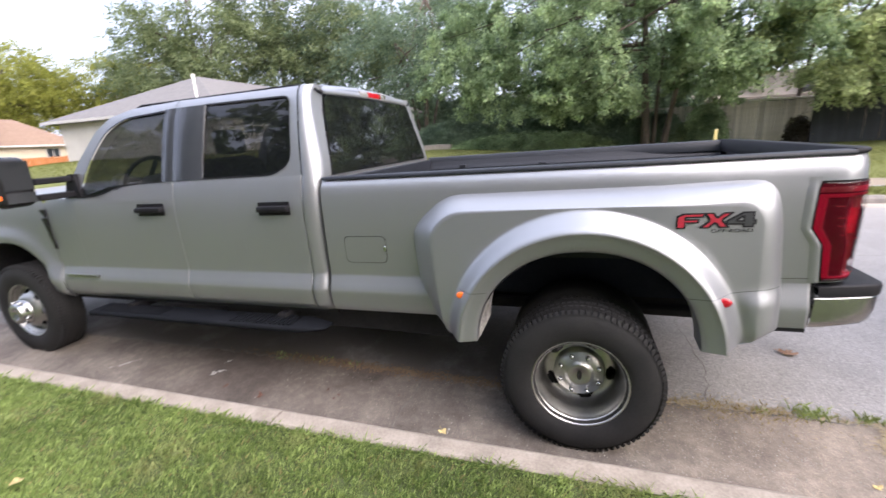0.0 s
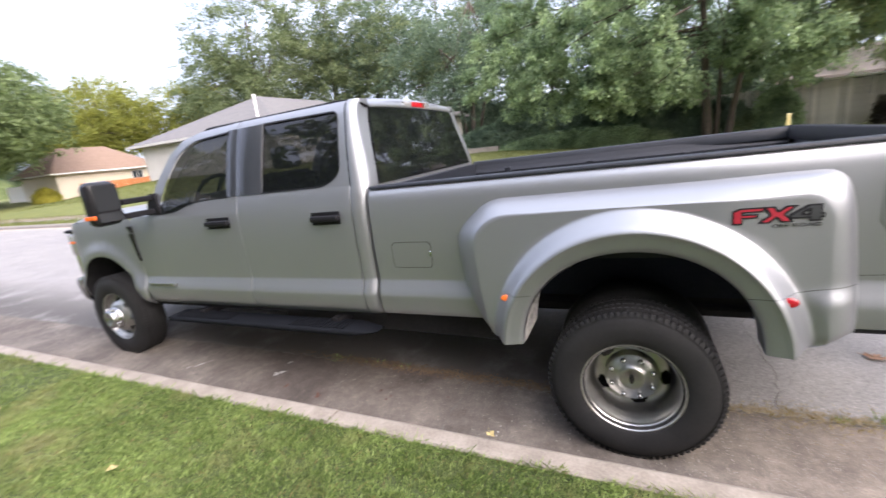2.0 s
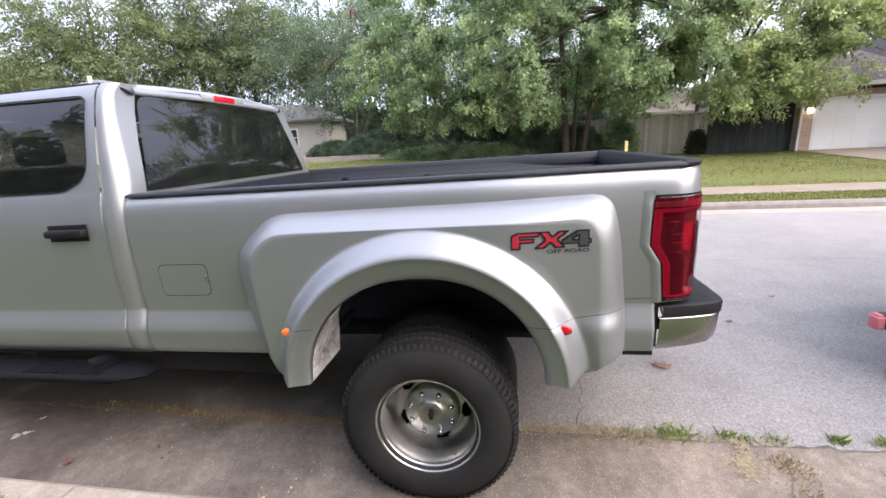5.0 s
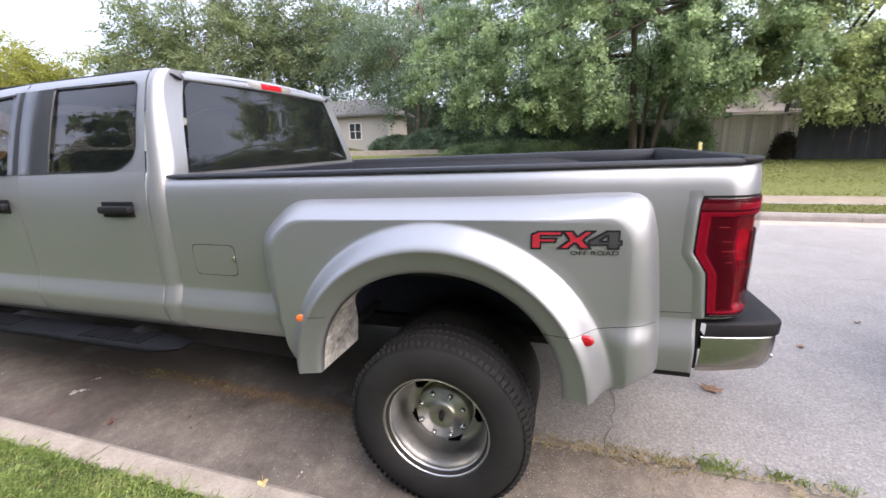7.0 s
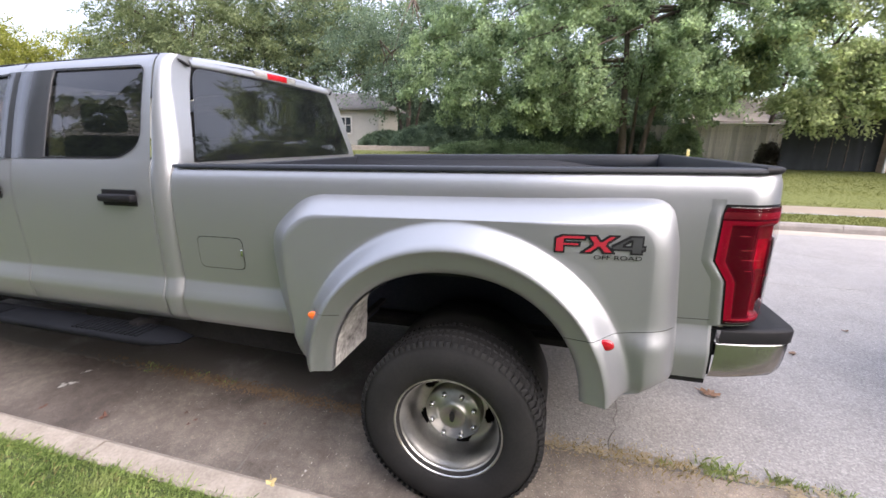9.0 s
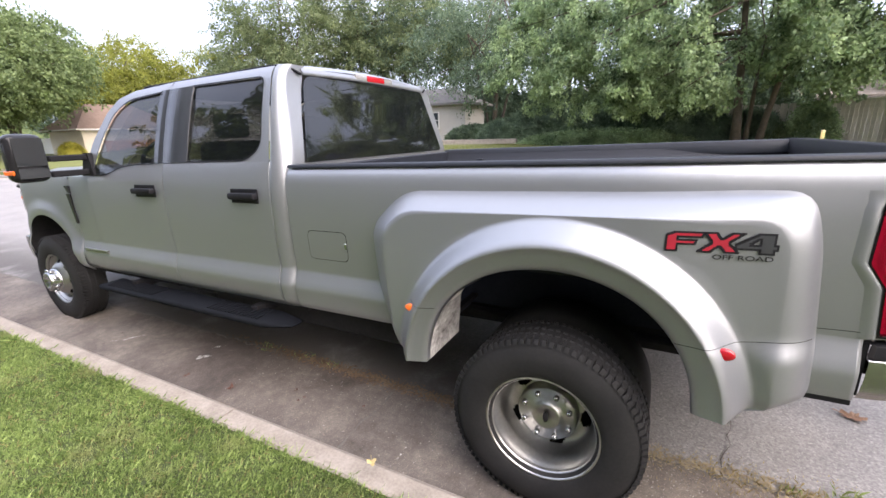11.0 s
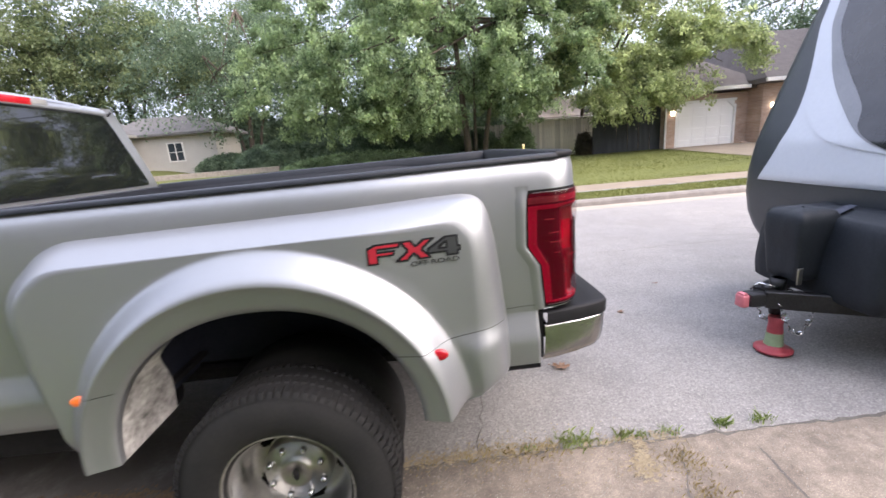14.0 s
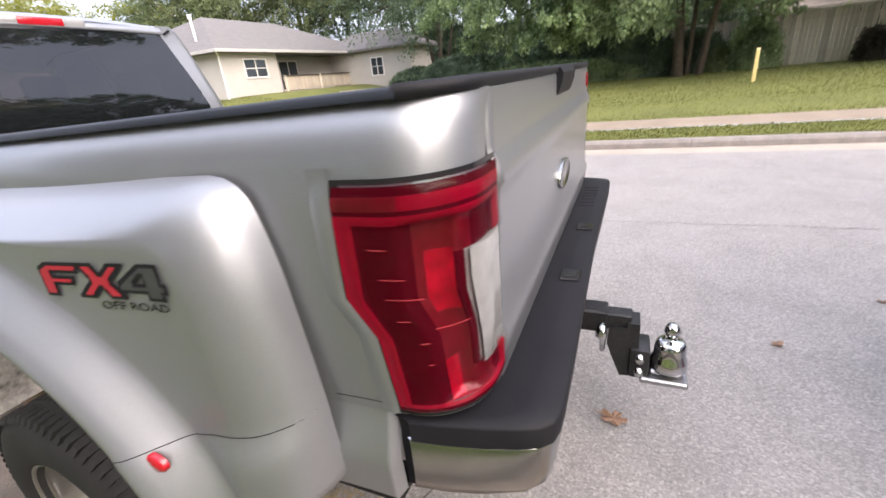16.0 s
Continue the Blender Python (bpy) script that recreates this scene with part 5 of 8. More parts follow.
def build_step(sgn):
    bm = bmesh.new()
    z = 0.53
    xs = [-3.68, -3.60, -2.6, -1.70, -1.54]
    tops = [z - 0.03, z, z, z, z - 0.035]
    yo = sgn * 1.115
    yi = sgn * 0.94
    rows = []
    for y, dz in ((yi, 0.0), (yi + (yo - yi) * 0.9, 0.0), (yo, -0.006), (yo, -0.022), (yi + (yo - yi) * 0.8, -0.030), (yi, -0.030), (yi, 0.0)):
        rows.append([rk(x, y if 0 < k < 4 else yi + (y - yi) * 0.55, (tp if dz > -0.02 else z - 0.012) + dz) for k, (x, tp) in enumerate(zip(xs, tops))])
    sheet(bm, rows)
    s = part("running_board", bm, STEP_PLASTIC, truck, "black step board below the doors", True, 0.5)
    for a, b in ((-3.5, -2.86), (-2.25, -1.73)):
        for k in range(int((b - a) / 0.036)):
            bm = bmesh.new()
            x = a + k * 0.036
            box(bm, x, x + 0.018, min(sgn * 0.96, sgn * 1.095), max(sgn * 0.96, sgn * 1.095), z, z + 0.009, 0.0)
            raked(bm)
            part("tread_bar", bm, STEP_PLASTIC, s)
    for x in (-3.3, -1.9):
        bm = bmesh.new()
        box(bm, x - 0.03, x + 0.03, min(sgn * 0.45, sgn * 1.0), max(sgn * 0.45, sgn * 1.0), z - 0.03, z + 0.03)
        raked(bm)
        part("bracket", bm, UNDER, s)


for sgn in (-1, 1):
    build_step(sgn)


def build_cabin():
    seat_mat = mottled("grey_seat_cloth", (0.05, 0.052, 0.055), (0.085, 0.087, 0.09), 6, 120, 0.9)
    for y in (-0.42, 0.42):
        bm = bmesh.new()
        box(bm, -3.15, -2.62, y - 0.25, y + 0.25, 0.86, 1.06, 0.06, 3)
        box(bm, -2.72, -2.55, y - 0.25, y + 0.25, 1.0, 1.60, 0.06, 3)
        box(bm, -2.68, -2.57, y - 0.13, y + 0.13, 1.62, 1.80, 0.04, 3)
        raked(bm)
        part("seat", bm, seat_mat, truck, "dark cloth front seat", True)
    bm = bmesh.new()
    box(bm, -2.15, -1.68, -0.80, 0.80, 0.88, 1.06, 0.06, 3)
    box(bm, -1.78, -1.60, -0.80, 0.80, 1.0, 1.56, 0.06, 3)
    for y in (-0.5, 0.5):
        box(bm, -1.74, -1.64, y - 0.13, y + 0.13, 1.57, 1.72, 0.04, 3)
    raked(bm)
    part("rear_bench", bm, seat_mat, truck, "dark cloth rear bench", True)
    bm = bmesh.new()
    box(bm, -4.02, -3.70, -0.88, 0.88, 1.02, 1.42, 0.08, 3)
    raked(bm)
    part("dashboard", bm, BLACK_PLASTIC, truck, "black dashboard", True)
    bm = bmesh.new()
    m = Matrix.Translation(rk(-3.57, -0.42, 1.475)) @ Matrix.Rotation(radians(-62), 4, "Y")
    ring = [m @ Vector((0.19 * math.cos(w), 0.19 * math.sin(w), 0)) for w in [2 * math.pi * k / 32 for k in range(33)]]
    tube(bm, ring, 0.017, 8, False)
    for w in (0.3, 2.84, 4.71):
        tube(bm, [m @ Vector((0, 0, -0.02)), m @ Vector((0.18 * math.cos(w), 0.18 * math.sin(w), 0))], 0.02, 6)
    part("steering_wheel", bm, BLACK_PLASTIC, truck, "black steering wheel", True)
    bm = bmesh.new()
    prism(bm, [(-3.36, 1.40), (-3.02, 1.40), (-3.07, 1.515), (-3.24, 1.50)], -0.70, -0.62)
    raked(bm)
    part("paper", bm, plain("white_paper", (0.75, 0.75, 0.73), 0.7), truck, "white paper lying inside the window")


build_cabin()


def letter_mesh(text, size, depth):
    """Raised lettering from the built-in font, in the x-y plane."""
    cu = bpy.data.curves.new("lettering", "FONT")
    cu.body, cu.size, cu.extrude = text, size, depth
    ob = bpy.data.objects.new("lettering", cu)
    me = bpy.data.meshes.new_from_object(ob)
    bpy.data.objects.remove(ob)
    return me


def build_badge():
    """The two-tone sticker on the flare: slanted red and charcoal shapes over small letters."""
    red = plain("red_sticker", (0.30, 0.010, 0.024), 0.45)
    grey = plain("charcoal_sticker", (0.035, 0.037, 0.04), 0.4)
    x0, z0, w, h = 0.374, 1.158, 0.292, 0.064
    shapes = [(red, [(0.0, 0.0), (0.0, 0.82), (0.08, 1.0), (0.375, 1.0), (0.345, 0.72), (0.115, 0.72), (0.115, 0.60), (0.30, 0.60), (0.285, 0.36), (0.115, 0.36), (0.115, 0.0)]),
              (red, [(0.30, 0.0), (0.44, 0.50), (0.36, 1.0), (0.48, 1.0), (0.53, 0.68), (0.62, 1.0), (0.74, 1.0), (0.60, 0.50), (0.70, 0.0), (0.57, 0.0), (0.51, 0.33), (0.43, 0.0)]),
              (grey, [(0.66, 0.22), (0.66, 0.45), (0.86, 1.0), (1.0, 1.0), (1.0, 0.46), (1.03, 0.46), (1.03, 0.22), (1.0, 0.22), (1.0, 0.0), (0.87, 0.0), (0.87, 0.22)])]
    def inside(u, v, o):
        hit = False
        for (u0, v0), (u1, v1) in zip(o, o[1:] + o[:1]):
            if (v0 > v) != (v1 > v) and u < u0 + (u1 - u0) * (v - v0) / (v1 - v0):
                hit = not hit
        return hit
    nu, nv = 150, 34
    cell = lambda i, j: (-0.02 + 1.07 * i / nu, -0.06 + 1.12 * j / nv)
    def skin(mask, out):
        """A thin film over the flare made of the cells that a mask names."""
        bm = bmesh.new()
        vs = {}
        def vert(i, j):
            if (i, j) not in vs:
                u, v = cell(i, j)
                x, z = x0 + u * w, z0 + v * h
                vs[i, j] = bm.verts.new(rk(x, -(on_flare(x, z) + out), z))
            return vs[i, j]
        for i, j in sorted(mask):
            bm.faces.new((vert(i, j), vert(i + 1, j), vert(i + 1, j + 1), vert(i, j + 1)))
        return bm
    for mat, o in shapes:
        gap = [(0.785, 0.45), (0.87, 0.45), (0.87, 0.74)]
        full = {(i, j) for i in range(nu) for j in range(nv) if inside(*cell(i + 0.5, j + 0.5), o) and not (mat is grey and inside(*cell(i + 0.5, j + 0.5), gap))}
        core = {(i, j) for i, j in full if all((i + a, j + b) in full for a in (-2, 0, 2) for b in (-2, 0, 2))}
        wide = {(i + a, j + b) for i, j in full for a in (-1, 0, 1) for b in (-1, 0, 1)}
        ob = part("sticker_shape", skin(wide, 0.0030), BLACK_PLASTIC, flares[0], "sticker shape with a dark edge")
        part("sticker_fill", skin(core, 0.0040), mat, ob, "red sticker fill" if mat is red else "charcoal sticker fill")
    me = letter_mesh("OFF ROAD", 0.021, 0.0005)
    xs = [v.co.x for v in me.vertices]
    for v in me.vertices:
        x, z = x0 + 0.135 + (v.co.x - min(xs)) * 0.158 / (max(xs) - min(xs)), z0 - 0.021 + v.co.y
        v.co = Vector(rk(x, -(on_flare(x, z) + 0.0034 + v.co.z), z))
    me.materials.append(BLACK_GLOSS)
    ob = new("small_lettering", me)
    ob.parent = flares[0]


build_badge()

# ---- kerbs ----
def kerb_line(name, v0, v1, top, street_side, x_from, x_to, label, stone=None):
    """A run of kerb stones along the street, each one a piece of its own with a narrow joint."""
    root = thing(name, (0, 0, 0), label, "kerb")
    root["kind"] = "structure"
    w = v1 - v0
    if street_side > 0:
        prof = [(v0, -0.05), (v0, top - 0.010), (v0 + 0.012, top), (v0 + w * 0.72, top + 0.002), (v0 + w * 0.88, top - 0.012), (v1 - 0.008, top - 0.04), (v1 + 0.012, -0.05)]
    else:
        prof = [(v0 - 0.02, -0.05), (v0, top - 0.05), (v0 + w * 0.15, top - 0.015), (v0 + w * 0.3, top), (v1 - 0.012, top + 0.002), (v1, top - 0.01), (v1, -0.05)]
    step = 3.05
    bm = bmesh.new()
    a = [bm.verts.new((0.004, y, z)) for y, z in prof]
    b = [bm.verts.new((step - 0.004, y, z)) for y, z in prof]
    for k in range(len(prof) - 1):
        bm.faces.new((a[k], a[k + 1], b[k + 1], b[k]))
    bm.faces.new(a[::-1])
    bm.faces.new(b)
    me = bpy.data.meshes.new("kerb_stone")
    bm.to_mesh(me)
    bm.free()
    me.materials.append(stone)
    x = x_from
    while x < x_to:
        ob = new("kerb_stone", me)
        ob.parent = root
        ob.matrix_local = Matrix.Translation((x, ROAD_TURN * x, 0)) @ Matrix.Rotation(math.atan(ROAD_TURN), 4, "Z")
        x += step
    return root


kerb_line("kerb_near", -1.51, -1.36, 0.115, 1, -59.6, 26, "pale worn concrete kerb beside the lawn", KERB)
kerb_line("kerb_far", 6.43, 6.61, 0.15, -1, -80, 50, "grey concrete kerb across the street", FAR_KERB)
MORTAR = mottled("joint_filler", (0.05, 0.045, 0.04), (0.10, 0.09, 0.08), 8, 60, 0.95)
strip("kerb_bed", -1.50, -1.37, XS, 1, MORTAR, "dark joint filler below the kerb stones", -0.03)


# ---- street: cracks, joints, leaves ----
def crack(points, width, parent_name, label, seed):
    """A tarred crack: a thin ragged ribbon just over the ground."""
    rnd = random.Random(seed)
    bm = bmesh.new()
    pts = []
    for (x0, y0), (x1, y1) in zip(points, points[1:]):
        m = max(2, int(math.hypot(x1 - x0, y1 - y0) / 0.06))
        for k in range(m):
            t = k / m
            pts.append((x0 + (x1 - x0) * t + rnd.gauss(0, 0.010), y0 + (y1 - y0) * t + rnd.gauss(0, 0.010)))
    rows = [[], []]
    for i, (x, y) in enumerate(pts):
        q = pts[min(i + 1, len(pts) - 1)]
        p = pts[max(i - 1, 0)]
        d = Vector((q[0] - p[0], q[1] - p[1])).normalized()
        w = width * rnd.uniform(0.3, 1.2)
        for r, s in zip(rows, (-1, 1)):
            ax, ay = x - d.y * s * w / 2, y + d.x * s * w / 2
            r.append((ax, ay, ground_z(ax, ay) + 0.006))
    sheet(bm, rows)
    ob = finish(parent_name, bm, TAR)
    return tagged(ob, label, "crack", "", "structure")


TAR = mottled("dark_crack_fill", (0.075, 0.068, 0.06), (0.17, 0.155, 0.135), 10, 80, 0.95)
crack([(0.72, -0.66), (0.80, -0.2), (0.75, 0.3), (0.86, 0.9), (0.82, 1.6)], 0.006, "road_crack", "thin dark crack in the asphalt", 3)
crack([(-6, 2.25), (0.5, 2.4), (3, 2.5), (9, 2.6)], 0.008, "road_crack", "long dark joint along the street", 4)
crack([(2.9, 4.4), (4.4, 3.6), (5.3, 2.7), (7.5, 2.3)], 0.010, "road_crack", "thin dark crack in the asphalt", 5)
crack([(-14, -0.86), (-8, -0.79), (-3, -0.735), (0.4, -0.70), (3, -0.67), (8, -0.61)], 0.022, "gutter_joint", "dirt-filled joint between gutter and asphalt", 6)
for k, x in enumerate((-7.2, -4.1, -1.05, 2.02, 5.1)):
    crack([(x, -1.36 + ROAD_TURN * x), (x + 0.03, -1.0), (x + 0.02, -0.72)], 0.012, "gutter_joint", "narrow joint across the gutter", 10 + k)
crack([(1.55, -1.35), (1.62, -1.15), (1.60, -0.95), (1.72, -0.70)], 0.016, "gutter_crack", "ragged crack in the gutter concrete", 20)

LEAF_BROWN = mottled("dead_leaf", (0.10, 0.055, 0.032), (0.27, 0.17, 0.11), 30, 120, 0.8, vary=0.35)
LEAF_MAROON = mottled("old_dead_leaf", (0.045, 0.020, 0.015), (0.125, 0.058, 0.038), 30, 120, 0.8, vary=0.35)
LEAF_YELLOW = mottled("yellow_leaf", (0.42, 0.32, 0.12), (0.58, 0.48, 0.22), 30, 120, 0.8, vary=0.2)


def fallen_leaf(x, y, size, seed, mat, lobes=5, lift=0.0, label="curled brown dead leaf lying on the ground"):
    rnd = random.Random(seed)
    bm = bmesh.new()
    c = bm.verts.new((0, 0, size * 0.10))
    ring = []
    m = lobes * 4
    for k in range(m):
        a = 2 * math.pi * k / m
        r = size * (0.5 + 0.5 * abs(math.cos(a * lobes / 2)) ** 1.5) * rnd.uniform(0.8, 1.1)
        ring.append(bm.verts.new((r * math.cos(a), r * 0.8 * math.sin(a), size * (0.06 + 0.45 * (r / size) ** 2 * rnd.uniform(0.1, 1.0)))))
    for k in range(m):
        bm.faces.new((c, ring[k], ring[(k + 1) % m]))
    tube(bm, [(0, 0, size * 0.1), (-size * 0.8, 0, size * 0.25), (-size * 1.3, 0.1 * size, size * 0.4)], size * 0.03, 5)
    ob = finish("leaf", bm, mat)
    z = ground_z(x, y) + lift
    ob.matrix_world = pose(x, y, z + 0.003, 0, 0, rnd.uniform(0, 360))
    return tagged(ob, label, "leaf", "fallen leaves")


fallen_leaf(1.365, 0.024, 0.066, 1, LEAF_BROWN)
fallen_leaf(-2.04, -1.158, 0.034, 2, LEAF_MAROON, 3)
fallen_leaf(-2.02, -1.42, 0.024, 3, LEAF_MAROON, 3, 0.112)
fallen_leaf(-0.62, -1.50, 0.028, 4, LEAF_YELLOW, 3, 0.112, "small yellow leaf on the kerb")
fallen_leaf(-1.28, -1.34, 0.03, 5, LEAF_BROWN, 3, 0.03)
fallen_leaf(1.28, -1.10, 0.025, 6, LEAF_YELLOW, 3, 0, "small yellow leaf in the gutter")
fallen_leaf(2.1, 0.75, 0.04, 7, LEAF_BROWN, 3)
fallen_leaf(2.7, 1.3, 0.03, 8, LEAF_BROWN, 3)
fallen_leaf(-2.50, -2.21, 0.035, 9, LEAF_YELLOW, 3, 0.02, "pale yellow leaf on the lawn")
fallen_leaf(-4.08, -2.12, 0.03, 10, LEAF_YELLOW, 3, 0.02, "pale yellow leaf on the lawn")
rl = random.Random(11)
for k in range(12):
    fallen_leaf(rl.uniform(-5, 2.5), rl.uniform(-1.33, -0.75), rl.uniform(0.009, 0.016), 30 + k, LEAF_MAROON, 3)

# crumbled leaf litter caught in the joint below the truck
bm = bmesh.new()
for k in range(2600):
    x = rl.gauss(rl.choice((-1.95, -1.6, -1.1, -0.6)), 0.32)
    y = -0.715 - 0.012 * (x + 1.5) + rl.gauss(0, 0.026)
    s, w = rl.uniform(0.003, 0.011), rl.uniform(0, 6.3)
    z = ground_z(x, y) + 0.005
    q = [bm.verts.new((x + s * e * math.cos(w + a), y + s * math.sin(w + a), z + s * rl.uniform(0, 0.5))) for a, e in ((0.0, 1.0), (1.5, 0.6), (3.1, 1.0), (4.6, 0.5))]
    bm.faces.new(q)
tagged(finish("leaf_litter", bm, mottled("brown_litter", (0.075, 0.050, 0.030), (0.24, 0.165, 0.095), 9, 60, 0.95)), "brown crumbled leaf litter along the gutter joint", "litter", "", "stuff")


bm = bmesh.new()
for k in range(1400):
    if k < 700:
        x = rl.uniform(0.28, 1.12)
        y = -0.665 + 0.03 * (x - 0.7) + rl.gauss(0, 0.014 + 0.012 * abs(math.sin(x * 9)))
    elif k < 1150:
        q = rl.random() ** 0.6
        x, y = 1.52 - 0.06 * q + rl.gauss(0, 0.012 + 0.03 * q), -0.66 - 0.22 * q + rl.gauss(0, 0.02)
    else:
        x, y = rl.uniform(1.25, 1.75), -0.665 + rl.gauss(0, 0.02)
    s, w = rl.uniform(0.003, 0.009), rl.uniform(0, 6.3)
    z = ground_z(x, y) + 0.005
    bm.faces.new([bm.verts.new((x + s * e * math.cos(w + a), y + s * math.sin(w + a), z + s * rl.uniform(0, 0.6))) for a, e in ((0.0, 1.6), (1.5, 0.5), (3.1, 1.6), (4.6, 0.4))])
tagged(finish("straw_litter", bm, mottled("pale_straw", (0.19, 0.150, 0.092), (0.37, 0.31, 0.205), 9, 60, 0.95)), "pale dry straw and crumbs along the gutter joint", "litter", "", "stuff")


def spatter(x, y, length, width, turn, seed, label):
    """A ragged dried splash on the concrete."""
    rnd = random.Random(seed)
    bm = bmesh.new()
    ca, sa = math.cos(turn), math.sin(turn)
    for k in range(16):
        u, v = rnd.gauss(0, 0.34) * length, rnd.gauss(0, 0.3) * width
        r = width * rnd.uniform(0.10, 0.42) * (1 - min(0.7, abs(u) / length))
        ring = []
        for j in range(9):
            a = 2 * math.pi * j / 9
            p, q = u + 1.9 * r * math.cos(a) * rnd.uniform(0.6, 1.2), v + r * math.sin(a) * rnd.uniform(0.6, 1.2)
            px, py = x + p * ca - q * sa, y + p * sa + q * ca
            ring.append(bm.verts.new((px, py, ground_z(px, py) + 0.0082 + 0.0002 * k)))
        bm.faces.new(ring)
    tagged(finish("pale_mark", bm, SPLASH), label, "stain", "", "structure")


SPLASH = mottled("dried_white_splash", (0.30, 0.29, 0.275), (0.52, 0.50, 0.47), 30, 150, 0.9)
spatter(-2.56, -1.00, 0.085, 0.034, 0.75, 61, "dried white splash on the gutter concrete")
spatter(-2.585, -0.87, 0.07, 0.016, 0.9, 62, "faint dried white splash on the gutter concrete")
spatter(-0.70, -1.17, 0.13, 0.010, 1.55, 63, "pale scratch across the gutter concrete")
spatter(-3.45, -1.07, 0.26, 0.022, 0.8, 64, "pale diagonal scratch on the gutter concrete")

# loose grit in the gutter
bm = bmesh.new()
for k in range(2300):
    x, y = 3.4 - 5.5 * rl.random() ** 1.4, -0.72 - 0.62 * rl.random() ** 1.6
    if k > 1100:
        x, y = rl.gauss(0.9, 0.55), rl.gauss(-0.95, 0.16)
    s = rl.uniform(0.0015, 0.0048)
    z = ground_z(x, y) + 0.004
    q = [bm.verts.new((x + s * math.cos(a), y + s * math.sin(a), z)) for a in (0.3, 2.2, 4.1)]
    t = bm.verts.new((x, y, z + s))
    for i in range(3):
        bm.faces.new((q[i], q[(i + 1) % 3], t))
tagged(finish("gravel", bm, mottled("pale_grit", (0.20, 0.18, 0.155), (0.46, 0.44, 0.40), 40, 200, 0.9)), "loose pale grit in the gutter", "grit", "", "stuff")


# ---- stop sign ----
def build_stop_sign():
    x, y = -33.7, 6.62
    z = ground_z(x, y)
    s = thing("stop_sign", (x, y, z), "red octagonal stop sign on a thin steel post", "road sign", rz=75)
    bm = bmesh.new()
    box(bm, -0.025, 0.025, -0.02, 0.02, -0.1, 2.98)
    part("post", bm, DARK_STEEL, s, "thin dark steel post")
    def octagon(r, y0, y1):
        bm = bmesh.new()
        prism(bm, [(r * math.cos(math.pi / 8 + k * math.pi / 4), 2.58 + r * math.sin(math.pi / 8 + k * math.pi / 4)) for k in range(8)], y0, y1)
        return bm
    plate = part("plate", octagon(0.41, -0.03, -0.022), plain("sign_white", (0.8, 0.8, 0.8), 0.4), s, "white octagon border")
    part("face", octagon(0.385, -0.036, -0.0305), plain("sign_red", (0.62, 0.02, 0.03), 0.4), plate, "red octagon face")
    me = letter_mesh("STOP", 0.30, 0.001)
    xs = [v.co.x for v in me.vertices]
    w = max(xs) - min(xs)
    for v in me.vertices:
        v.co = Vector(((v.co.x - min(xs) - w / 2) * 0.62 / w, -0.040 - v.co.z, 2.58 - 0.105 + v.co.y))
    me.materials.append(plate.data.materials[0])
    ob = new("lettering", me)
    ob.parent = plate


build_stop_sign()

# ---- travel trailer behind the truck ----
TR_WHITE = mottled("white_gelcoat", (0.47, 0.50, 0.55), (0.53, 0.56, 0.61), 1.5, 40, 0.28, 0, 0.0, coat=0.3)
TR_DARK = mottled("charcoal_gelcoat", (0.026, 0.031, 0.038), (0.040, 0.046, 0.054), 2, 60, 0.38, 0, 0.05, 0.001)
TR_GREY = mottled("grey_decal", (0.17, 0.18, 0.20), (0.23, 0.24, 0.26), 3, 60, 0.3)
TR_NOSE = [(0.36, 3.67), (0.4, 3.6), (0.5, 3.505), (0.62, 3.418), (0.76, 3.355), (0.92, 3.325), (1.1, 3.328), (1.34, 3.375), (1.57, 3.465), (1.8, 3.562), (2.24, 3.745), (2.6, 3.9), (2.85, 4.07), (3.0, 4.3), (3.05, 4.55)]


def nose_x(z):
    return lerp_table(z, TR_NOSE)


def nose_row(z, ys, out=0.0, bow=0.05):
    return [(nose_x(z) - out + bow * (y / 1.2) ** 2, y, z) for y in ys]


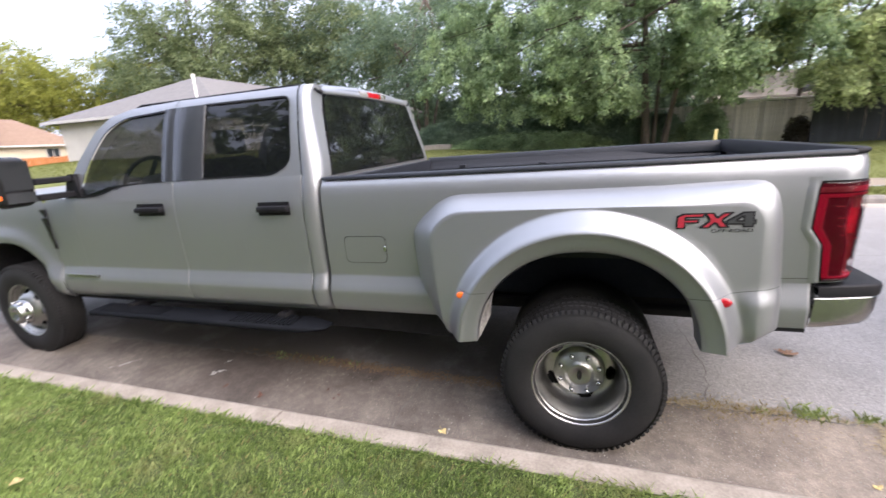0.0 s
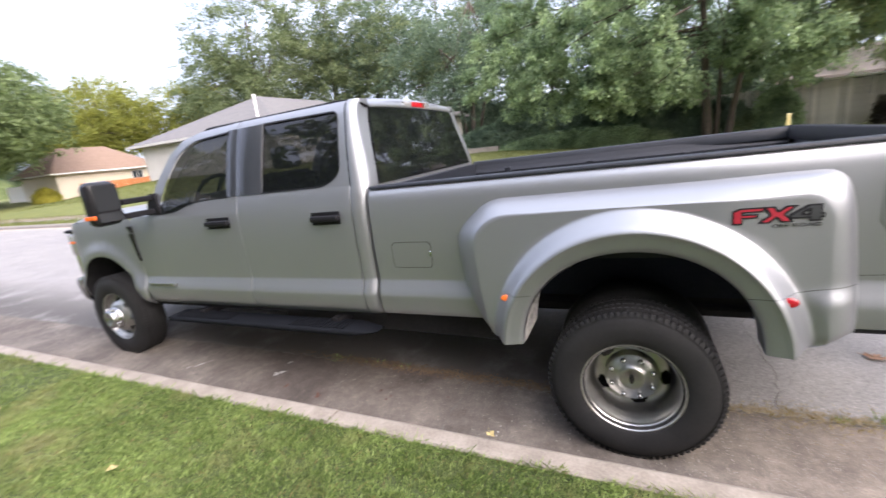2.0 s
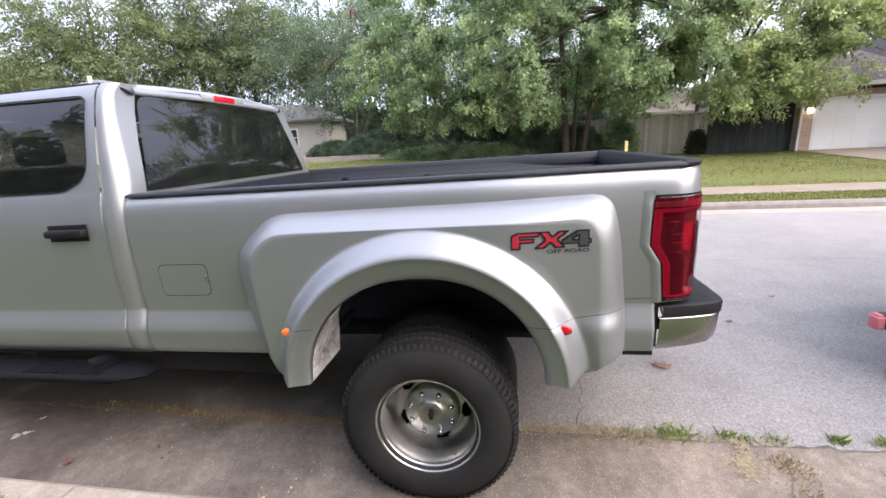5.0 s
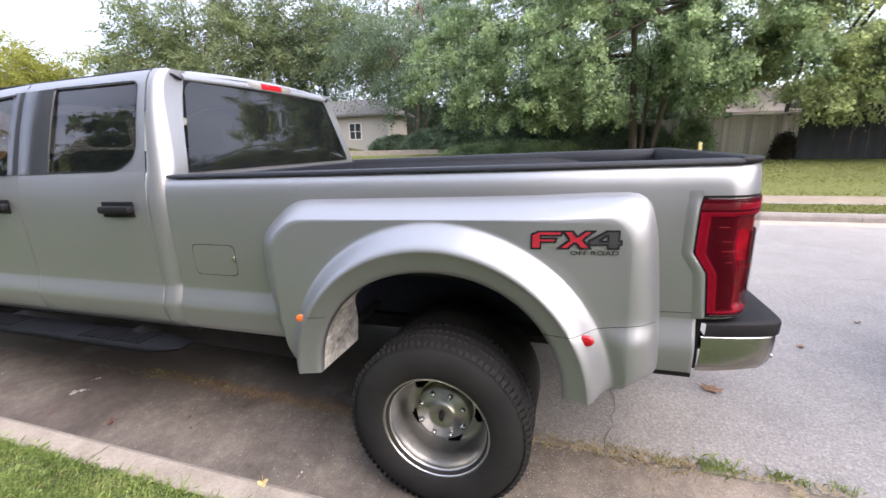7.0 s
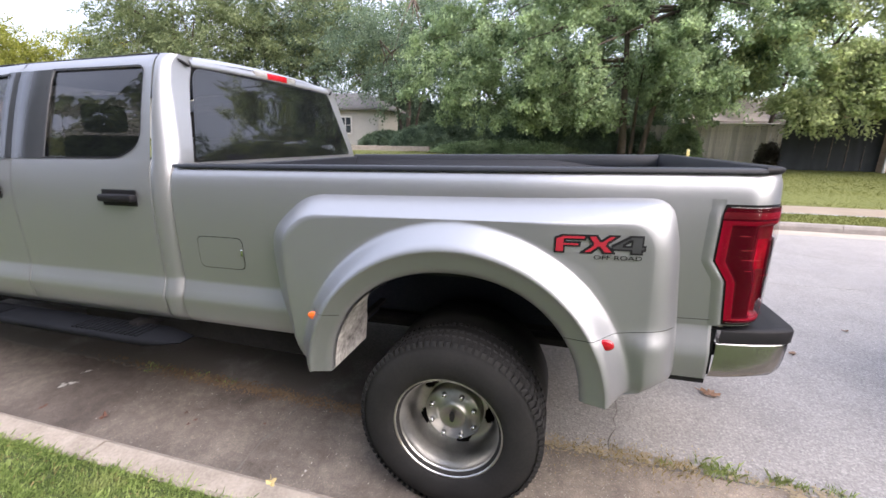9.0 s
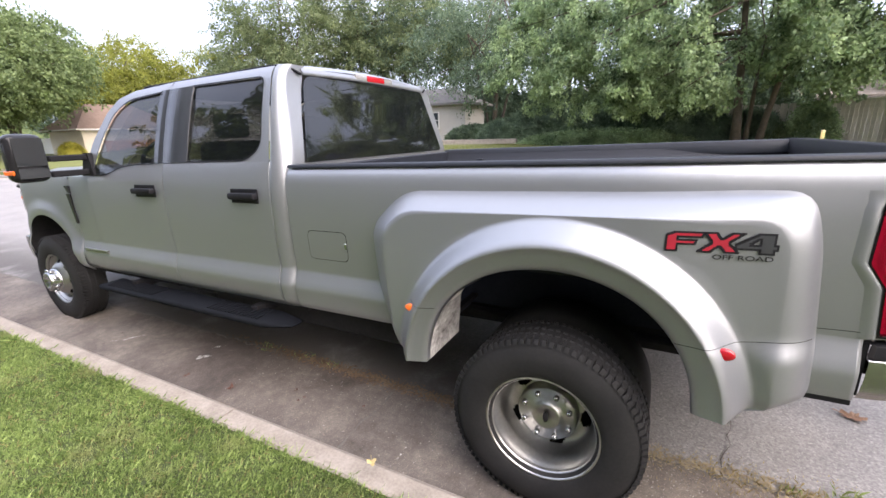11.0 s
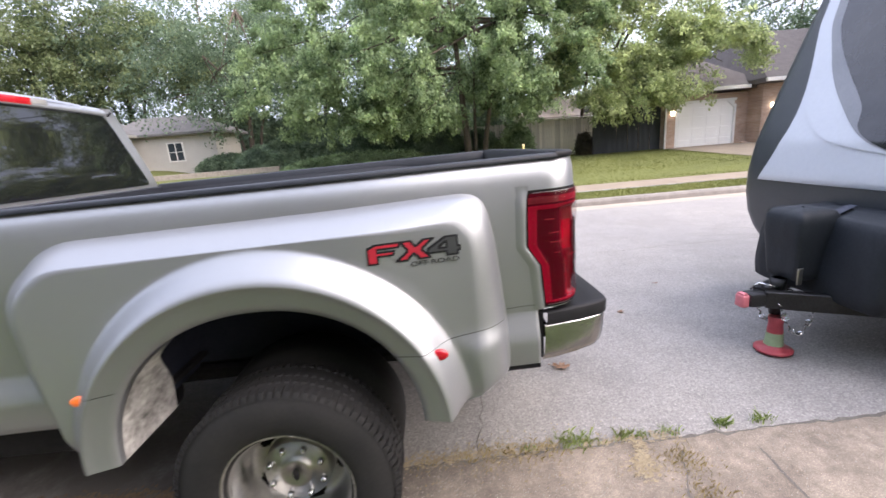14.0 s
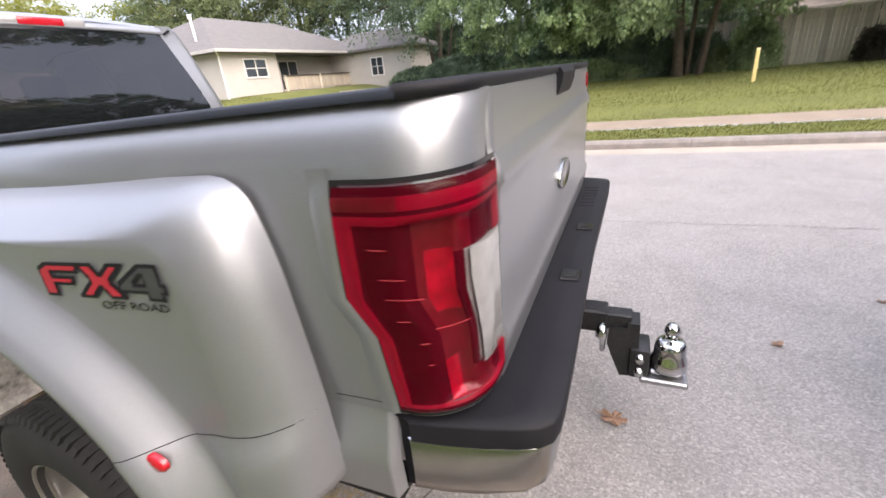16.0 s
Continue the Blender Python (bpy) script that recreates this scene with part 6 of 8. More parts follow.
def build_trailer():
    t = thing("travel_trailer", (3.4, 0, 0), "white and charcoal travel trailer parked on the street", "trailer")
    def sub(name, bm, mat, parent=None, label="", smooth=True, angle=0.6):
        for v in bm.verts:
            v.co.x -= 3.4
        return part(name, bm, mat, parent or t, label, smooth, angle)
    zs = sorted({z for z, _ in TR_NOSE} | {0.44, 0.55, 0.69, 0.84, 1.0, 1.03, 1.2, 1.45, 1.7, 2.0, 2.4})
    # front cap: charcoal below and at the edges, rounded into the sides
    bm = bmesh.new()
    rows = []
    for z in zs:
        row = nose_row(z, [-1.06, -0.7, -0.35, 0, 0.35, 0.7, 1.06])
        x0 = row[0][0]
        left = [(x0 + 0.16 * (1 - math.cos(a)), -1.06 - 0.15 * math.sin(a), z) for a in (0.4, 0.8, 1.2, math.pi / 2)][::-1]
        right = [(x0 + 0.16 * (1 - math.cos(a)), 1.06 + 0.15 * math.sin(a), z) for a in (0.4, 0.8, 1.2, math.pi / 2)]
        rows.append([(x0 + 0.30, -1.21, z)] + left + row + right + [(x0 + 0.30, 1.21, z)])
    sheet(bm, rows)
    cap = sub("front_cap", bm, TR_DARK, None, "charcoal moulded front cap")
    # white panel
    bm = bmesh.new()
    rows = []
    for z in [1.045, 1.049] + [1.05 + 0.04 * k for k in range(1, 50)]:
        o = 0.002 if z == 1.045 else 0.010
        w = lerp_table(z, [(1.04, 0.98), (1.16, 0.91), (1.28, 0.855), (1.42, 0.81), (1.56, 0.795), (1.72, 0.82), (1.88, 0.87), (2.04, 0.93), (2.2, 0.99), (2.5, 1.03), (3.05, 1.04)])
        rows.append(nose_row(z, [-w, -w + 0.01, -0.7, -0.35, 0, 0.35, 0.7, w - 0.01, w], o))
    sheet(bm, rows)
    sub("white_panel", bm, TR_WHITE, cap, "white front panel")
    def shape(name, o, out, mat, label):
        """A flat decal or moulding that follows the nose, from half an outline mirrored over the middle."""
        bm = bmesh.new()
        lo, hi = min(z for _, z in o), max(z for _, z in o)
        rows, halves = [], []
        for k in range(49):
            z = lo + (hi - lo) * k / 48
            half = 0.0
            for (y0, z0), (y1, z1) in zip(o, o[1:]):
                if min(z0, z1) - 1e-6 <= z <= max(z0, z1) + 1e-6 and abs(z1 - z0) > 1e-6:
                    half = max(half, y0 + (y1 - y0) * (z - z0) / (z1 - z0))
            halves.append(max(half, 0.004))
        for _ in range(3):
            halves = [halves[0]] + [(a + 2 * b + c) / 4 for a, b, c in zip(halves, halves[1:], halves[2:])] + [halves[-1]]
        for k, half in enumerate(halves):
            rows.append(nose_row(lo + (hi - lo) * k / 48, [half * q / 6 for q in range(-6, 7)], out))
        sheet(bm, rows)
        return sub(name, bm, mat, cap, label)
    shape("raised_moulding", [(0.0, 1.262), (0.20, 1.28), (0.38, 1.325), (0.50, 1.38), (0.60, 1.45), (0.70, 1.55), (0.765, 1.69), (0.80, 1.88), (0.90, 2.1), (0.96, 2.6)], 0.022, TR_WHITE, "raised white moulding")
    shape("grey_band", [(0.0, 1.282), (0.12, 1.317), (0.24, 1.40), (0.32, 1.469), (0.53, 1.68), (0.65, 1.83), (0.73, 1.965), (0.85, 2.162), (0.90, 2.4), (0.92, 2.6)], 0.027, TR_GREY, "grey curved decal band")
    shape("front_window", [(0.0, 1.290), (0.12, 1.335), (0.22, 1.40), (0.25, 1.45), (0.245, 1.53), (0.34, 1.64), (0.45, 1.75), (0.55, 1.86), (0.65, 1.975), (0.76, 2.14), (0.82, 2.4), (0.84, 2.55)], 0.032, mottled("trailer_window", (0.008, 0.010, 0.013), (0.035, 0.038, 0.045), 2.2, 7, 0.05, 0, 0.0, spec=0.6), "dark tinted front window")
    # body behind the cap
    bm = bmesh.new()
    box(bm, 4.0, 10.4, -1.205, 1.205, 0.55, 3.04, 0.05, 2)
    sub("body", bm, TR_WHITE, None, "white trailer body")
    bm = bmesh.new()
    box(bm, 3.66, 10.3, -1.12, 1.12, 0.40, 0.56)
    sub("underbelly", bm, TR_DARK, None, "", False)
    for s in (-1, 1):
        for x in (6.9, 7.75):
            bm = bmesh.new()
            spin(bm, [(0.05, s * 1.13), (0.18, s * 1.14), (0.19, s * 1.17), (0.30, s * 1.18), (0.335, s * 1.14), (0.335, s * 0.98), (0.1, s * 0.98)], (x, 0, 0.36), "y", 32)
            sub("wheel", bm, RUBBER, None, "black trailer wheel")
    # soft covers over the gas bottles and the jack
    TR_COVER = mottled("black_vinyl", (0.011, 0.014, 0.019), (0.021, 0.026, 0.033), 7, 60, 0.55, 0, 0.3, 0.004, spec=0.28)
    def soft_cover(levels, fold, power):
        bm = bmesh.new()
        rows = []
        for z, x0, x1, y0, y1 in levels:
            cx, cy, hx, hy = (x0 + x1) / 2, (y0 + y1) / 2, (x1 - x0) / 2, (y1 - y0) / 2
            row = []
            for k in range(65):
                w = 2 * math.pi * k / 64
                ca, sa = math.cos(w), math.sin(w)
                r = (abs(ca) ** power + abs(sa) ** power) ** (-1 / power)
                p = Vector((cx + hx * ca * r, cy + hy * sa * r, z))
                crease = noise.noise(Vector((p.x * 14, p.y * 14, p.z * 4))) + 0.5 * noise.noise(p * 26)
                sag = noise.noise(Vector((p.x * 7, p.y * 5, 3.0))) * smooth01((z - levels[-1][0] + 0.12) / 0.1)
                row.append(p + Vector((ca * crease * fold, sa * crease * fold, 1.6 * fold * sag)))
            row[-1] = row[0]
            rows.append(row)
        sheet(bm, rows)
        return bm
    bm = soft_cover([(0.43, 2.94, 3.36, -0.43, 0.38), (0.45, 2.92, 3.38, -0.45, 0.40), (0.52, 2.91, 3.38, -0.46, 0.40), (0.60, 2.91, 3.38, -0.455, 0.395), (0.68, 2.915, 3.38, -0.45, 0.39), (0.76, 2.92, 3.375, -0.445, 0.385), (0.83, 2.93, 3.37, -0.44, 0.38), (0.88, 2.94, 3.365, -0.435, 0.375),
                     (0.918, 2.95, 3.36, -0.425, 0.365), (0.930, 2.965, 3.345, -0.405, 0.345), (0.936, 3.02, 3.30, -0.33, 0.28), (0.942, 3.09, 3.24, -0.20, 0.16), (0.945, 3.165, 3.175, -0.03, 0.0)], 0.007, 26)
    gas = sub("gas_cover", bm, TR_COVER, None, "creased black vinyl gas bottle cover", True, 0.5)
    bm = bmesh.new()
    sheet(bm, [[(2.95, y - 0.10, 0.925), (2.985, y - 0.085, 0.951), (3.06, y - 0.05, 0.956), (3.16, y + 0.01, 0.957), (3.26, y + 0.07, 0.955)] for y in (-0.03, -0.01, 0.01, 0.03)])
    sub("strap", bm, mottled("navy_webbing", (0.03, 0.036, 0.055), (0.05, 0.058, 0.085), 20, 120, 0.8), gas, "dark blue webbing strap", True)
    # draw bar
    for s in (-1, 1):
        bm = bmesh.new()
        m = Matrix.Translation((2.66, s * 0.03, 0.42)) @ Matrix.Rotation(s * 0.52, 4, "Z")
        box(bm, 0, 1.35, -0.03, 0.03, -0.055, 0.055, 0.005, 1, m)
        sub("draw_bar", bm, DARK_STEEL, None, "black steel draw bar", False)
    bm = bmesh.new()
    box(bm, 2.555, 2.80, -0.055, 0.055, 0.37, 0.46, 0.02, 2)
    box(bm, 2.67, 2.73, -0.03, 0.03, 0.45, 0.50, 0.01, 1)
    coupler = sub("coupler", bm, DARK_STEEL, None, "black ball coupler")
    bm = bmesh.new()
    box(bm, 2.51, 2.565, -0.036, 0.036, 0.368, 0.452, 0.014, 3)
    box(bm, 2.518, 2.552, -0.028, 0.028, 0.445, 0.462, 0.006, 2)
    sub("coupler_lock", bm, plain("faded_red_plastic", (0.55, 0.16, 0.19), 0.5), coupler, "faded red coupler lock")
    bm = bmesh.new()
    tube(bm, [(2.62, 0.05, 0.46), (2.66, 0.03, 0.505), (2.74, -0.04, 0.49)], 0.008, 6)
    sub("latch_lever", bm, CHROME, coupler)
    # jack and its stand
    bm = bmesh.new()
    tube(bm, [(2.76, 0, 0.54), (2.76, 0, 0.30)], 0.032, 14)
    tube(bm, [(2.76, 0, 0.54), (2.76, 0, 0.46)], 0.045, 14)
    jack = sub("jack", bm, DARK_STEEL, None, "steel tongue jack")
    bm = soft_cover([(0.545, 2.775, 2.95, -0.10, 0.10), (0.55, 2.765, 2.96, -0.11, 0.11), (0.60, 2.76, 2.97, -0.115, 0.115), (0.66, 2.755, 2.975, -0.12, 0.12), (0.72, 2.75, 2.98, -0.125, 0.125), (0.78, 2.742, 2.985, -0.13, 0.13), (0.84, 2.735, 2.99, -0.135, 0.135), (0.90, 2.735, 2.995, -0.138, 0.138), (0.94, 2.74, 2.99, -0.134, 0.134),
                     (0.965, 2.755, 2.975, -0.118, 0.118), (0.98, 2.79, 2.94, -0.085, 0.085), (0.986, 2.86, 2.87, -0.01, 0.01)], 0.006, 16)
    sub("jack_cover", bm, TR_COVER, jack, "creased black fabric jack cover", True, 0.5)
    bm = bmesh.new()
    spin(bm, [(0.001, 0.05), (0.105, 0.05), (0.108, 0.064), (0.09, 0.072), (0.056, 0.08), (0.048, 0.12), (0.040, 0.24), (0.044, 0.285), (0.036, 0.285), (0.001, 0.28)], (2.76, -0.02, 0), "z", 28)
    stand = sub("jack_stand", bm, plain("red_plastic", (0.36, 0.05, 0.065), 0.45), jack, "red plastic jack stand")
    bm = bmesh.new()
    spin(bm, [(0.0550, 0.093), (0.0490, 0.125), (0.0465, 0.178)], (2.76, -0.02, 0), "z", 28)
    sub("band", bm, plain("green_label", (0.27, 0.36, 0.21), 0.5), stand, "green printed band")
    for s, y in ((0, -0.10), (1, 0.10)):
        pts = [(2.70 + 0.24 * q, y * (1 + 0.2 * math.sin(q * math.pi)), 0.40 - 0.20 * math.sin(q * math.pi)) for q in [k / 19 for k in range(20)]]
        chain = None
        for k, p in enumerate(pts):
            bm = bmesh.new()
            m = Matrix.Translation(p) @ Matrix.Rotation(k * math.pi / 2, 4, "X") @ Matrix.Rotation(0.6, 4, "Y")
            tube(bm, [m @ Vector((0.016 * math.cos(a), 0.009 * math.sin(a), 0)) for a in [2 * math.pi * j / 10 for j in range(11)]], 0.0035, 5, False)
            if chain is None:
                chain = sub("safety_chain", bm, CHROME, None, "bright steel safety chain")
            else:
                for v in bm.verts:
                    v.co.x -= 3.4
                part("chain_link", bm, CHROME, chain)
    bm = bmesh.new()
    box(bm, 2.765, 2.80, -0.128, -0.118, 0.53, 0.635, 0.004)
    sub("bracket", bm, STEEL, None, "grey steel bracket")
    bm = bmesh.new()
    box(bm, 3.30, 3.40, -0.55, -0.25, 0.34, 0.42, 0.01)
    sub("step_block", bm, mottled("weathered_wood", (0.30, 0.25, 0.18), (0.45, 0.38, 0.28), 8, 60, 0.9), None, "pale wooden block")
    bm = bmesh.new()
    box(bm, 10.0, 10.2, -0.9, -0.7, 0.0, 0.40)
    box(bm, 10.0, 10.2, 0.7, 0.9, 0.0, 0.40)
    sub("rear_leg", bm, DARK_STEEL, None, "", False)


build_trailer()

# ---- houses and fences across the street ----
SIDING = mottled("grey_beige_siding", (0.44, 0.42, 0.39), (0.52, 0.50, 0.465), 1.0, 20, 0.85, 0, 0.1)
CREAM = mottled("cream_siding", (0.60, 0.54, 0.42), (0.68, 0.62, 0.50), 1.0, 20, 0.85, 0, 0.1)
SHINGLE = mottled("grey_shingles", (0.11, 0.105, 0.105), (0.17, 0.165, 0.16), 3, 30, 0.95, 0, 0.4, 0.01, vary=0.12)
SHINGLE_TAN = mottled("tan_shingles", (0.20, 0.135, 0.10), (0.29, 0.205, 0.155), 3, 30, 0.95, 0, 0.4, 0.01)
SHINGLE_WORN = mottled("worn_brown_shingles", (0.165, 0.14, 0.122), (0.25, 0.215, 0.19), 3, 30, 0.95, 0, 0.4, 0.01)
SHINGLE_DARK = mottled("dark_shingles", (0.068, 0.06, 0.06), (0.125, 0.112, 0.108), 3, 30, 0.95, 0, 0.4, 0.01)
TRIM = mottled("white_trim", (0.66, 0.65, 0.62), (0.74, 0.73, 0.70), 3, 60, 0.6)
DOOR_WHITE = mottled("white_garage_door", (0.72, 0.71, 0.68), (0.78, 0.77, 0.74), 1, 40, 0.55)
PANE = tinted_glass("house_pane", (0.04, 0.05, 0.06), 1.0, 0.06)
OLD_WOOD = mottled("weathered_fence_wood", (0.43, 0.395, 0.335), (0.70, 0.65, 0.575), 4, 45, 0.9, 0, 0.4, 0.006, vary=0.22)
RUST_WOOD = mottled("stained_orange_wood", (0.33, 0.12, 0.04), (0.46, 0.19, 0.07), 3, 40, 0.85, vary=0.15)


def brick_wall():
    m, t, p = nodes_of("tan_brick")
    c = t.nodes.new("ShaderNodeTexCoord")
    mp = t.nodes.new("ShaderNodeMapping")
    mp.inputs["Rotation"].default_value = (radians(90), 0, 0)
    b = t.nodes.new("ShaderNodeTexBrick")
    b.inputs["Scale"].default_value = 1.0
    b.inputs["Brick Width"].default_value, b.inputs["Row Height"].default_value, b.inputs["Mortar Size"].default_value = 0.21, 0.075, 0.008
    b.inputs["Color1"].default_value, b.inputs["Color2"].default_value, b.inputs["Mortar"].default_value = (0.36, 0.245, 0.18, 1), (0.45, 0.325, 0.25, 1), (0.46, 0.42, 0.37, 1)
    t.links.new(c.outputs["Object"], mp.inputs[0])
    t.links.new(mp.outputs[0], b.inputs["Vector"])
    n = noise_node(t, 2.0)
    t.links.new(mix_node(t, b.outputs[0], ramp_node(t, n.outputs[0], [(0.3, (0.75, 0.72, 0.7)), (0.7, (1.1, 1.05, 1.0))]), 1.0, "MULTIPLY"), p.inputs["Base Color"])
    p.inputs["Roughness"].default_value = 0.9
    return m


BRICK = brick_wall()


def hip_roof(bm, x0, x1, y0, y1, eave, ridge_a, ridge_b, thick=0.16):
    """Four slopes from an eave rectangle up to a ridge."""
    e = [(x0, y0, eave), (x1, y0, eave), (x1, y1, eave), (x0, y1, eave)]
    v = [bm.verts.new(p) for p in e] + [bm.verts.new((a, b, c - thick)) for a, b, c in e]
    ra, rb = bm.verts.new(ridge_a), bm.verts.new(ridge_b)
    long_y = abs(ridge_b[1] - ridge_a[1]) >= abs(ridge_b[0] - ridge_a[0])
    if long_y:
        bm.faces.new((v[0], v[1], ra)), bm.faces.new((v[1], v[2], rb, ra)), bm.faces.new((v[2], v[3], rb)), bm.faces.new((v[3], v[0], ra, rb))
    else:
        bm.faces.new((v[0], v[1], rb, ra)), bm.faces.new((v[1], v[2], rb)), bm.faces.new((v[2], v[3], ra, rb)), bm.faces.new((v[3], v[0], ra))
    for k in range(4):
        bm.faces.new((v[k], v[(k + 1) % 4], v[4 + (k + 1) % 4], v[4 + k]))
    bm.faces.new(v[4:][::-1])


def window_unit(parent, axis, a0, a1, z0, z1, at, out, cols=2, rows=2):
    """A framed window; axis: the direction in which it is wide."""
    def bx(bm, u0, u1, d0, d1, w0, w1):
        d0, d1 = sorted((at + out * d0, at + out * d1))
        box(bm, *((u0, u1, d0, d1, w0, w1) if axis == "x" else (d0, d1, u0, u1, w0, w1)))
    f = 0.08
    bm = bmesh.new()
    bx(bm, a0 - f, a1 + f, 0.002, 0.03, z0 - f, z1 + f)
    win = part("window", bm, TRIM, parent, "white framed window")
    bars = [(a0 - f, a1 + f, z1, z1 + f, 0.07), (a0 - f, a1 + f, z0 - f, z0, 0.08), (a0 - f, a0, z0, z1, 0.07), (a1, a1 + f, z0, z1, 0.07)]
    bars += [(a0 + (a1 - a0) * k / cols - 0.03, a0 + (a1 - a0) * k / cols + 0.03, z0, z1, 0.06) for k in range(1, cols)]
    bars += [(a0, a1, z0 + (z1 - z0) * k / rows - 0.02, z0 + (z1 - z0) * k / rows + 0.02, 0.055) for k in range(1, rows)]
    for u0, u1, w0, w1, d in bars:
        bm = bmesh.new()
        bx(bm, u0, u1, 0.03, d, w0, w1)
        part("frame_bar", bm, TRIM, win)
    for i in range(cols):
        bm = bmesh.new()
        u0, u1 = a0 + (a1 - a0) * i / cols, a0 + (a1 - a0) * (i + 1) / cols
        bx(bm, u0 + 0.01, u1 - 0.01, 0.031, 0.036, z0, z1)
        part("pane", bm, PANE, win)
    return win


GUTTER_GREY = mottled("grey_gutter_paint", (0.36, 0.35, 0.335), (0.45, 0.44, 0.42), 3, 60, 0.6)
DARK_WOOD = mottled("dark_deck_wood", (0.05, 0.042, 0.036), (0.10, 0.085, 0.07), 4, 45, 0.9, 0, 0.3, 0.005)
DECK_BOARD = mottled("pale_deck_boards", (0.36, 0.31, 0.25), (0.47, 0.41, 0.33), 2, 40, 0.9, 0, 0.3, 0.005, vary=0.08)


def build_grey_house():
    h = thing("house", (-27, 24, 1.3), "grey sided bungalow with a hipped shingle roof", "house")
    off = Vector((-27, 24, 1.3))
    def sub(name, bm, mat, parent=None, label=""):
        for v in bm.verts:
            v.co -= off
        return part(name, bm, mat, parent or h, label)
    bm = bmesh.new()
    box(bm, -33.7, -19.95, 17.25, 21.66, 1.0, 3.95)
    box(bm, -33.7, -21.6, 21.66, 33.5, 1.0, 3.95)
    wall = sub("wall", bm, SIDING, None, "pale grey painted walls")
    # boards on the two walls that face the street
    for k in range(14):
        z = 1.35 + 0.19 * k
        for o in (lambda bm, z=z: box(bm, -33.7, -19.92, 17.225, 17.25, z, z + 0.165), lambda bm, z=z: box(bm, -19.95, -19.925, 17.25, 21.66, z, z + 0.165), lambda bm, z=z: box(bm, -21.6, -21.575, 21.66, 33.5, z, z + 0.165)):
            bm = bmesh.new()
            o(bm)
            sub("siding_board", bm, SIDING, wall)
    bm = bmesh.new()
    hip_roof(bm, -34.4, -19.35, 16.6, 34.0, 4.02, (-26.0, 22.0, 6.75), (-26.0, 29.0, 6.75))
    roof = sub("roof", bm, SHINGLE, None, "grey hipped shingle roof")
    bm = bmesh.new()
    box(bm, -34.45, -19.25, 16.53, 16.62, 3.86, 4.02)
    box(bm, -19.36, -19.25, 16.6, 34.0, 3.86, 4.02)
    sub("gutter", bm, GUTTER_GREY, roof, "pale grey gutter")
    bm = bmesh.new()
    tube(bm, [(-19.3, 16.6, 3.9), (-19.85, 17.15, 3.7), (-19.88, 17.18, 1.5), (-19.7, 17.0, 1.4)], 0.05, 8)
    sub("downpipe", bm, TRIM, wall, "white downpipe")
    bm = bmesh.new()
    tube(bm, [(-22.2, 18.0, 4.6), (-22.2, 18.0, 6.0)], 0.07, 10)
    tube(bm, [(-22.2, 18.0, 5.85), (-22.2, 18.0, 6.1)], 0.11, 10)
    sub("vent_pipe", bm, TRIM, roof, "pale vent pipe")
    thing_window(h, "y", 18.9, 20.6, 2.55, 3.5, -19.93, off)
    thing_window(h, "y", 31.0, 31.9, 2.3, 3.2, -21.58, off, 1)
    thing_window(h, "y", 23.5, 25.3, 1.7, 3.5, -21.58, off, 2, 1)
    # rear wing beyond the deck
    bm = bmesh.new()
    box(bm, -21.58, -14.2, 29.4, 33.5, 0.6, 3.95)
    wing = sub("wing_wall", bm, SIDING, None, "pale grey walls of the rear wing")
    for k in range(14):
        bm = bmesh.new()
        box(bm, -21.5, -14.18, 29.375, 29.4, 1.35 + 0.19 * k, 1.515 + 0.19 * k)
        sub("siding_board", bm, SIDING, wing)
    thing_window(h, "x", -17.6, -16.6, 2.1, 3.3, 29.37, off, 2, 2)
    bm = bmesh.new()
    hip_roof(bm, -21.7, -13.6, 28.8, 34.1, 4.02, (-20.5, 31.5, 5.4), (-16.2, 31.5, 5.4))
    sub("wing_roof", bm, SHINGLE, None, "grey shingle roof of the rear wing")
    # raised deck with its rail
    bm = bmesh.new()
    box(bm, -21.55, -19.6, 21.7, 29.2, 1.42, 1.55)
    deck = sub("deck", bm, OLD_WOOD, None, "weathered wooden deck")
    bm = bmesh.new()
    box(bm, -19.74, -19.60, 21.7, 29.2, 2.45, 2.53)
    sub("rail", bm, DARK_WOOD, deck, "dark weathered deck rail")
    for k in range(37):
        bm = bmesh.new()
        y = 21.72 + k * 0.202
        box(bm, -19.69, -19.66, y, y + 0.19, 1.62, 2.45)
        sub("rail_board", bm, DECK_BOARD, deck)
    for y in (21.8, 25.4, 29.1):
        bm = bmesh.new()
        box(bm, -19.75, -19.6, y - 0.06, y + 0.06, 0.7, 2.55)
        sub("post", bm, OLD_WOOD, deck)


def thing_window(h, axis, a0, a1, z0, z1, at, off, cols=2, rows=2):
    w = window_unit(h, axis, a0, a1, z0, z1, at, 1 if axis == "y" else -1, cols, rows)
    for o in (w, *w.children):
        for v in o.data.vertices:
            v.co -= off
    return w


build_grey_house()


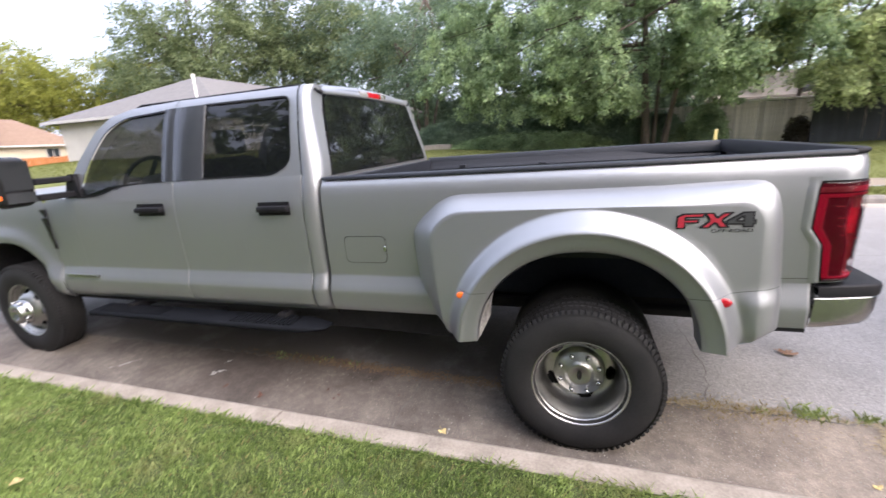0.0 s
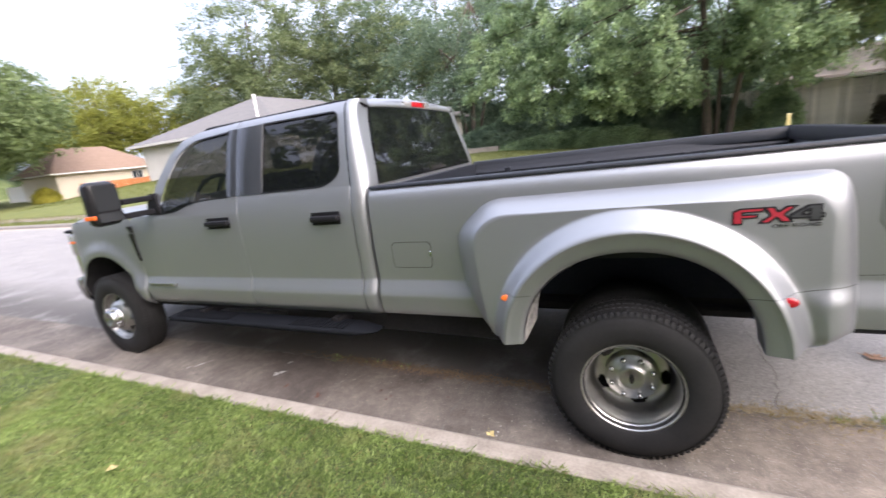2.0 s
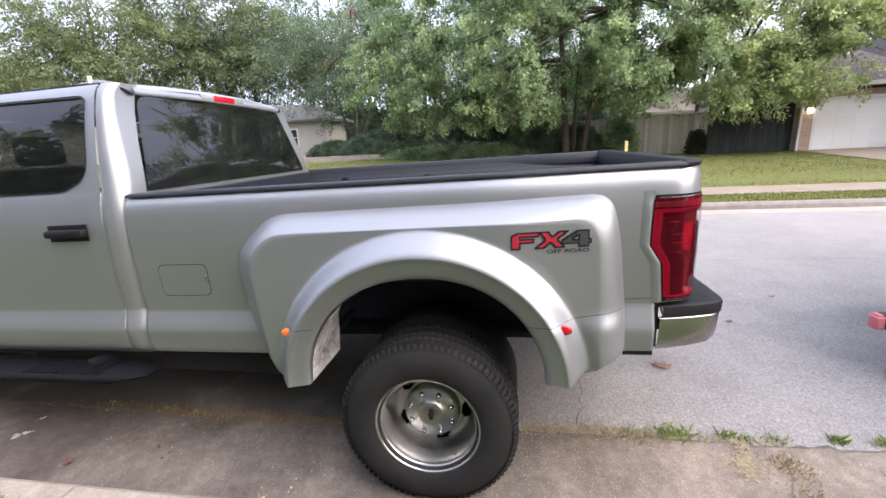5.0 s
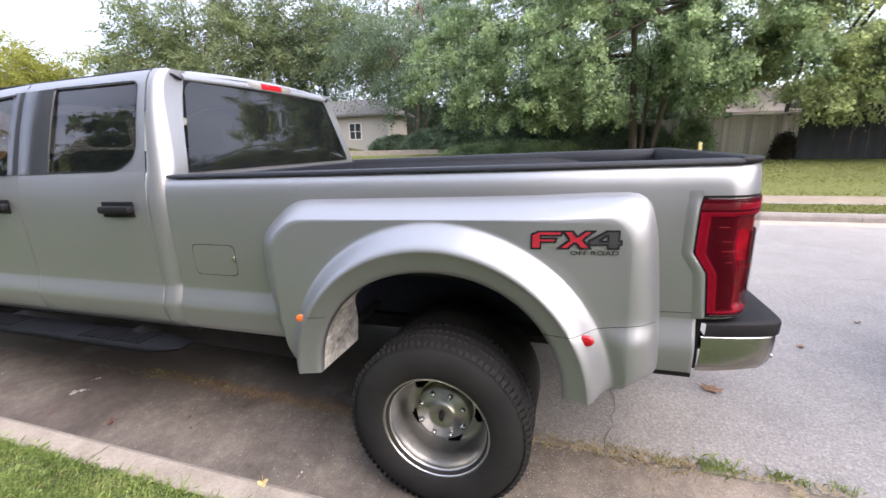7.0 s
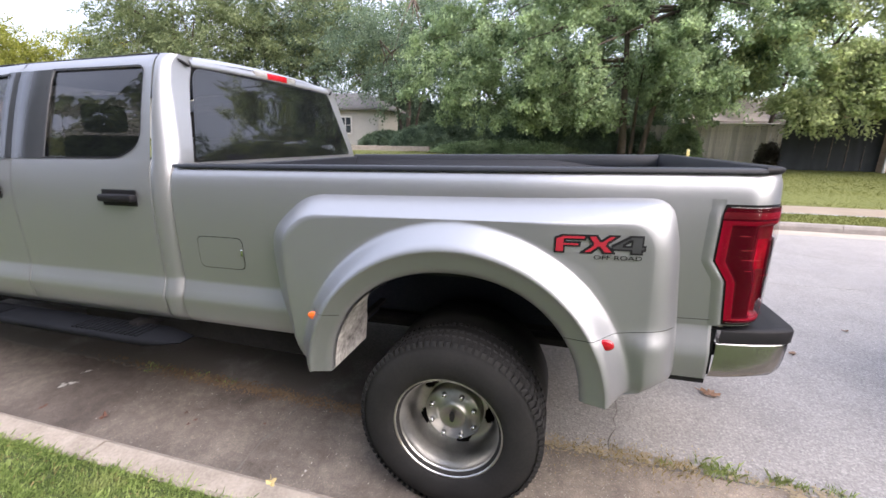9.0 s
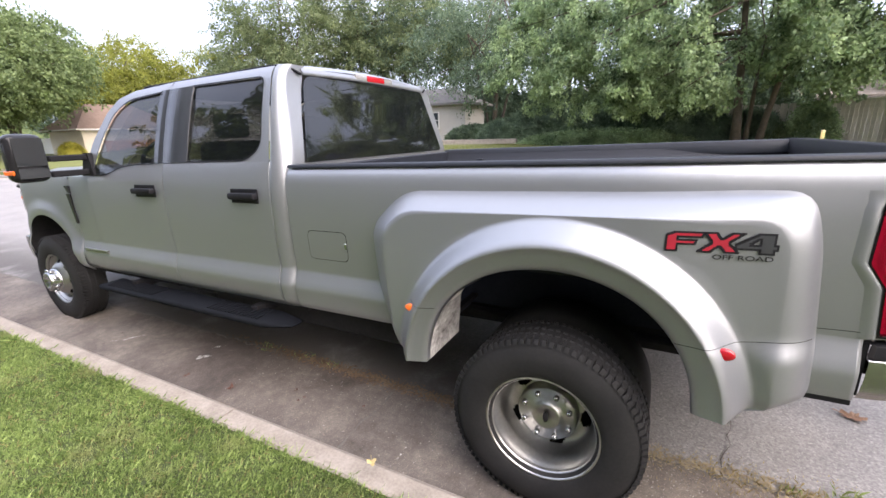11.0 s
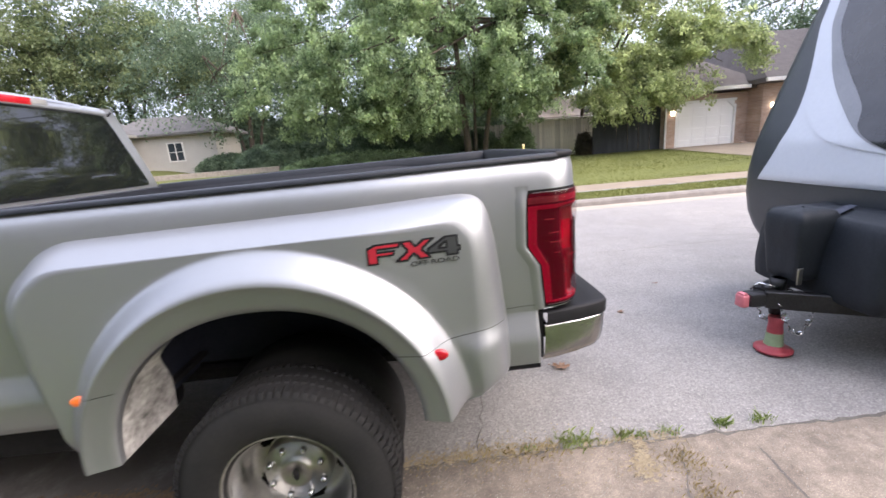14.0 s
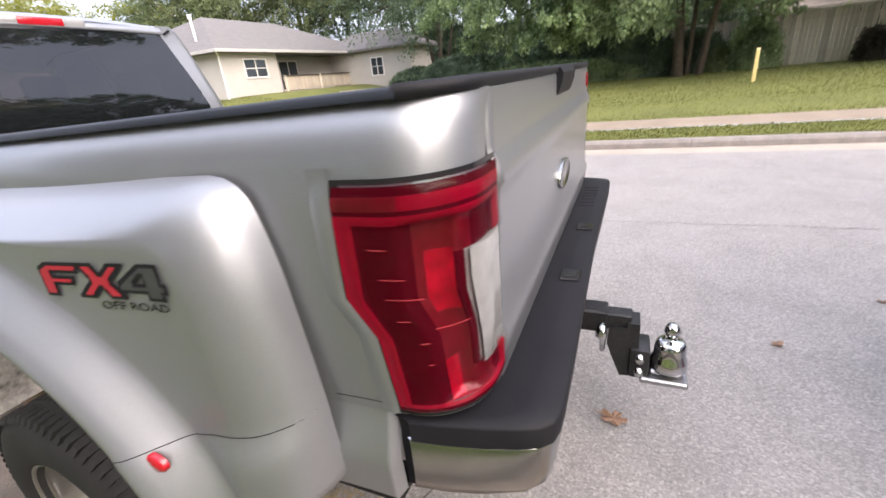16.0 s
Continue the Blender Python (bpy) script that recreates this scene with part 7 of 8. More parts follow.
def build_cream_house():
    off = Vector((-55, 23, 0.5))
    h = thing("house", off, "cream bungalow with a tan shingle roof", "house")
    def sub(name, bm, mat, parent=None, label=""):
        for v in bm.verts:
            v.co -= off
        return part(name, bm, mat, parent or h, label)
    bm = bmesh.new()
    box(bm, -58.5, -51.5, 19.2, 29.0, 0.2, 3.0)
    sub("wall", bm, CREAM, None, "cream painted walls")
    bm = bmesh.new()
    hip_roof(bm, -59.1, -50.9, 18.6, 29.6, 3.08, (-55.0, 21.6, 5.75), (-55.0, 26.0, 5.75))
    sub("roof", bm, SHINGLE_TAN, None, "tan hipped shingle roof")
    bm = bmesh.new()
    box(bm, -59.15, -50.85, 18.53, 18.62, 2.95, 3.08)
    box(bm, -50.92, -50.83, 18.62, 29.6, 2.95, 3.08)
    sub("gutter", bm, TRIM)
    thing_window(h, "y", 26.2, 27.3, 1.9, 2.7, -51.5, off, 2, 1)


build_cream_house()


def plank_fence(name, x0, x1, y, h, mat, label, z_of, pitch=0.145, rail=True, slope_y=0.0):
    f = thing(name, (x0, y, z_of(x0)), label, "fence")
    rnd = random.Random(int(x0 * 7 + 300))
    n = int((x1 - x0) / pitch)
    meshes = []
    for k in range(5):
        bm = bmesh.new()
        t = 0.06 if k % 2 else 0.05
        prism(bm, [(0.004, 0), (pitch - 0.008, 0), (pitch - 0.008, h - t + 0.01 * k), (pitch - 0.03, h + 0.01 * k), (0.03, h + 0.012 * k), (0.004, h - t)], -0.01, 0.01)
        me = bpy.data.meshes.new("plank")
        bm.to_mesh(me)
        bm.free()
        me.materials.append(mat)
        meshes.append(me)
    for k in range(n):
        x = x0 + k * pitch
        ob = new("plank", meshes[rnd.randrange(5)])
        ob.parent = f
        ob.matrix_local = pose(k * pitch, slope_y * k * pitch + rnd.uniform(-0.006, 0.006), z_of(x) - z_of(x0) + rnd.uniform(-0.02, 0.02), 0, rnd.uniform(-0.6, 0.6), 0)
    if rail:
        for q in (0.3, h - 0.3):
            bm = bmesh.new()
            box(bm, 0, x1 - x0, 0.012, 0.06, q, q + 0.09)
            part("fence_rail", bm, mat, f)
    for k in range(int((x1 - x0) / 2.4) + 1):
        bm = bmesh.new()
        box(bm, k * 2.4 - 0.05, k * 2.4 + 0.05, 0.012, 0.10, -0.1, h + 0.02)
        part("fence_post", bm, mat, f)
    return f


main_fence = plank_fence("fence", 0.8, 10.6, 21.0, 1.85, OLD_WOOD, "weathered grey wooden privacy fence", lambda x: ground_z(x, 21.0))
bm = bmesh.new()
box(bm, 4.8, 9.8, -0.07, 0.08, 1.90, 1.95, 0.01)
part("cap_board", bm, TRIM, main_fence, "pale cap board")
rust_fence = plank_fence("fence", -50.0, -41.0, 20.4, 1.3, RUST_WOOD, "orange stained wooden fence before the house", lambda x: ground_z(-50.0, 20.4))
rust_fence.matrix_world = pose(-50.0, 20.4, ground_z(-50.0, 20.4), 0, 0, 90)
plank_fence("fence", -70, -57, 22, 1.8, TRIM, "white board fence behind the tree", lambda x: ground_z(x, 22), 0.3)


def build_brick_house():
    off = Vector((16, 22, 0.4))
    h = thing("house", off, "tan brick house with white garage doors", "house")
    def sub(name, bm, mat, parent=None, label="", smooth=False):
        for v in bm.verts:
            v.co -= off
        return part(name, bm, mat, parent or h, label, smooth)
    g = 0.43
    y = 18.5
    bm = bmesh.new()
    for x0, x1, z0, z1 in ((12.66, 13.22, 0, 3.0), (16.08, 16.75, 0, 3.0), (13.22, 16.08, 2.62, 3.0)):
        box(bm, x0, x1, y, y + 0.25, z0, z1)
    box(bm, 12.66, 16.75, y + 0.25, y + 9, 0, 3.0)
    box(bm, 16.75, 24.5, y - 0.9, y + 9, 0, 3.2)
    wall = sub("wall", bm, BRICK, None, "tan brick walls")
    def garage(x0, x1, yy):
        o = [(x0, g), (x1, g), (x1, 2.3), (x1 - 0.35, 2.62), (x0 + 0.35, 2.62), (x0, 2.3)]
        bm = bmesh.new()
        prism(bm, o, yy + 0.05, yy + 0.11)
        d = sub("garage_door", bm, DOOR_WHITE, None, "white sectional garage door")
        for k in range(4):
            for j in range(4):
                bm = bmesh.new()
                w = (x1 - x0) / 4
                box(bm, x0 + j * w + 0.08, x0 + (j + 1) * w - 0.08, yy + 0.035, yy + 0.05, g + 0.08 + k * 0.54, g + 0.47 + k * 0.54 - (0.12 if k == 3 else 0), 0.008)
                sub("door_panel", bm, DOOR_WHITE, d)
        bm = bmesh.new()
        box(bm, x0 - 0.10, x0, yy - 0.02, yy + 0.12, g, 2.45), box(bm, x1, x1 + 0.10, yy - 0.02, yy + 0.12, g, 2.45), box(bm, x0 - 0.1, x1 + 0.1, yy - 0.02, yy + 0.12, 2.62, 2.74)
        prism(bm, [(x0, 2.3), (x0, 2.62), (x0 + 0.35, 2.62)], yy - 0.02, yy + 0.04)
        prism(bm, [(x1, 2.3), (x1 - 0.35, 2.62), (x1, 2.62)], yy - 0.02, yy + 0.04)
        sub("door_trim", bm, TRIM, d, "cream door trim")
    garage(13.23, 16.07, y)
    garage(17.9, 21.0, y - 1.0)
    bm = bmesh.new()
    hip_roof(bm, 12.15, 17.4, y - 0.5, y + 9.5, 3.28, (14.5, y + 3.0, 5.6), (14.5, y + 7, 5.6), 0.2)
    roof = sub("roof", bm, SHINGLE_DARK, None, "dark brown shingle roof")
    bm = bmesh.new()
    hip_roof(bm, 16.4, 25.0, y - 1.5, y + 9.5, 3.42, (18.5, y + 3.4, 6.3), (22.5, y + 3.4, 6.3), 0.2)
    sub("roof", bm, SHINGLE_DARK, None, "dark brown shingle roof")
    bm = bmesh.new()
    box(bm, 12.1, 16.4, y - 0.6, y - 0.48, 3.10, 3.26, 0.01), box(bm, 16.35, 25, y - 1.6, y - 1.48, 3.24, 3.40, 0.01)
    sub("gutter", bm, TRIM, roof, "white gutter and fascia")
    bm = bmesh.new()
    tube(bm, [(12.60, y - 0.1, 3.1), (12.60, y - 0.06, 0.45)], 0.05, 8)
    sub("downpipe", bm, TRIM, wall, "white downpipe")
    for x, yy in ((12.95, y - 0.06), (17.25, y - 0.97)):
        bm = bmesh.new()
        tube(bm, [(x, yy, 2.12), (x, yy, 2.32)], [0.07, 0.09], 10)
        sub("wall_lamp", bm, plain("lit_lamp_glass", (1.0, 0.85, 0.6), 0.4, emit=3.5), wall, "lit wall lamp")
    bm = bmesh.new()
    box(bm, 16.3, 16.7, y - 0.35, y - 0.02, 0.42, 0.62, 0.03)
    sub("flower_box", bm, BRICK, wall)


build_brick_house()
bm = bmesh.new()
rows = []
for k in range(13):
    v = 8.8 + (18.7 - 8.8) * k / 12
    rows.append([(x, v, ground_z(x, v) + 0.025) for x in (12.6, 14, 16, 18, 21.2)])
sheet(bm, rows)
tagged(finish("driveway", bm, WALKWAY), "pale concrete driveway before the garage", "driveway", "", "structure")

# dark screened side yard between fence and garage
SCREEN = mottled("dark_screen_cloth", (0.018, 0.022, 0.025), (0.036, 0.040, 0.044), 2, 60, 0.85)
s = thing("yard_screen", (9.2, 18.9, ground_z(9.2, 18.9)), "dark green-black mesh screen beside the garage", "screen")
for k in range(6):
    bm = bmesh.new()
    rows = [[(k * 0.57 + 0.02 + (0.53) * j / 6, 0.02 * math.sin(j * 1.7 + k + q), z) for j in range(7)] for q, z in enumerate((0.0, 0.6, 1.2, 1.8, 2.1))]
    sheet(bm, rows)
    part("screen_panel", bm, SCREEN, s, "", True)
    bm = bmesh.new()
    box(bm, k * 0.57 - 0.03, k * 0.57 + 0.03, 0.03, 0.09, -0.1, 2.15)
    part("screen_post", bm, DARK_STEEL, s)

# house behind the fence, and a far one seen below the trees
def small_house(x0, x1, y0, y1, z0, eave, ridge, wall_mat, roof_mat, label):
    off = Vector(((x0 + x1) / 2, (y0 + y1) / 2, z0))
    h = thing("house", off, label, "house")
    bm = bmesh.new()
    box(bm, x0, x1, y0, y1, z0 - 0.5, eave)
    for v in bm.verts:
        v.co -= off
    part("wall", bm, wall_mat, h)
    bm = bmesh.new()
    hip_roof(bm, x0 - 0.5, x1 + 0.5, y0 - 0.5, y1 + 0.5, eave + 0.1, (x0 + 3.5, (y0 + y1) / 2, ridge), (x1 - 3.5, (y0 + y1) / 2, ridge))
    for v in bm.verts:
        v.co -= off
    part("roof", bm, roof_mat, h)
    for k in range(2):
        w = window_unit(h, "x", x0 + 2 + k * 4, x0 + 3.4 + k * 4, z0 + 1.2, z0 + 2.3, y0, -1)
        for o in (w, *w.children):
            for v in o.data.vertices:
                v.co -= off


small_house(6.5, 20, 33, 42, 0.6, 3.1, 5.2, SIDING, SHINGLE_WORN, "grey house with a worn brown roof behind the fence")
small_house(-12, 1, 44, 52, 1.2, 3.9, 6.2, CREAM, SHINGLE, "cream house behind the trees")

# yellow marker post on the lawn
mp = thing("marker_post", (4.75, 15.2, ground_z(4.75, 15.2)), "short yellow utility marker post on the lawn", "marker post")
bm = bmesh.new()
box(bm, -0.05, 0.05, -0.04, 0.04, -0.05, 0.90, 0.012, 2)
part("post", bm, mottled("faded_yellow_plastic", (0.55, 0.44, 0.16), (0.66, 0.55, 0.24), 6, 60, 0.6), mp)
bm = bmesh.new()
box(bm, -0.055, 0.055, -0.045, 0.045, 0.90, 0.96, 0.02, 2)
part("cap", bm, mottled("pale_yellow_cap", (0.6, 0.5, 0.25), (0.7, 0.6, 0.33), 6, 60, 0.6), mp)

# low retaining wall on the rise
bm = bmesh.new()
box(bm, -14.5, -7.0, 20.3, 20.5, 0.6, 1.24, 0.02)
tagged(finish("retaining_wall", bm, KERB), "low pale concrete retaining wall on the rise", "wall", "", "structure")

# ---- trees ----
def leaf_material(name, dark, light, sheen=0.48, dry=None, clump=0.58):
    """Leaves: two tones from leaf to leaf and clump to clump, with light coming through."""
    m, t, p = nodes_of(name)
    g = t.nodes.new("ShaderNodeNewGeometry")
    n = noise_node(t, 1.1, 3)
    mid = tuple((a + b) / 2 for a, b in zip(dark, light))
    a = ramp_node(t, g.outputs["Random Per Island"], [(0.0, dark), (0.62, mid), (0.9, light), (1.0, tuple(min(0.8, c * 1.3) for c in light))])
    b = ramp_node(t, n.outputs[0], [(0.35, tuple(c * 0.75 for c in dark)), (0.65, tuple(c * 1.15 for c in light))])
    col = mix_node(t, a, b, clump)
    if dry:
        spots = noise_node(t, 2.6, 4)
        col = mix_node(t, col, dry, ramp_node(t, spots.outputs[0], [(0.50, (0.0, 0.0, 0.0)), (0.72, (0.7, 0.7, 0.7))]))
    t.links.new(col, p.inputs["Base Color"])
    p.inputs["Roughness"].default_value = 0.5
    p.inputs["Specular IOR Level"].default_value = 0.22
    tr = t.nodes.new("ShaderNodeBsdfTranslucent")
    t.links.new(mix_node(t, col, (0.95, 1.0, 0.55), 0.25, "MULTIPLY"), tr.inputs[0])
    mx = t.nodes.new("ShaderNodeMixShader")
    mx.inputs[0].default_value = sheen
    t.links.new(p.outputs[0], mx.inputs[1])
    t.links.new(tr.outputs[0], mx.inputs[2])
    t.links.new(mx.outputs[0], t.nodes["Material Output"].inputs[0])
    return m


BARK = mottled("brown_bark", (0.045, 0.035, 0.026), (0.12, 0.095, 0.07), 6, 40, 0.95, 0, 0.8, 0.02)
LEAF_MID = leaf_material("mid_green_leaves", (0.056, 0.106, 0.052), (0.45, 0.56, 0.315), 0.60)
LEAF_DARK = leaf_material("dark_green_leaves", (0.048, 0.080, 0.056), (0.24, 0.315, 0.21), 0.58)
LEAF_DEEP = leaf_material("deep_green_leaves", (0.075, 0.11, 0.048), (0.27, 0.34, 0.15), 0.5)
LEAF_OLIVE = leaf_material("olive_leaves", (0.078, 0.108, 0.055), (0.26, 0.31, 0.155), 0.55)
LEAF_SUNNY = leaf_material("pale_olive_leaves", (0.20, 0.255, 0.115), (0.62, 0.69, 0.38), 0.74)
LEAF_LIME = leaf_material("yellow_green_leaves", (0.14, 0.165, 0.03), (0.32, 0.33, 0.07))


def leaf_cloud(rng, centres, per, spread, size, droop=0.3, out=None):
    """Leaf blades round clump centres, or along drooping sprays that point outwards; an array of vertices, four to a leaf."""
    k = len(centres)
    c = np.repeat(centres, per, axis=0)
    n = len(c)
    if out is None:
        off = rng.normal(0, 1, (n, 3)) * np.array([spread, spread, spread * 0.62])
        off[:, 2] -= droop * np.hypot(off[:, 0], off[:, 1])
        lead = np.zeros((n, 3))
    else:
        axis = out * np.array([0.9, 0.9, 0.55]) + rng.normal(0, 0.40, (k, 3)) + np.array([0, 0, -0.32])
        axis /= np.linalg.norm(axis, axis=1)[:, None]
        reach = spread * rng.uniform(2.2, 4.6, k)
        axis, reach = np.repeat(axis, per, axis=0), np.repeat(reach, per)
        u = rng.uniform(0, 1, n)
        off = axis * (reach * (u - 0.45))[:, None] + rng.normal(0, 1, (n, 3)) * (spread * (0.85 - 0.5 * u))[:, None] * np.array([1, 1, 0.66])
        off[:, 2] -= droop * reach * u * u * 0.8
        lead = axis * 0.5
    p = c + off
    d = rng.normal(0, 0.8, (n, 3)) + lead
    d[:, 2] -= 0.5
    d /= np.linalg.norm(d, axis=1)[:, None]
    up = rng.normal(0, 0.5, (n, 3)) + np.array([0, 0, 1.0])
    w = np.cross(d, up)
    w /= np.linalg.norm(w, axis=1)[:, None] + 1e-9
    s = size * rng.uniform(0.6, 1.3, (n, 1))
    return np.stack([p, p + d * s * 0.45 + w * s * 0.30, p + d * s, p + d * s * 0.45 - w * s * 0.30], 1).reshape(-1, 3)


def mesh_from_quads(name, v):
    n = len(v) // 4
    me = bpy.data.meshes.new(name)
    me.vertices.add(4 * n)
    me.vertices.foreach_set("co", v.astype(np.float32).ravel())
    me.loops.add(4 * n)
    me.loops.foreach_set("vertex_index", np.arange(4 * n, dtype=np.int32))
    me.polygons.add(n)
    me.polygons.foreach_set("loop_start", np.arange(0, 4 * n, 4, dtype=np.int32))
    me.update(calc_edges=True)
    return me


def build_tree(x, y, lobes, trunks, leaf_mat, seed, clumps, per, leaf, spread, label, gap=0.42, base=None, shell=0.45, even=0.7, void=0.55):
    """lobes: (dx, dy, z, rx, ry, rz) of the crown's masses, z over the tree's foot; trunks: (dx, dy, lean x, lean y, height, radius)."""
    rng = np.random.default_rng(seed)
    rnd = random.Random(seed)
    z0 = ground_z(x, y) if base is None else base
    t = thing("tree", (x, y, z0), label, "tree")
    bm = bmesh.new()
    tips = []
    for dx, dy, lx, ly, h, r in trunks:
        pts, k = [], 7
        for i in range(k):
            q = i / (k - 1)
            pts.append((dx + lx * q ** 1.3 + rnd.gauss(0, 0.05) * q, dy + ly * q ** 1.3 + rnd.gauss(0, 0.05) * q, -0.15 + (h + 0.15) * q))
        tube(bm, pts, [r * (1.25 if i == 0 else 1 - 0.75 * i / (k - 1)) for i in range(k)], 9)
        tips.append(pts)
    trunk_list = tips
    for lx, ly, lz, rx, ry, rz in lobes:
        for _ in range(max(2, int(rx * 0.9))):
            src = rnd.choice(trunk_list)
            a = Vector(src[rnd.randrange(3, 7)])
            u = Vector(rng.normal(0, 1, 3)).normalized()
            b = Vector((lx + u.x * rx * 0.85, ly + u.y * ry * 0.85, lz + u.z * rz * 0.8))
            mid = (a + b) / 2 + Vector((0, 0, rnd.uniform(0.0, 0.12) * (b - a).length))
            r = 0.045 + 0.012 * rx * rnd.random()
            tube(bm, [a, a.lerp(mid, 0.5) + Vector((0, 0, 0.08)), mid, mid.lerp(b, 0.55), b], [r, r * 0.8, r * 0.55, r * 0.35, 0.012], 6)
    part("trunk", bm, BARK, t, "brown bark trunk and limbs", True)
    vol = [l[3] * l[4] * l[5] for l in lobes]
    allc, allu = [], []
    for l, w in zip(lobes, vol):
        m = int(clumps * (w ** even) / sum(q ** even for q in vol))
        u = rng.normal(0, 1, (m * 3, 3))
        u /= np.linalg.norm(u, axis=1)[:, None]
        rad = rng.uniform(shell, 1.0, (m * 3, 1)) ** 0.7
        c = np.array(l[:3]) + u * rad * np.array(l[3:])
        keep = np.array([noise.noise(Vector(q) * void + Vector((seed, 0, 0))) for q in c]) > (gap - 0.5)
        allc.append(c[keep][:m])
        allu.append(u[keep][:m])
    v = leaf_cloud(rng, np.concatenate(allc), per, spread, leaf, 0.3, np.concatenate(allu))
    me = mesh_from_quads("crown", v)
    me.materials.append(leaf_mat)
    ob = new("crown", me)
    ob.parent = t
    ob["label"] = "leafy crown with gaps of sky"
    ob["kind"] = "stuff"
    return t


# the broad tree before the fence, with several stems
build_tree(3.2, 19.4, [(0.0, 0.0, 9.5, 6.2, 5.0, 4.6), (-6.0, 0.6, 6.6, 5.2, 4.2, 4.0), (3.6, -0.6, 6.2, 3.1, 3.4, 3.2), (-2.6, -2.4, 4.6, 3.8, 2.6, 2.5), (2.6, -2.6, 4.7, 3.6, 2.4, 2.2), (-8.8, -0.5, 4.2, 2.8, 2.4, 2.1), (-5.4, -2.2, 3.2, 2.6, 1.8, 1.5), (-1.8, 1.0, 3.4, 3.0, 1.6, 1.6), (2.8, 0.8, 3.6, 2.6, 1.4, 1.4),
                       (-1.4, -2.6, 2.9, 2.0, 1.0, 1.0), (1.4, -2.4, 3.1, 1.7, 1.0, 0.9), (-4.2, -2.4, 2.7, 1.8, 1.0, 0.9)],
           [(-0.25, 0.0, -0.7, 0.2, 9.5, 0.19), (0.5, 0.1, 1.7, -0.3, 8, 0.14), (0.1, 0.3, 0.5, 0.5, 8, 0.10)],
           LEAF_MID, 5, 1060, 160, 0.165, 0.26, "broad green tree with several stems before a fence", 0.56, void=0.62)
# a lighter tree behind the fence, its limbs over the screen and the garage's corner
build_tree(9.6, 22.0, [(3.2, -4.0, 6.6, 2.8, 1.2, 1.7), (4.2, -4.2, 5.0, 2.6, 1.2, 1.4), (0.9, -4.2, 3.9, 1.5, 1.2, 0.8), (0.7, -4.7, 3.0, 1.9, 0.9, 1.1), (2.9, -4.9, 3.3, 1.8, 0.9, 1.1), (4.9, -5.1, 4.1, 1.5, 0.9, 1.0), (0.4, -3.0, 9.6, 3.0, 1.8, 2.4), (2.4, -3.4, 8.6, 2.6, 1.6, 1.8), (-1.6, -4.2, 4.4, 1.7, 0.9, 1.2), (-1.0, -4.0, 6.4, 1.9, 1.0, 1.7), (2.2, -4.6, 4.6, 2.2, 0.9, 1.3),
                       (-0.6, -4.9, 2.7, 1.0, 0.7, 0.8), (-0.9, -4.6, 3.6, 1.3, 0.8, 0.9), (1.0, -5.0, 2.3, 1.4, 0.7, 0.7), (-1.9, -4.4, 5.6, 1.2, 0.9, 1.3)],
           [(0.0, 0.0, 0.9, -1.0, 9.5, 0.12), (0.2, 0.1, 1.6, -2.4, 6.0, 0.07)],
           LEAF_SUNNY, 31, 600, 140, 0.140, 0.27, "light olive tree leaning over the fence", 0.49, even=0.3)
# trees behind the grey house and the fence: base, crown masses, how tall, what green
def tall_tree(x, y, h, r, mat, seed, label, clumps=900, gap=0.5, leaf=0.32, per=30):
    lobes = [(0, 0, h * 0.70, r, r * 0.9, h * 0.30), (-r * 0.62, -0.6, h * 0.50, r * 0.72, r * 0.7, h * 0.24), (r * 0.62, -0.6, h * 0.52, r * 0.72, r * 0.7, h * 0.25), (0.2 * r, -r * 0.4, h * 0.36, r * 0.7, r * 0.5, h * 0.16)]
    build_tree(x, y, lobes, [(0, 0, 0.5, 0, h * 0.8, 0.016 * h), (0.3, 0.1, r * 0.4, 0, h * 0.6, 0.010 * h), (-0.3, 0.1, -r * 0.35, 0, h * 0.6, 0.010 * h)], mat, seed, int(clumps * 0.58), int(per * 2.2), leaf * 0.78, 0.52, label, gap - 0.05)


tall_tree(-11.0, 27.5, 12.5, 5.0, LEAF_DARK, 6, "dark green tree beside the grey house", 560, 0.60, 0.24)
tall_tree(-17.5, 37, 17, 6.0, LEAF_OLIVE, 7, "tall olive green tree behind the house", 640, 0.55)
tall_tree(-8, 38, 18, 6.2, LEAF_DARK, 8, "tall dark tree with sky showing through", 640, 0.59, 0.30)
tall_tree(-26.5, 40, 18, 6.5, LEAF_DARK, 20, "tall dark tree behind the grey house", 950, 0.52)
tall_tree(-37.5, 33, 19, 6.2, LEAF_OLIVE, 21, "tall olive tree with thin foliage behind the roof", 1000, 0.48)
tall_tree(-31, 38, 20, 6.2, LEAF_OLIVE, 24, "tall olive tree behind the grey roof", 900, 0.49)
tall_tree(-47, 37, 14.5, 6.0, LEAF_OLIVE, 22, "olive green tree behind the roofs", 850, 0.42)
tall_tree(1.5, 33, 14, 6.0, LEAF_DARK, 9, "dark green tree behind the fence", 600, 0.60, 0.28)
tall_tree(12.5, 37, 13, 6.0, LEAF_MID, 10, "green tree behind the brick house", 420, 0.60)
tall_tree(29.5, 31, 12.5, 5.5, LEAF_DARK, 11, "dark tree behind the brick house", 600)
tall_tree(-64, 31, 14.5, 7.5, LEAF_LIME, 12, "yellow-green rounded tree behind the roofs", 1100, 0.38, 0.36)
tall_tree(-75, 35, 15, 8, LEAF_LIME, 13, "yellow-green tree in the far row", 900, 0.42, 0.36)
tall_tree(-86, 34, 11, 7, LEAF_DARK, 14, "dark green tree in the far row", 500, 0.40, 0.4)
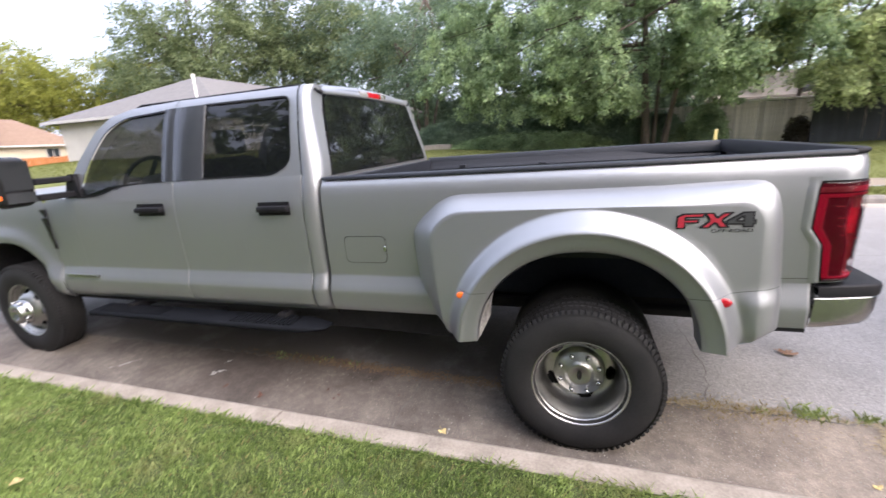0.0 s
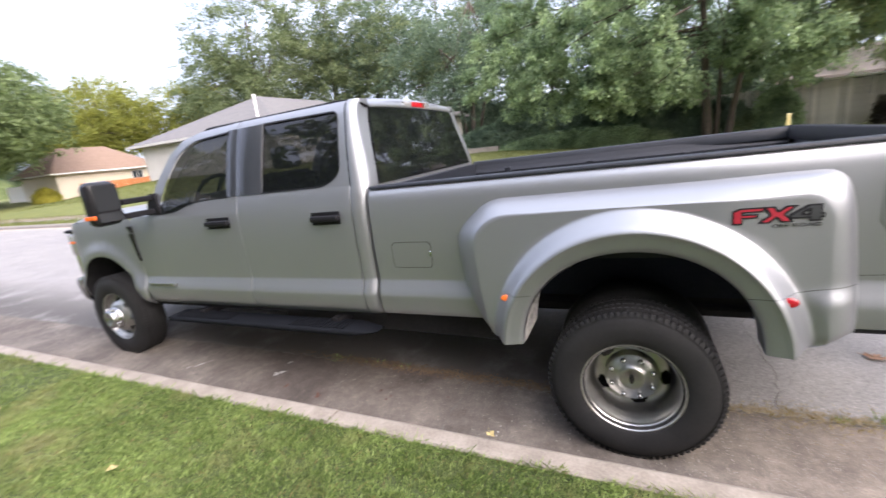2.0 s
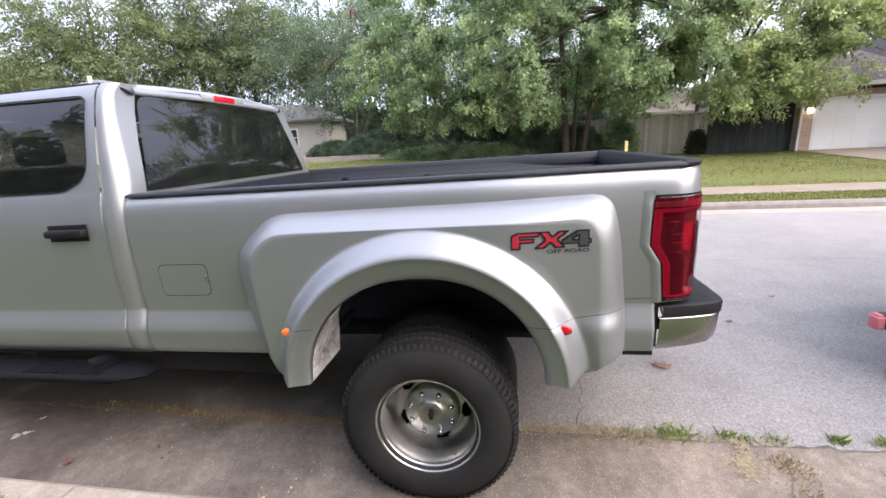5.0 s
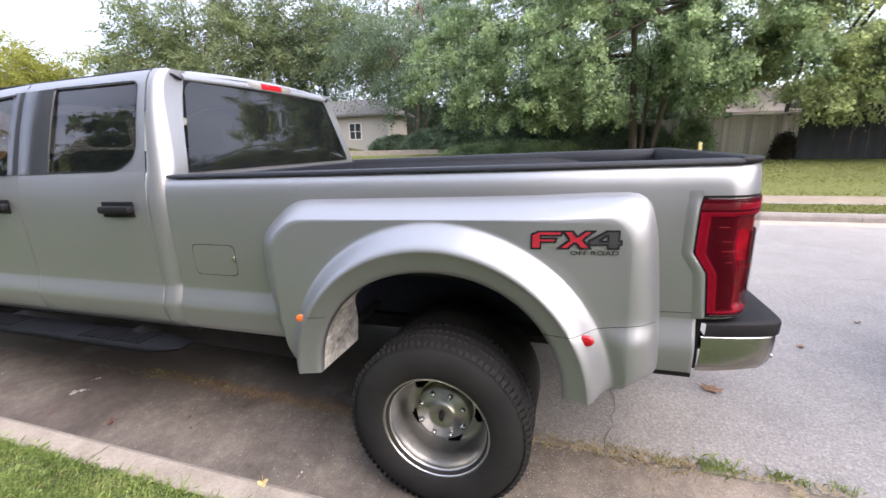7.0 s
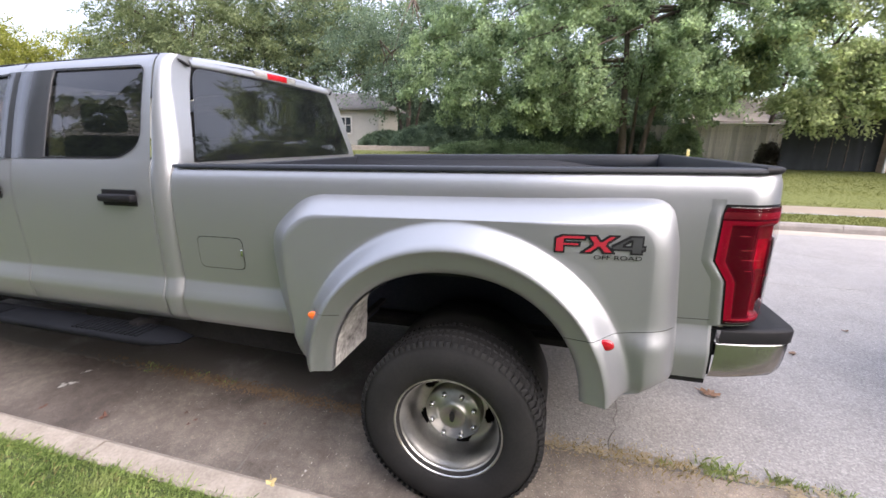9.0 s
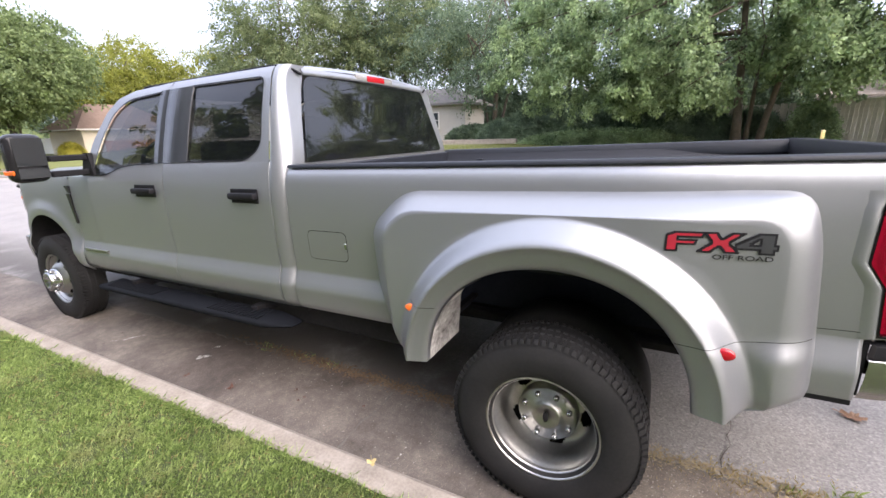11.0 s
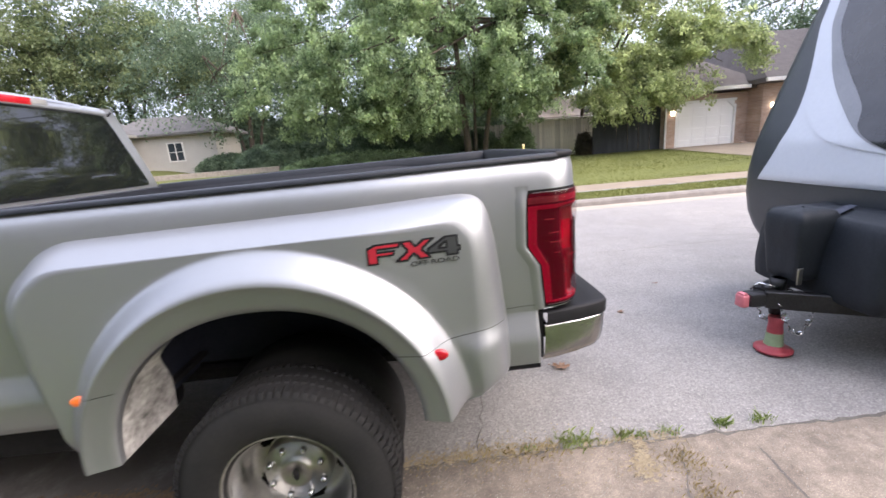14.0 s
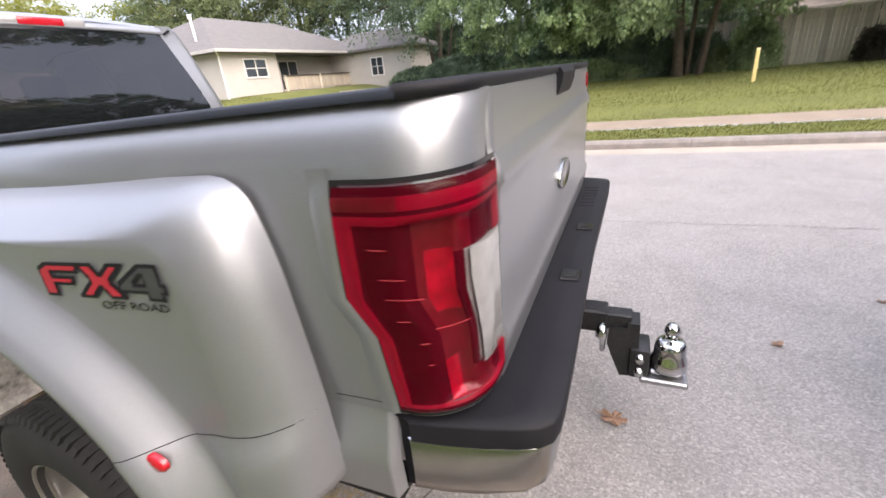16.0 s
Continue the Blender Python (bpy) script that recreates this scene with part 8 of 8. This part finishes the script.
tall_tree(-55, 38, 13.5, 6.5, LEAF_LIME, 23, "yellow-green tree in the far row", 800, 0.42, 0.36)
tall_tree(-54, 15.0, 13.5, 8.0, LEAF_DEEP, 15, "rounded dark green tree on the corner lawn", 2200, 0.25, 0.36)
tall_tree(-76, 20, 14, 9, LEAF_DEEP, 16, "dark green tree beyond the corner", 1500, 0.30, 0.42)

# trees behind the camera, seen only in glass and paint, heightened to block low light; the house is added, out of view
for k, (x, y, h, r, mat) in enumerate(((32, -9, 10, 5, LEAF_DARK), (44, 4, 12, 6, LEAF_DARK), (38, -24, 12, 6, LEAF_MID), (27, -38, 12, 6, LEAF_DARK), (40, 15, 10, 5, LEAF_MID), (27, 10, 15.5, 6.0, LEAF_DARK), (34, 21, 19, 7, LEAF_DARK), (12, -20, 9, 4.5, LEAF_DARK), (4, -17, 16, 7, LEAF_DEEP), (-7, -17, 17, 7.5, LEAF_DEEP), (-18, -17, 16, 7, LEAF_DEEP), (-30, -19, 16, 7, LEAF_DEEP))):
    tall_tree(x, y, h, r, mat, 40 + k, "green tree on the lawn behind the truck", 420, 0.30, 0.80, 18)
small_house(-14, 6, -38, -28, 0.3, 3.1, 6.0, BRICK, SHINGLE_DARK, "unseen brick house added behind the lawn")


# ---- shrubs ----
def build_shrub(name, x, y, rx, ry, h, mat, seed, count, leaf, label, category="shrub"):
    rng = np.random.default_rng(seed)
    t = thing(name, (x, y, ground_z(x, y)), label, category)
    bm = bmesh.new()
    rows = []
    for j in range(9):
        a = math.pi / 2 * j / 8
        rows.append([(rx * 0.93 * math.cos(a) * math.cos(b), ry * 0.93 * math.cos(a) * math.sin(b), -0.25 + (h * 0.93 + 0.25) * math.sin(a)) for b in [2 * math.pi * k / 32 for k in range(33)]])
    sheet(bm, rows)
    for v in bm.verts:
        v.co += Vector((0, 0, 0.10)) * noise.noise(v.co * 0.9)
    part("inner_mass", bm, mat, t, "", True)
    u = rng.normal(0, 1, (count, 3))
    u[:, 2] = np.abs(u[:, 2])
    u /= np.linalg.norm(u, axis=1)[:, None]
    c = u * np.array([rx, ry, h]) * rng.uniform(0.93, 1.03, (count, 1))
    me = mesh_from_quads("foliage", leaf_cloud(rng, c, 8, 0.09, leaf, 0.1))
    me.materials.append(mat)
    ob = new("foliage", me)
    ob.parent = t
    ob["kind"] = "stuff"


build_shrub("shrub", -8.5, 21.9, 1.3, 0.9, 1.2, LEAF_DARK, 65, 900, 0.11, "dark low shrubs above the retaining wall")
build_shrub("shrub_mound", -2.6, 20.6, 4.6, 1.7, 0.85, LEAF_MID, 51, 2600, 0.10, "low rounded mound of dark ground cover", "shrub")
build_shrub("shrub", 8.9, 19.3, 0.4, 0.3, 1.1, leaf_material("brownish_leaves", (0.04, 0.034, 0.026), (0.09, 0.08, 0.055)), 52, 500, 0.09, "dark brownish shrub at the fence's end")
build_shrub("shrub", -49.5, 17.2, 1.4, 0.9, 1.3, leaf_material("bright_yellow_leaves", (0.24, 0.23, 0.03), (0.50, 0.46, 0.08)), 53, 500, 0.14, "yellow-green rounded shrub before the house")
build_shrub("shrub", -8.5, 24.5, 2.6, 1.2, 1.6, LEAF_DARK, 54, 1200, 0.14, "dark shrub below the trees")
build_shrub("shrub", 1.6, 20.5, 1.5, 0.35, 2.0, LEAF_DARK, 55, 1200, 0.11, "dark undergrowth behind the tree's stems")
build_shrub("shrub", 3.6, 20.5, 1.3, 0.35, 1.7, LEAF_DARK, 58, 1000, 0.11, "dark undergrowth behind the tree's stems")
build_shrub("shrub", 5.6, 20.2, 0.9, 0.45, 1.9, LEAF_MID, 59, 900, 0.11, "leafy green shrub before the fence")
build_shrub("shrub", -1.0, 23.5, 3.0, 1.0, 3.4, LEAF_DARK, 60, 1800, 0.15, "tall dark shrubs behind the mound")
build_shrub("shrub", -6.6, 25.0, 2.8, 1.0, 2.4, LEAF_DARK, 61, 1500, 0.15, "tall dark shrubs behind the mound")
build_shrub("shrub", -12.0, 26.0, 2.2, 1.0, 1.2, LEAF_DARK, 62, 1100, 0.15, "dark green shrubs on the rise")
build_shrub("shrub", 4.6, 20.5, 1.2, 0.5, 1.0, LEAF_OLIVE, 56, 700, 0.10, "green undergrowth before the fence")
build_shrub("shrub", 3.2, 27.0, 4.2, 1.2, 5.0, LEAF_DARK, 66, 2400, 0.16, "tall dark bushes behind the fence")
build_shrub("shrub", -9.0, 36.5, 7.0, 1.6, 4.2, LEAF_DARK, 63, 2600, 0.22, "tall dark thicket below the trees")
build_shrub("shrub", -17.5, 40, 5.0, 1.6, 4.6, LEAF_DARK, 64, 1800, 0.24, "tall dark thicket behind the house")
build_shrub("shrub", -15.5, 38, 6.0, 1.4, 5.0, LEAF_DARK, 57, 1900, 0.22, "dark thicket behind the house")

# distance: a band of far woods round the horizon
bm = bmesh.new()
rng = random.Random(77)
rows = [[], [], []]
for k in range(181):
    a = 2 * math.pi * k / 180
    r = 150
    h = 7 + 5 * noise.noise(Vector((math.cos(a) * 9, math.sin(a) * 9, 0))) + rng.uniform(-0.6, 0.6)
    x, y = r * math.cos(a), r * math.sin(a)
    for row, z in zip(rows, (-2, h * 0.6, h)):
        row.append((x, y, z))
sheet(bm, rows)
far_mat = mottled("far_woods", (0.05, 0.075, 0.03), (0.12, 0.15, 0.06), 0.15, 1.4, 1.0, 0, 0.8, 0.6)
tagged(finish("backdrop", bm, far_mat), "far line of green woods", "woods", "", "structure")


# ---- grass ----
def blades(name, pts, height, width, mat, seed, label, lean=0.45, tuft=0.0):
    """Grass blades at given places, two triangles each, bent to one side."""
    rng = np.random.default_rng(seed)
    n = len(pts)
    a = rng.uniform(0, 2 * np.pi, n)
    h = height * rng.uniform(0.5, 1.25, n) * np.array([0.95 + 0.75 * noise.noise(Vector(q) * tuft) for q in pts]) if tuft else height * rng.uniform(0.5, 1.25, n)
    w = width * rng.uniform(0.7, 1.3, n)
    d = np.stack([np.cos(a), np.sin(a), np.zeros(n)], 1)
    s = np.stack([-np.sin(a), np.cos(a), np.zeros(n)], 1)
    l = (h * lean * rng.uniform(0.2, 1.6, n))[:, None]
    up = np.array([0, 0, 1.0])
    v = np.stack([pts - s * w[:, None] / 2, pts + s * w[:, None] / 2, pts + up * (h * 0.62)[:, None] + d * l * 0.35 + s * w[:, None] * 0.35, pts + up * h[:, None] + d * l], 1).reshape(-1, 3)
    me = mesh_from_quads(name, v)
    me.materials.append(mat)
    ob = new(name, me)
    return tagged(ob, label, "grass", "", "stuff")


GRASS_NEAR = leaf_material("lawn_blades", (0.055, 0.105, 0.020), (0.40, 0.50, 0.17), 0.4, (0.36, 0.34, 0.17), 0.3)
GRASS_FAR = leaf_material("far_lawn_blades", (0.082, 0.096, 0.018), (0.130, 0.140, 0.031), 0.35)
GRASS_DRY = leaf_material("dry_blades", (0.22, 0.17, 0.07), (0.42, 0.34, 0.16), 0.2)
rg = np.random.default_rng(90)


def scatter(n, x0, x1, v0, v1):
    x = rg.uniform(x0, x1, n)
    v = rg.uniform(v0, v1, n)
    y = v + ROAD_TURN * x
    return np.array([(a, b, ground_z(a, b)) for a, b in zip(x, y)])


near = scatter(280000, -4.2, 1.6, -3.5, -1.515)
blades("grass", near - np.array([0, 0, 0.012]), 0.022, 0.0031, GRASS_NEAR, 91, "mown green lawn beside the kerb", 0.8, 14.0)
blades("grass", scatter(110000, -11, -4.2, -4.6, -1.515) - np.array([0, 0, 0.012]), 0.024, 0.0055, GRASS_NEAR, 92, "mown green lawn beside the kerb", 0.7, 14.0)
edge = scatter(5200, -8, 2.5, -1.55, -1.49)
blades("grass", edge - np.array([0, 0, 0.012]), 0.026, 0.0030, GRASS_NEAR, 93, "grass creeping over the kerb's edge", 1.2, 9.0)
blades("grass", scatter(9000, -4.2, 1.6, -3.3, -1.515) - np.array([0, 0, 0.012]), 0.020, 0.0022, GRASS_DRY, 94, "dry straw-coloured blades in the lawn", 1.0)
blades("grass", scatter(26000, -3, 15, 6.62, 7.7), 0.030, 0.010, GRASS_FAR, 95, "mown verge across the street")
blades("grass", scatter(80000, -8, 13, 8.76, 20), 0.030, 0.014, GRASS_FAR, 96, "rough mown lawn across the street")
blades("grass", scatter(36000, -40, -8, 6.65, 18), 0.05, 0.03, GRASS_FAR, 97, "mown lawn across the street")

blades("grass", scatter(26000, 1.6, 10, -5.5, -1.515), 0.026, 0.014, GRASS_NEAR, 98, "mown green lawn beside the kerb", 0.7)
blades("grass", scatter(36000, -11, 1.6, -7.5, -3.5), 0.026, 0.014, GRASS_NEAR, 99, "mown green lawn behind the path", 0.7)


def weed(x, y, n, h, mat, seed, label, r=0.05):
    q = np.random.default_rng(seed)
    xy = q.normal(0, r, (n, 2))
    p = np.array([(x + a, y + b * 0.5, ground_z(x + a, y + b * 0.5)) for a, b in xy])
    blades("weed", p, h, 0.0036, mat, seed, label, 0.6)


for k, (x, y, n, h, r) in enumerate(((1.21, -0.645, 150, 0.044, 0.055), (1.46, -0.64, 55, 0.046, 0.022), (1.55, -0.65, 45, 0.034, 0.022), (1.70, -0.64, 50, 0.030, 0.035), (1.99, -0.63, 70, 0.044, 0.024), (2.20, -0.625, 60, 0.044, 0.028), (0.98, -0.66, 25, 0.026, 0.03), (-2.2, -0.71, 26, 0.03, 0.05), (-1.82, -0.715, 16, 0.028, 0.05), (-1.58, -0.72, 16, 0.028, 0.05))):
    weed(x, y, n, h, GRASS_NEAR, 100 + k, "green weed tuft in the gutter joint", r)
for k, (x, y, n, h, r) in enumerate(((0.75, -0.68, 160, 0.025, 0.10), (1.0, -0.68, 160, 0.03, 0.10), (1.66, -0.80, 120, 0.03, 0.05), (1.66, -1.0, 100, 0.03, 0.06), (0.45, -0.69, 80, 0.02, 0.08), (1.70, -1.34, 60, 0.03, 0.06), (1.15, -0.72, 320, 0.012, 0.22), (0.72, -0.72, 260, 0.012, 0.16), (1.68, -0.86, 260, 0.016, 0.06), (1.64, -1.12, 120, 0.014, 0.07))):
    weed(x, y, n, h, GRASS_DRY, 120 + k, "dry yellow weeds in the gutter joint", r)
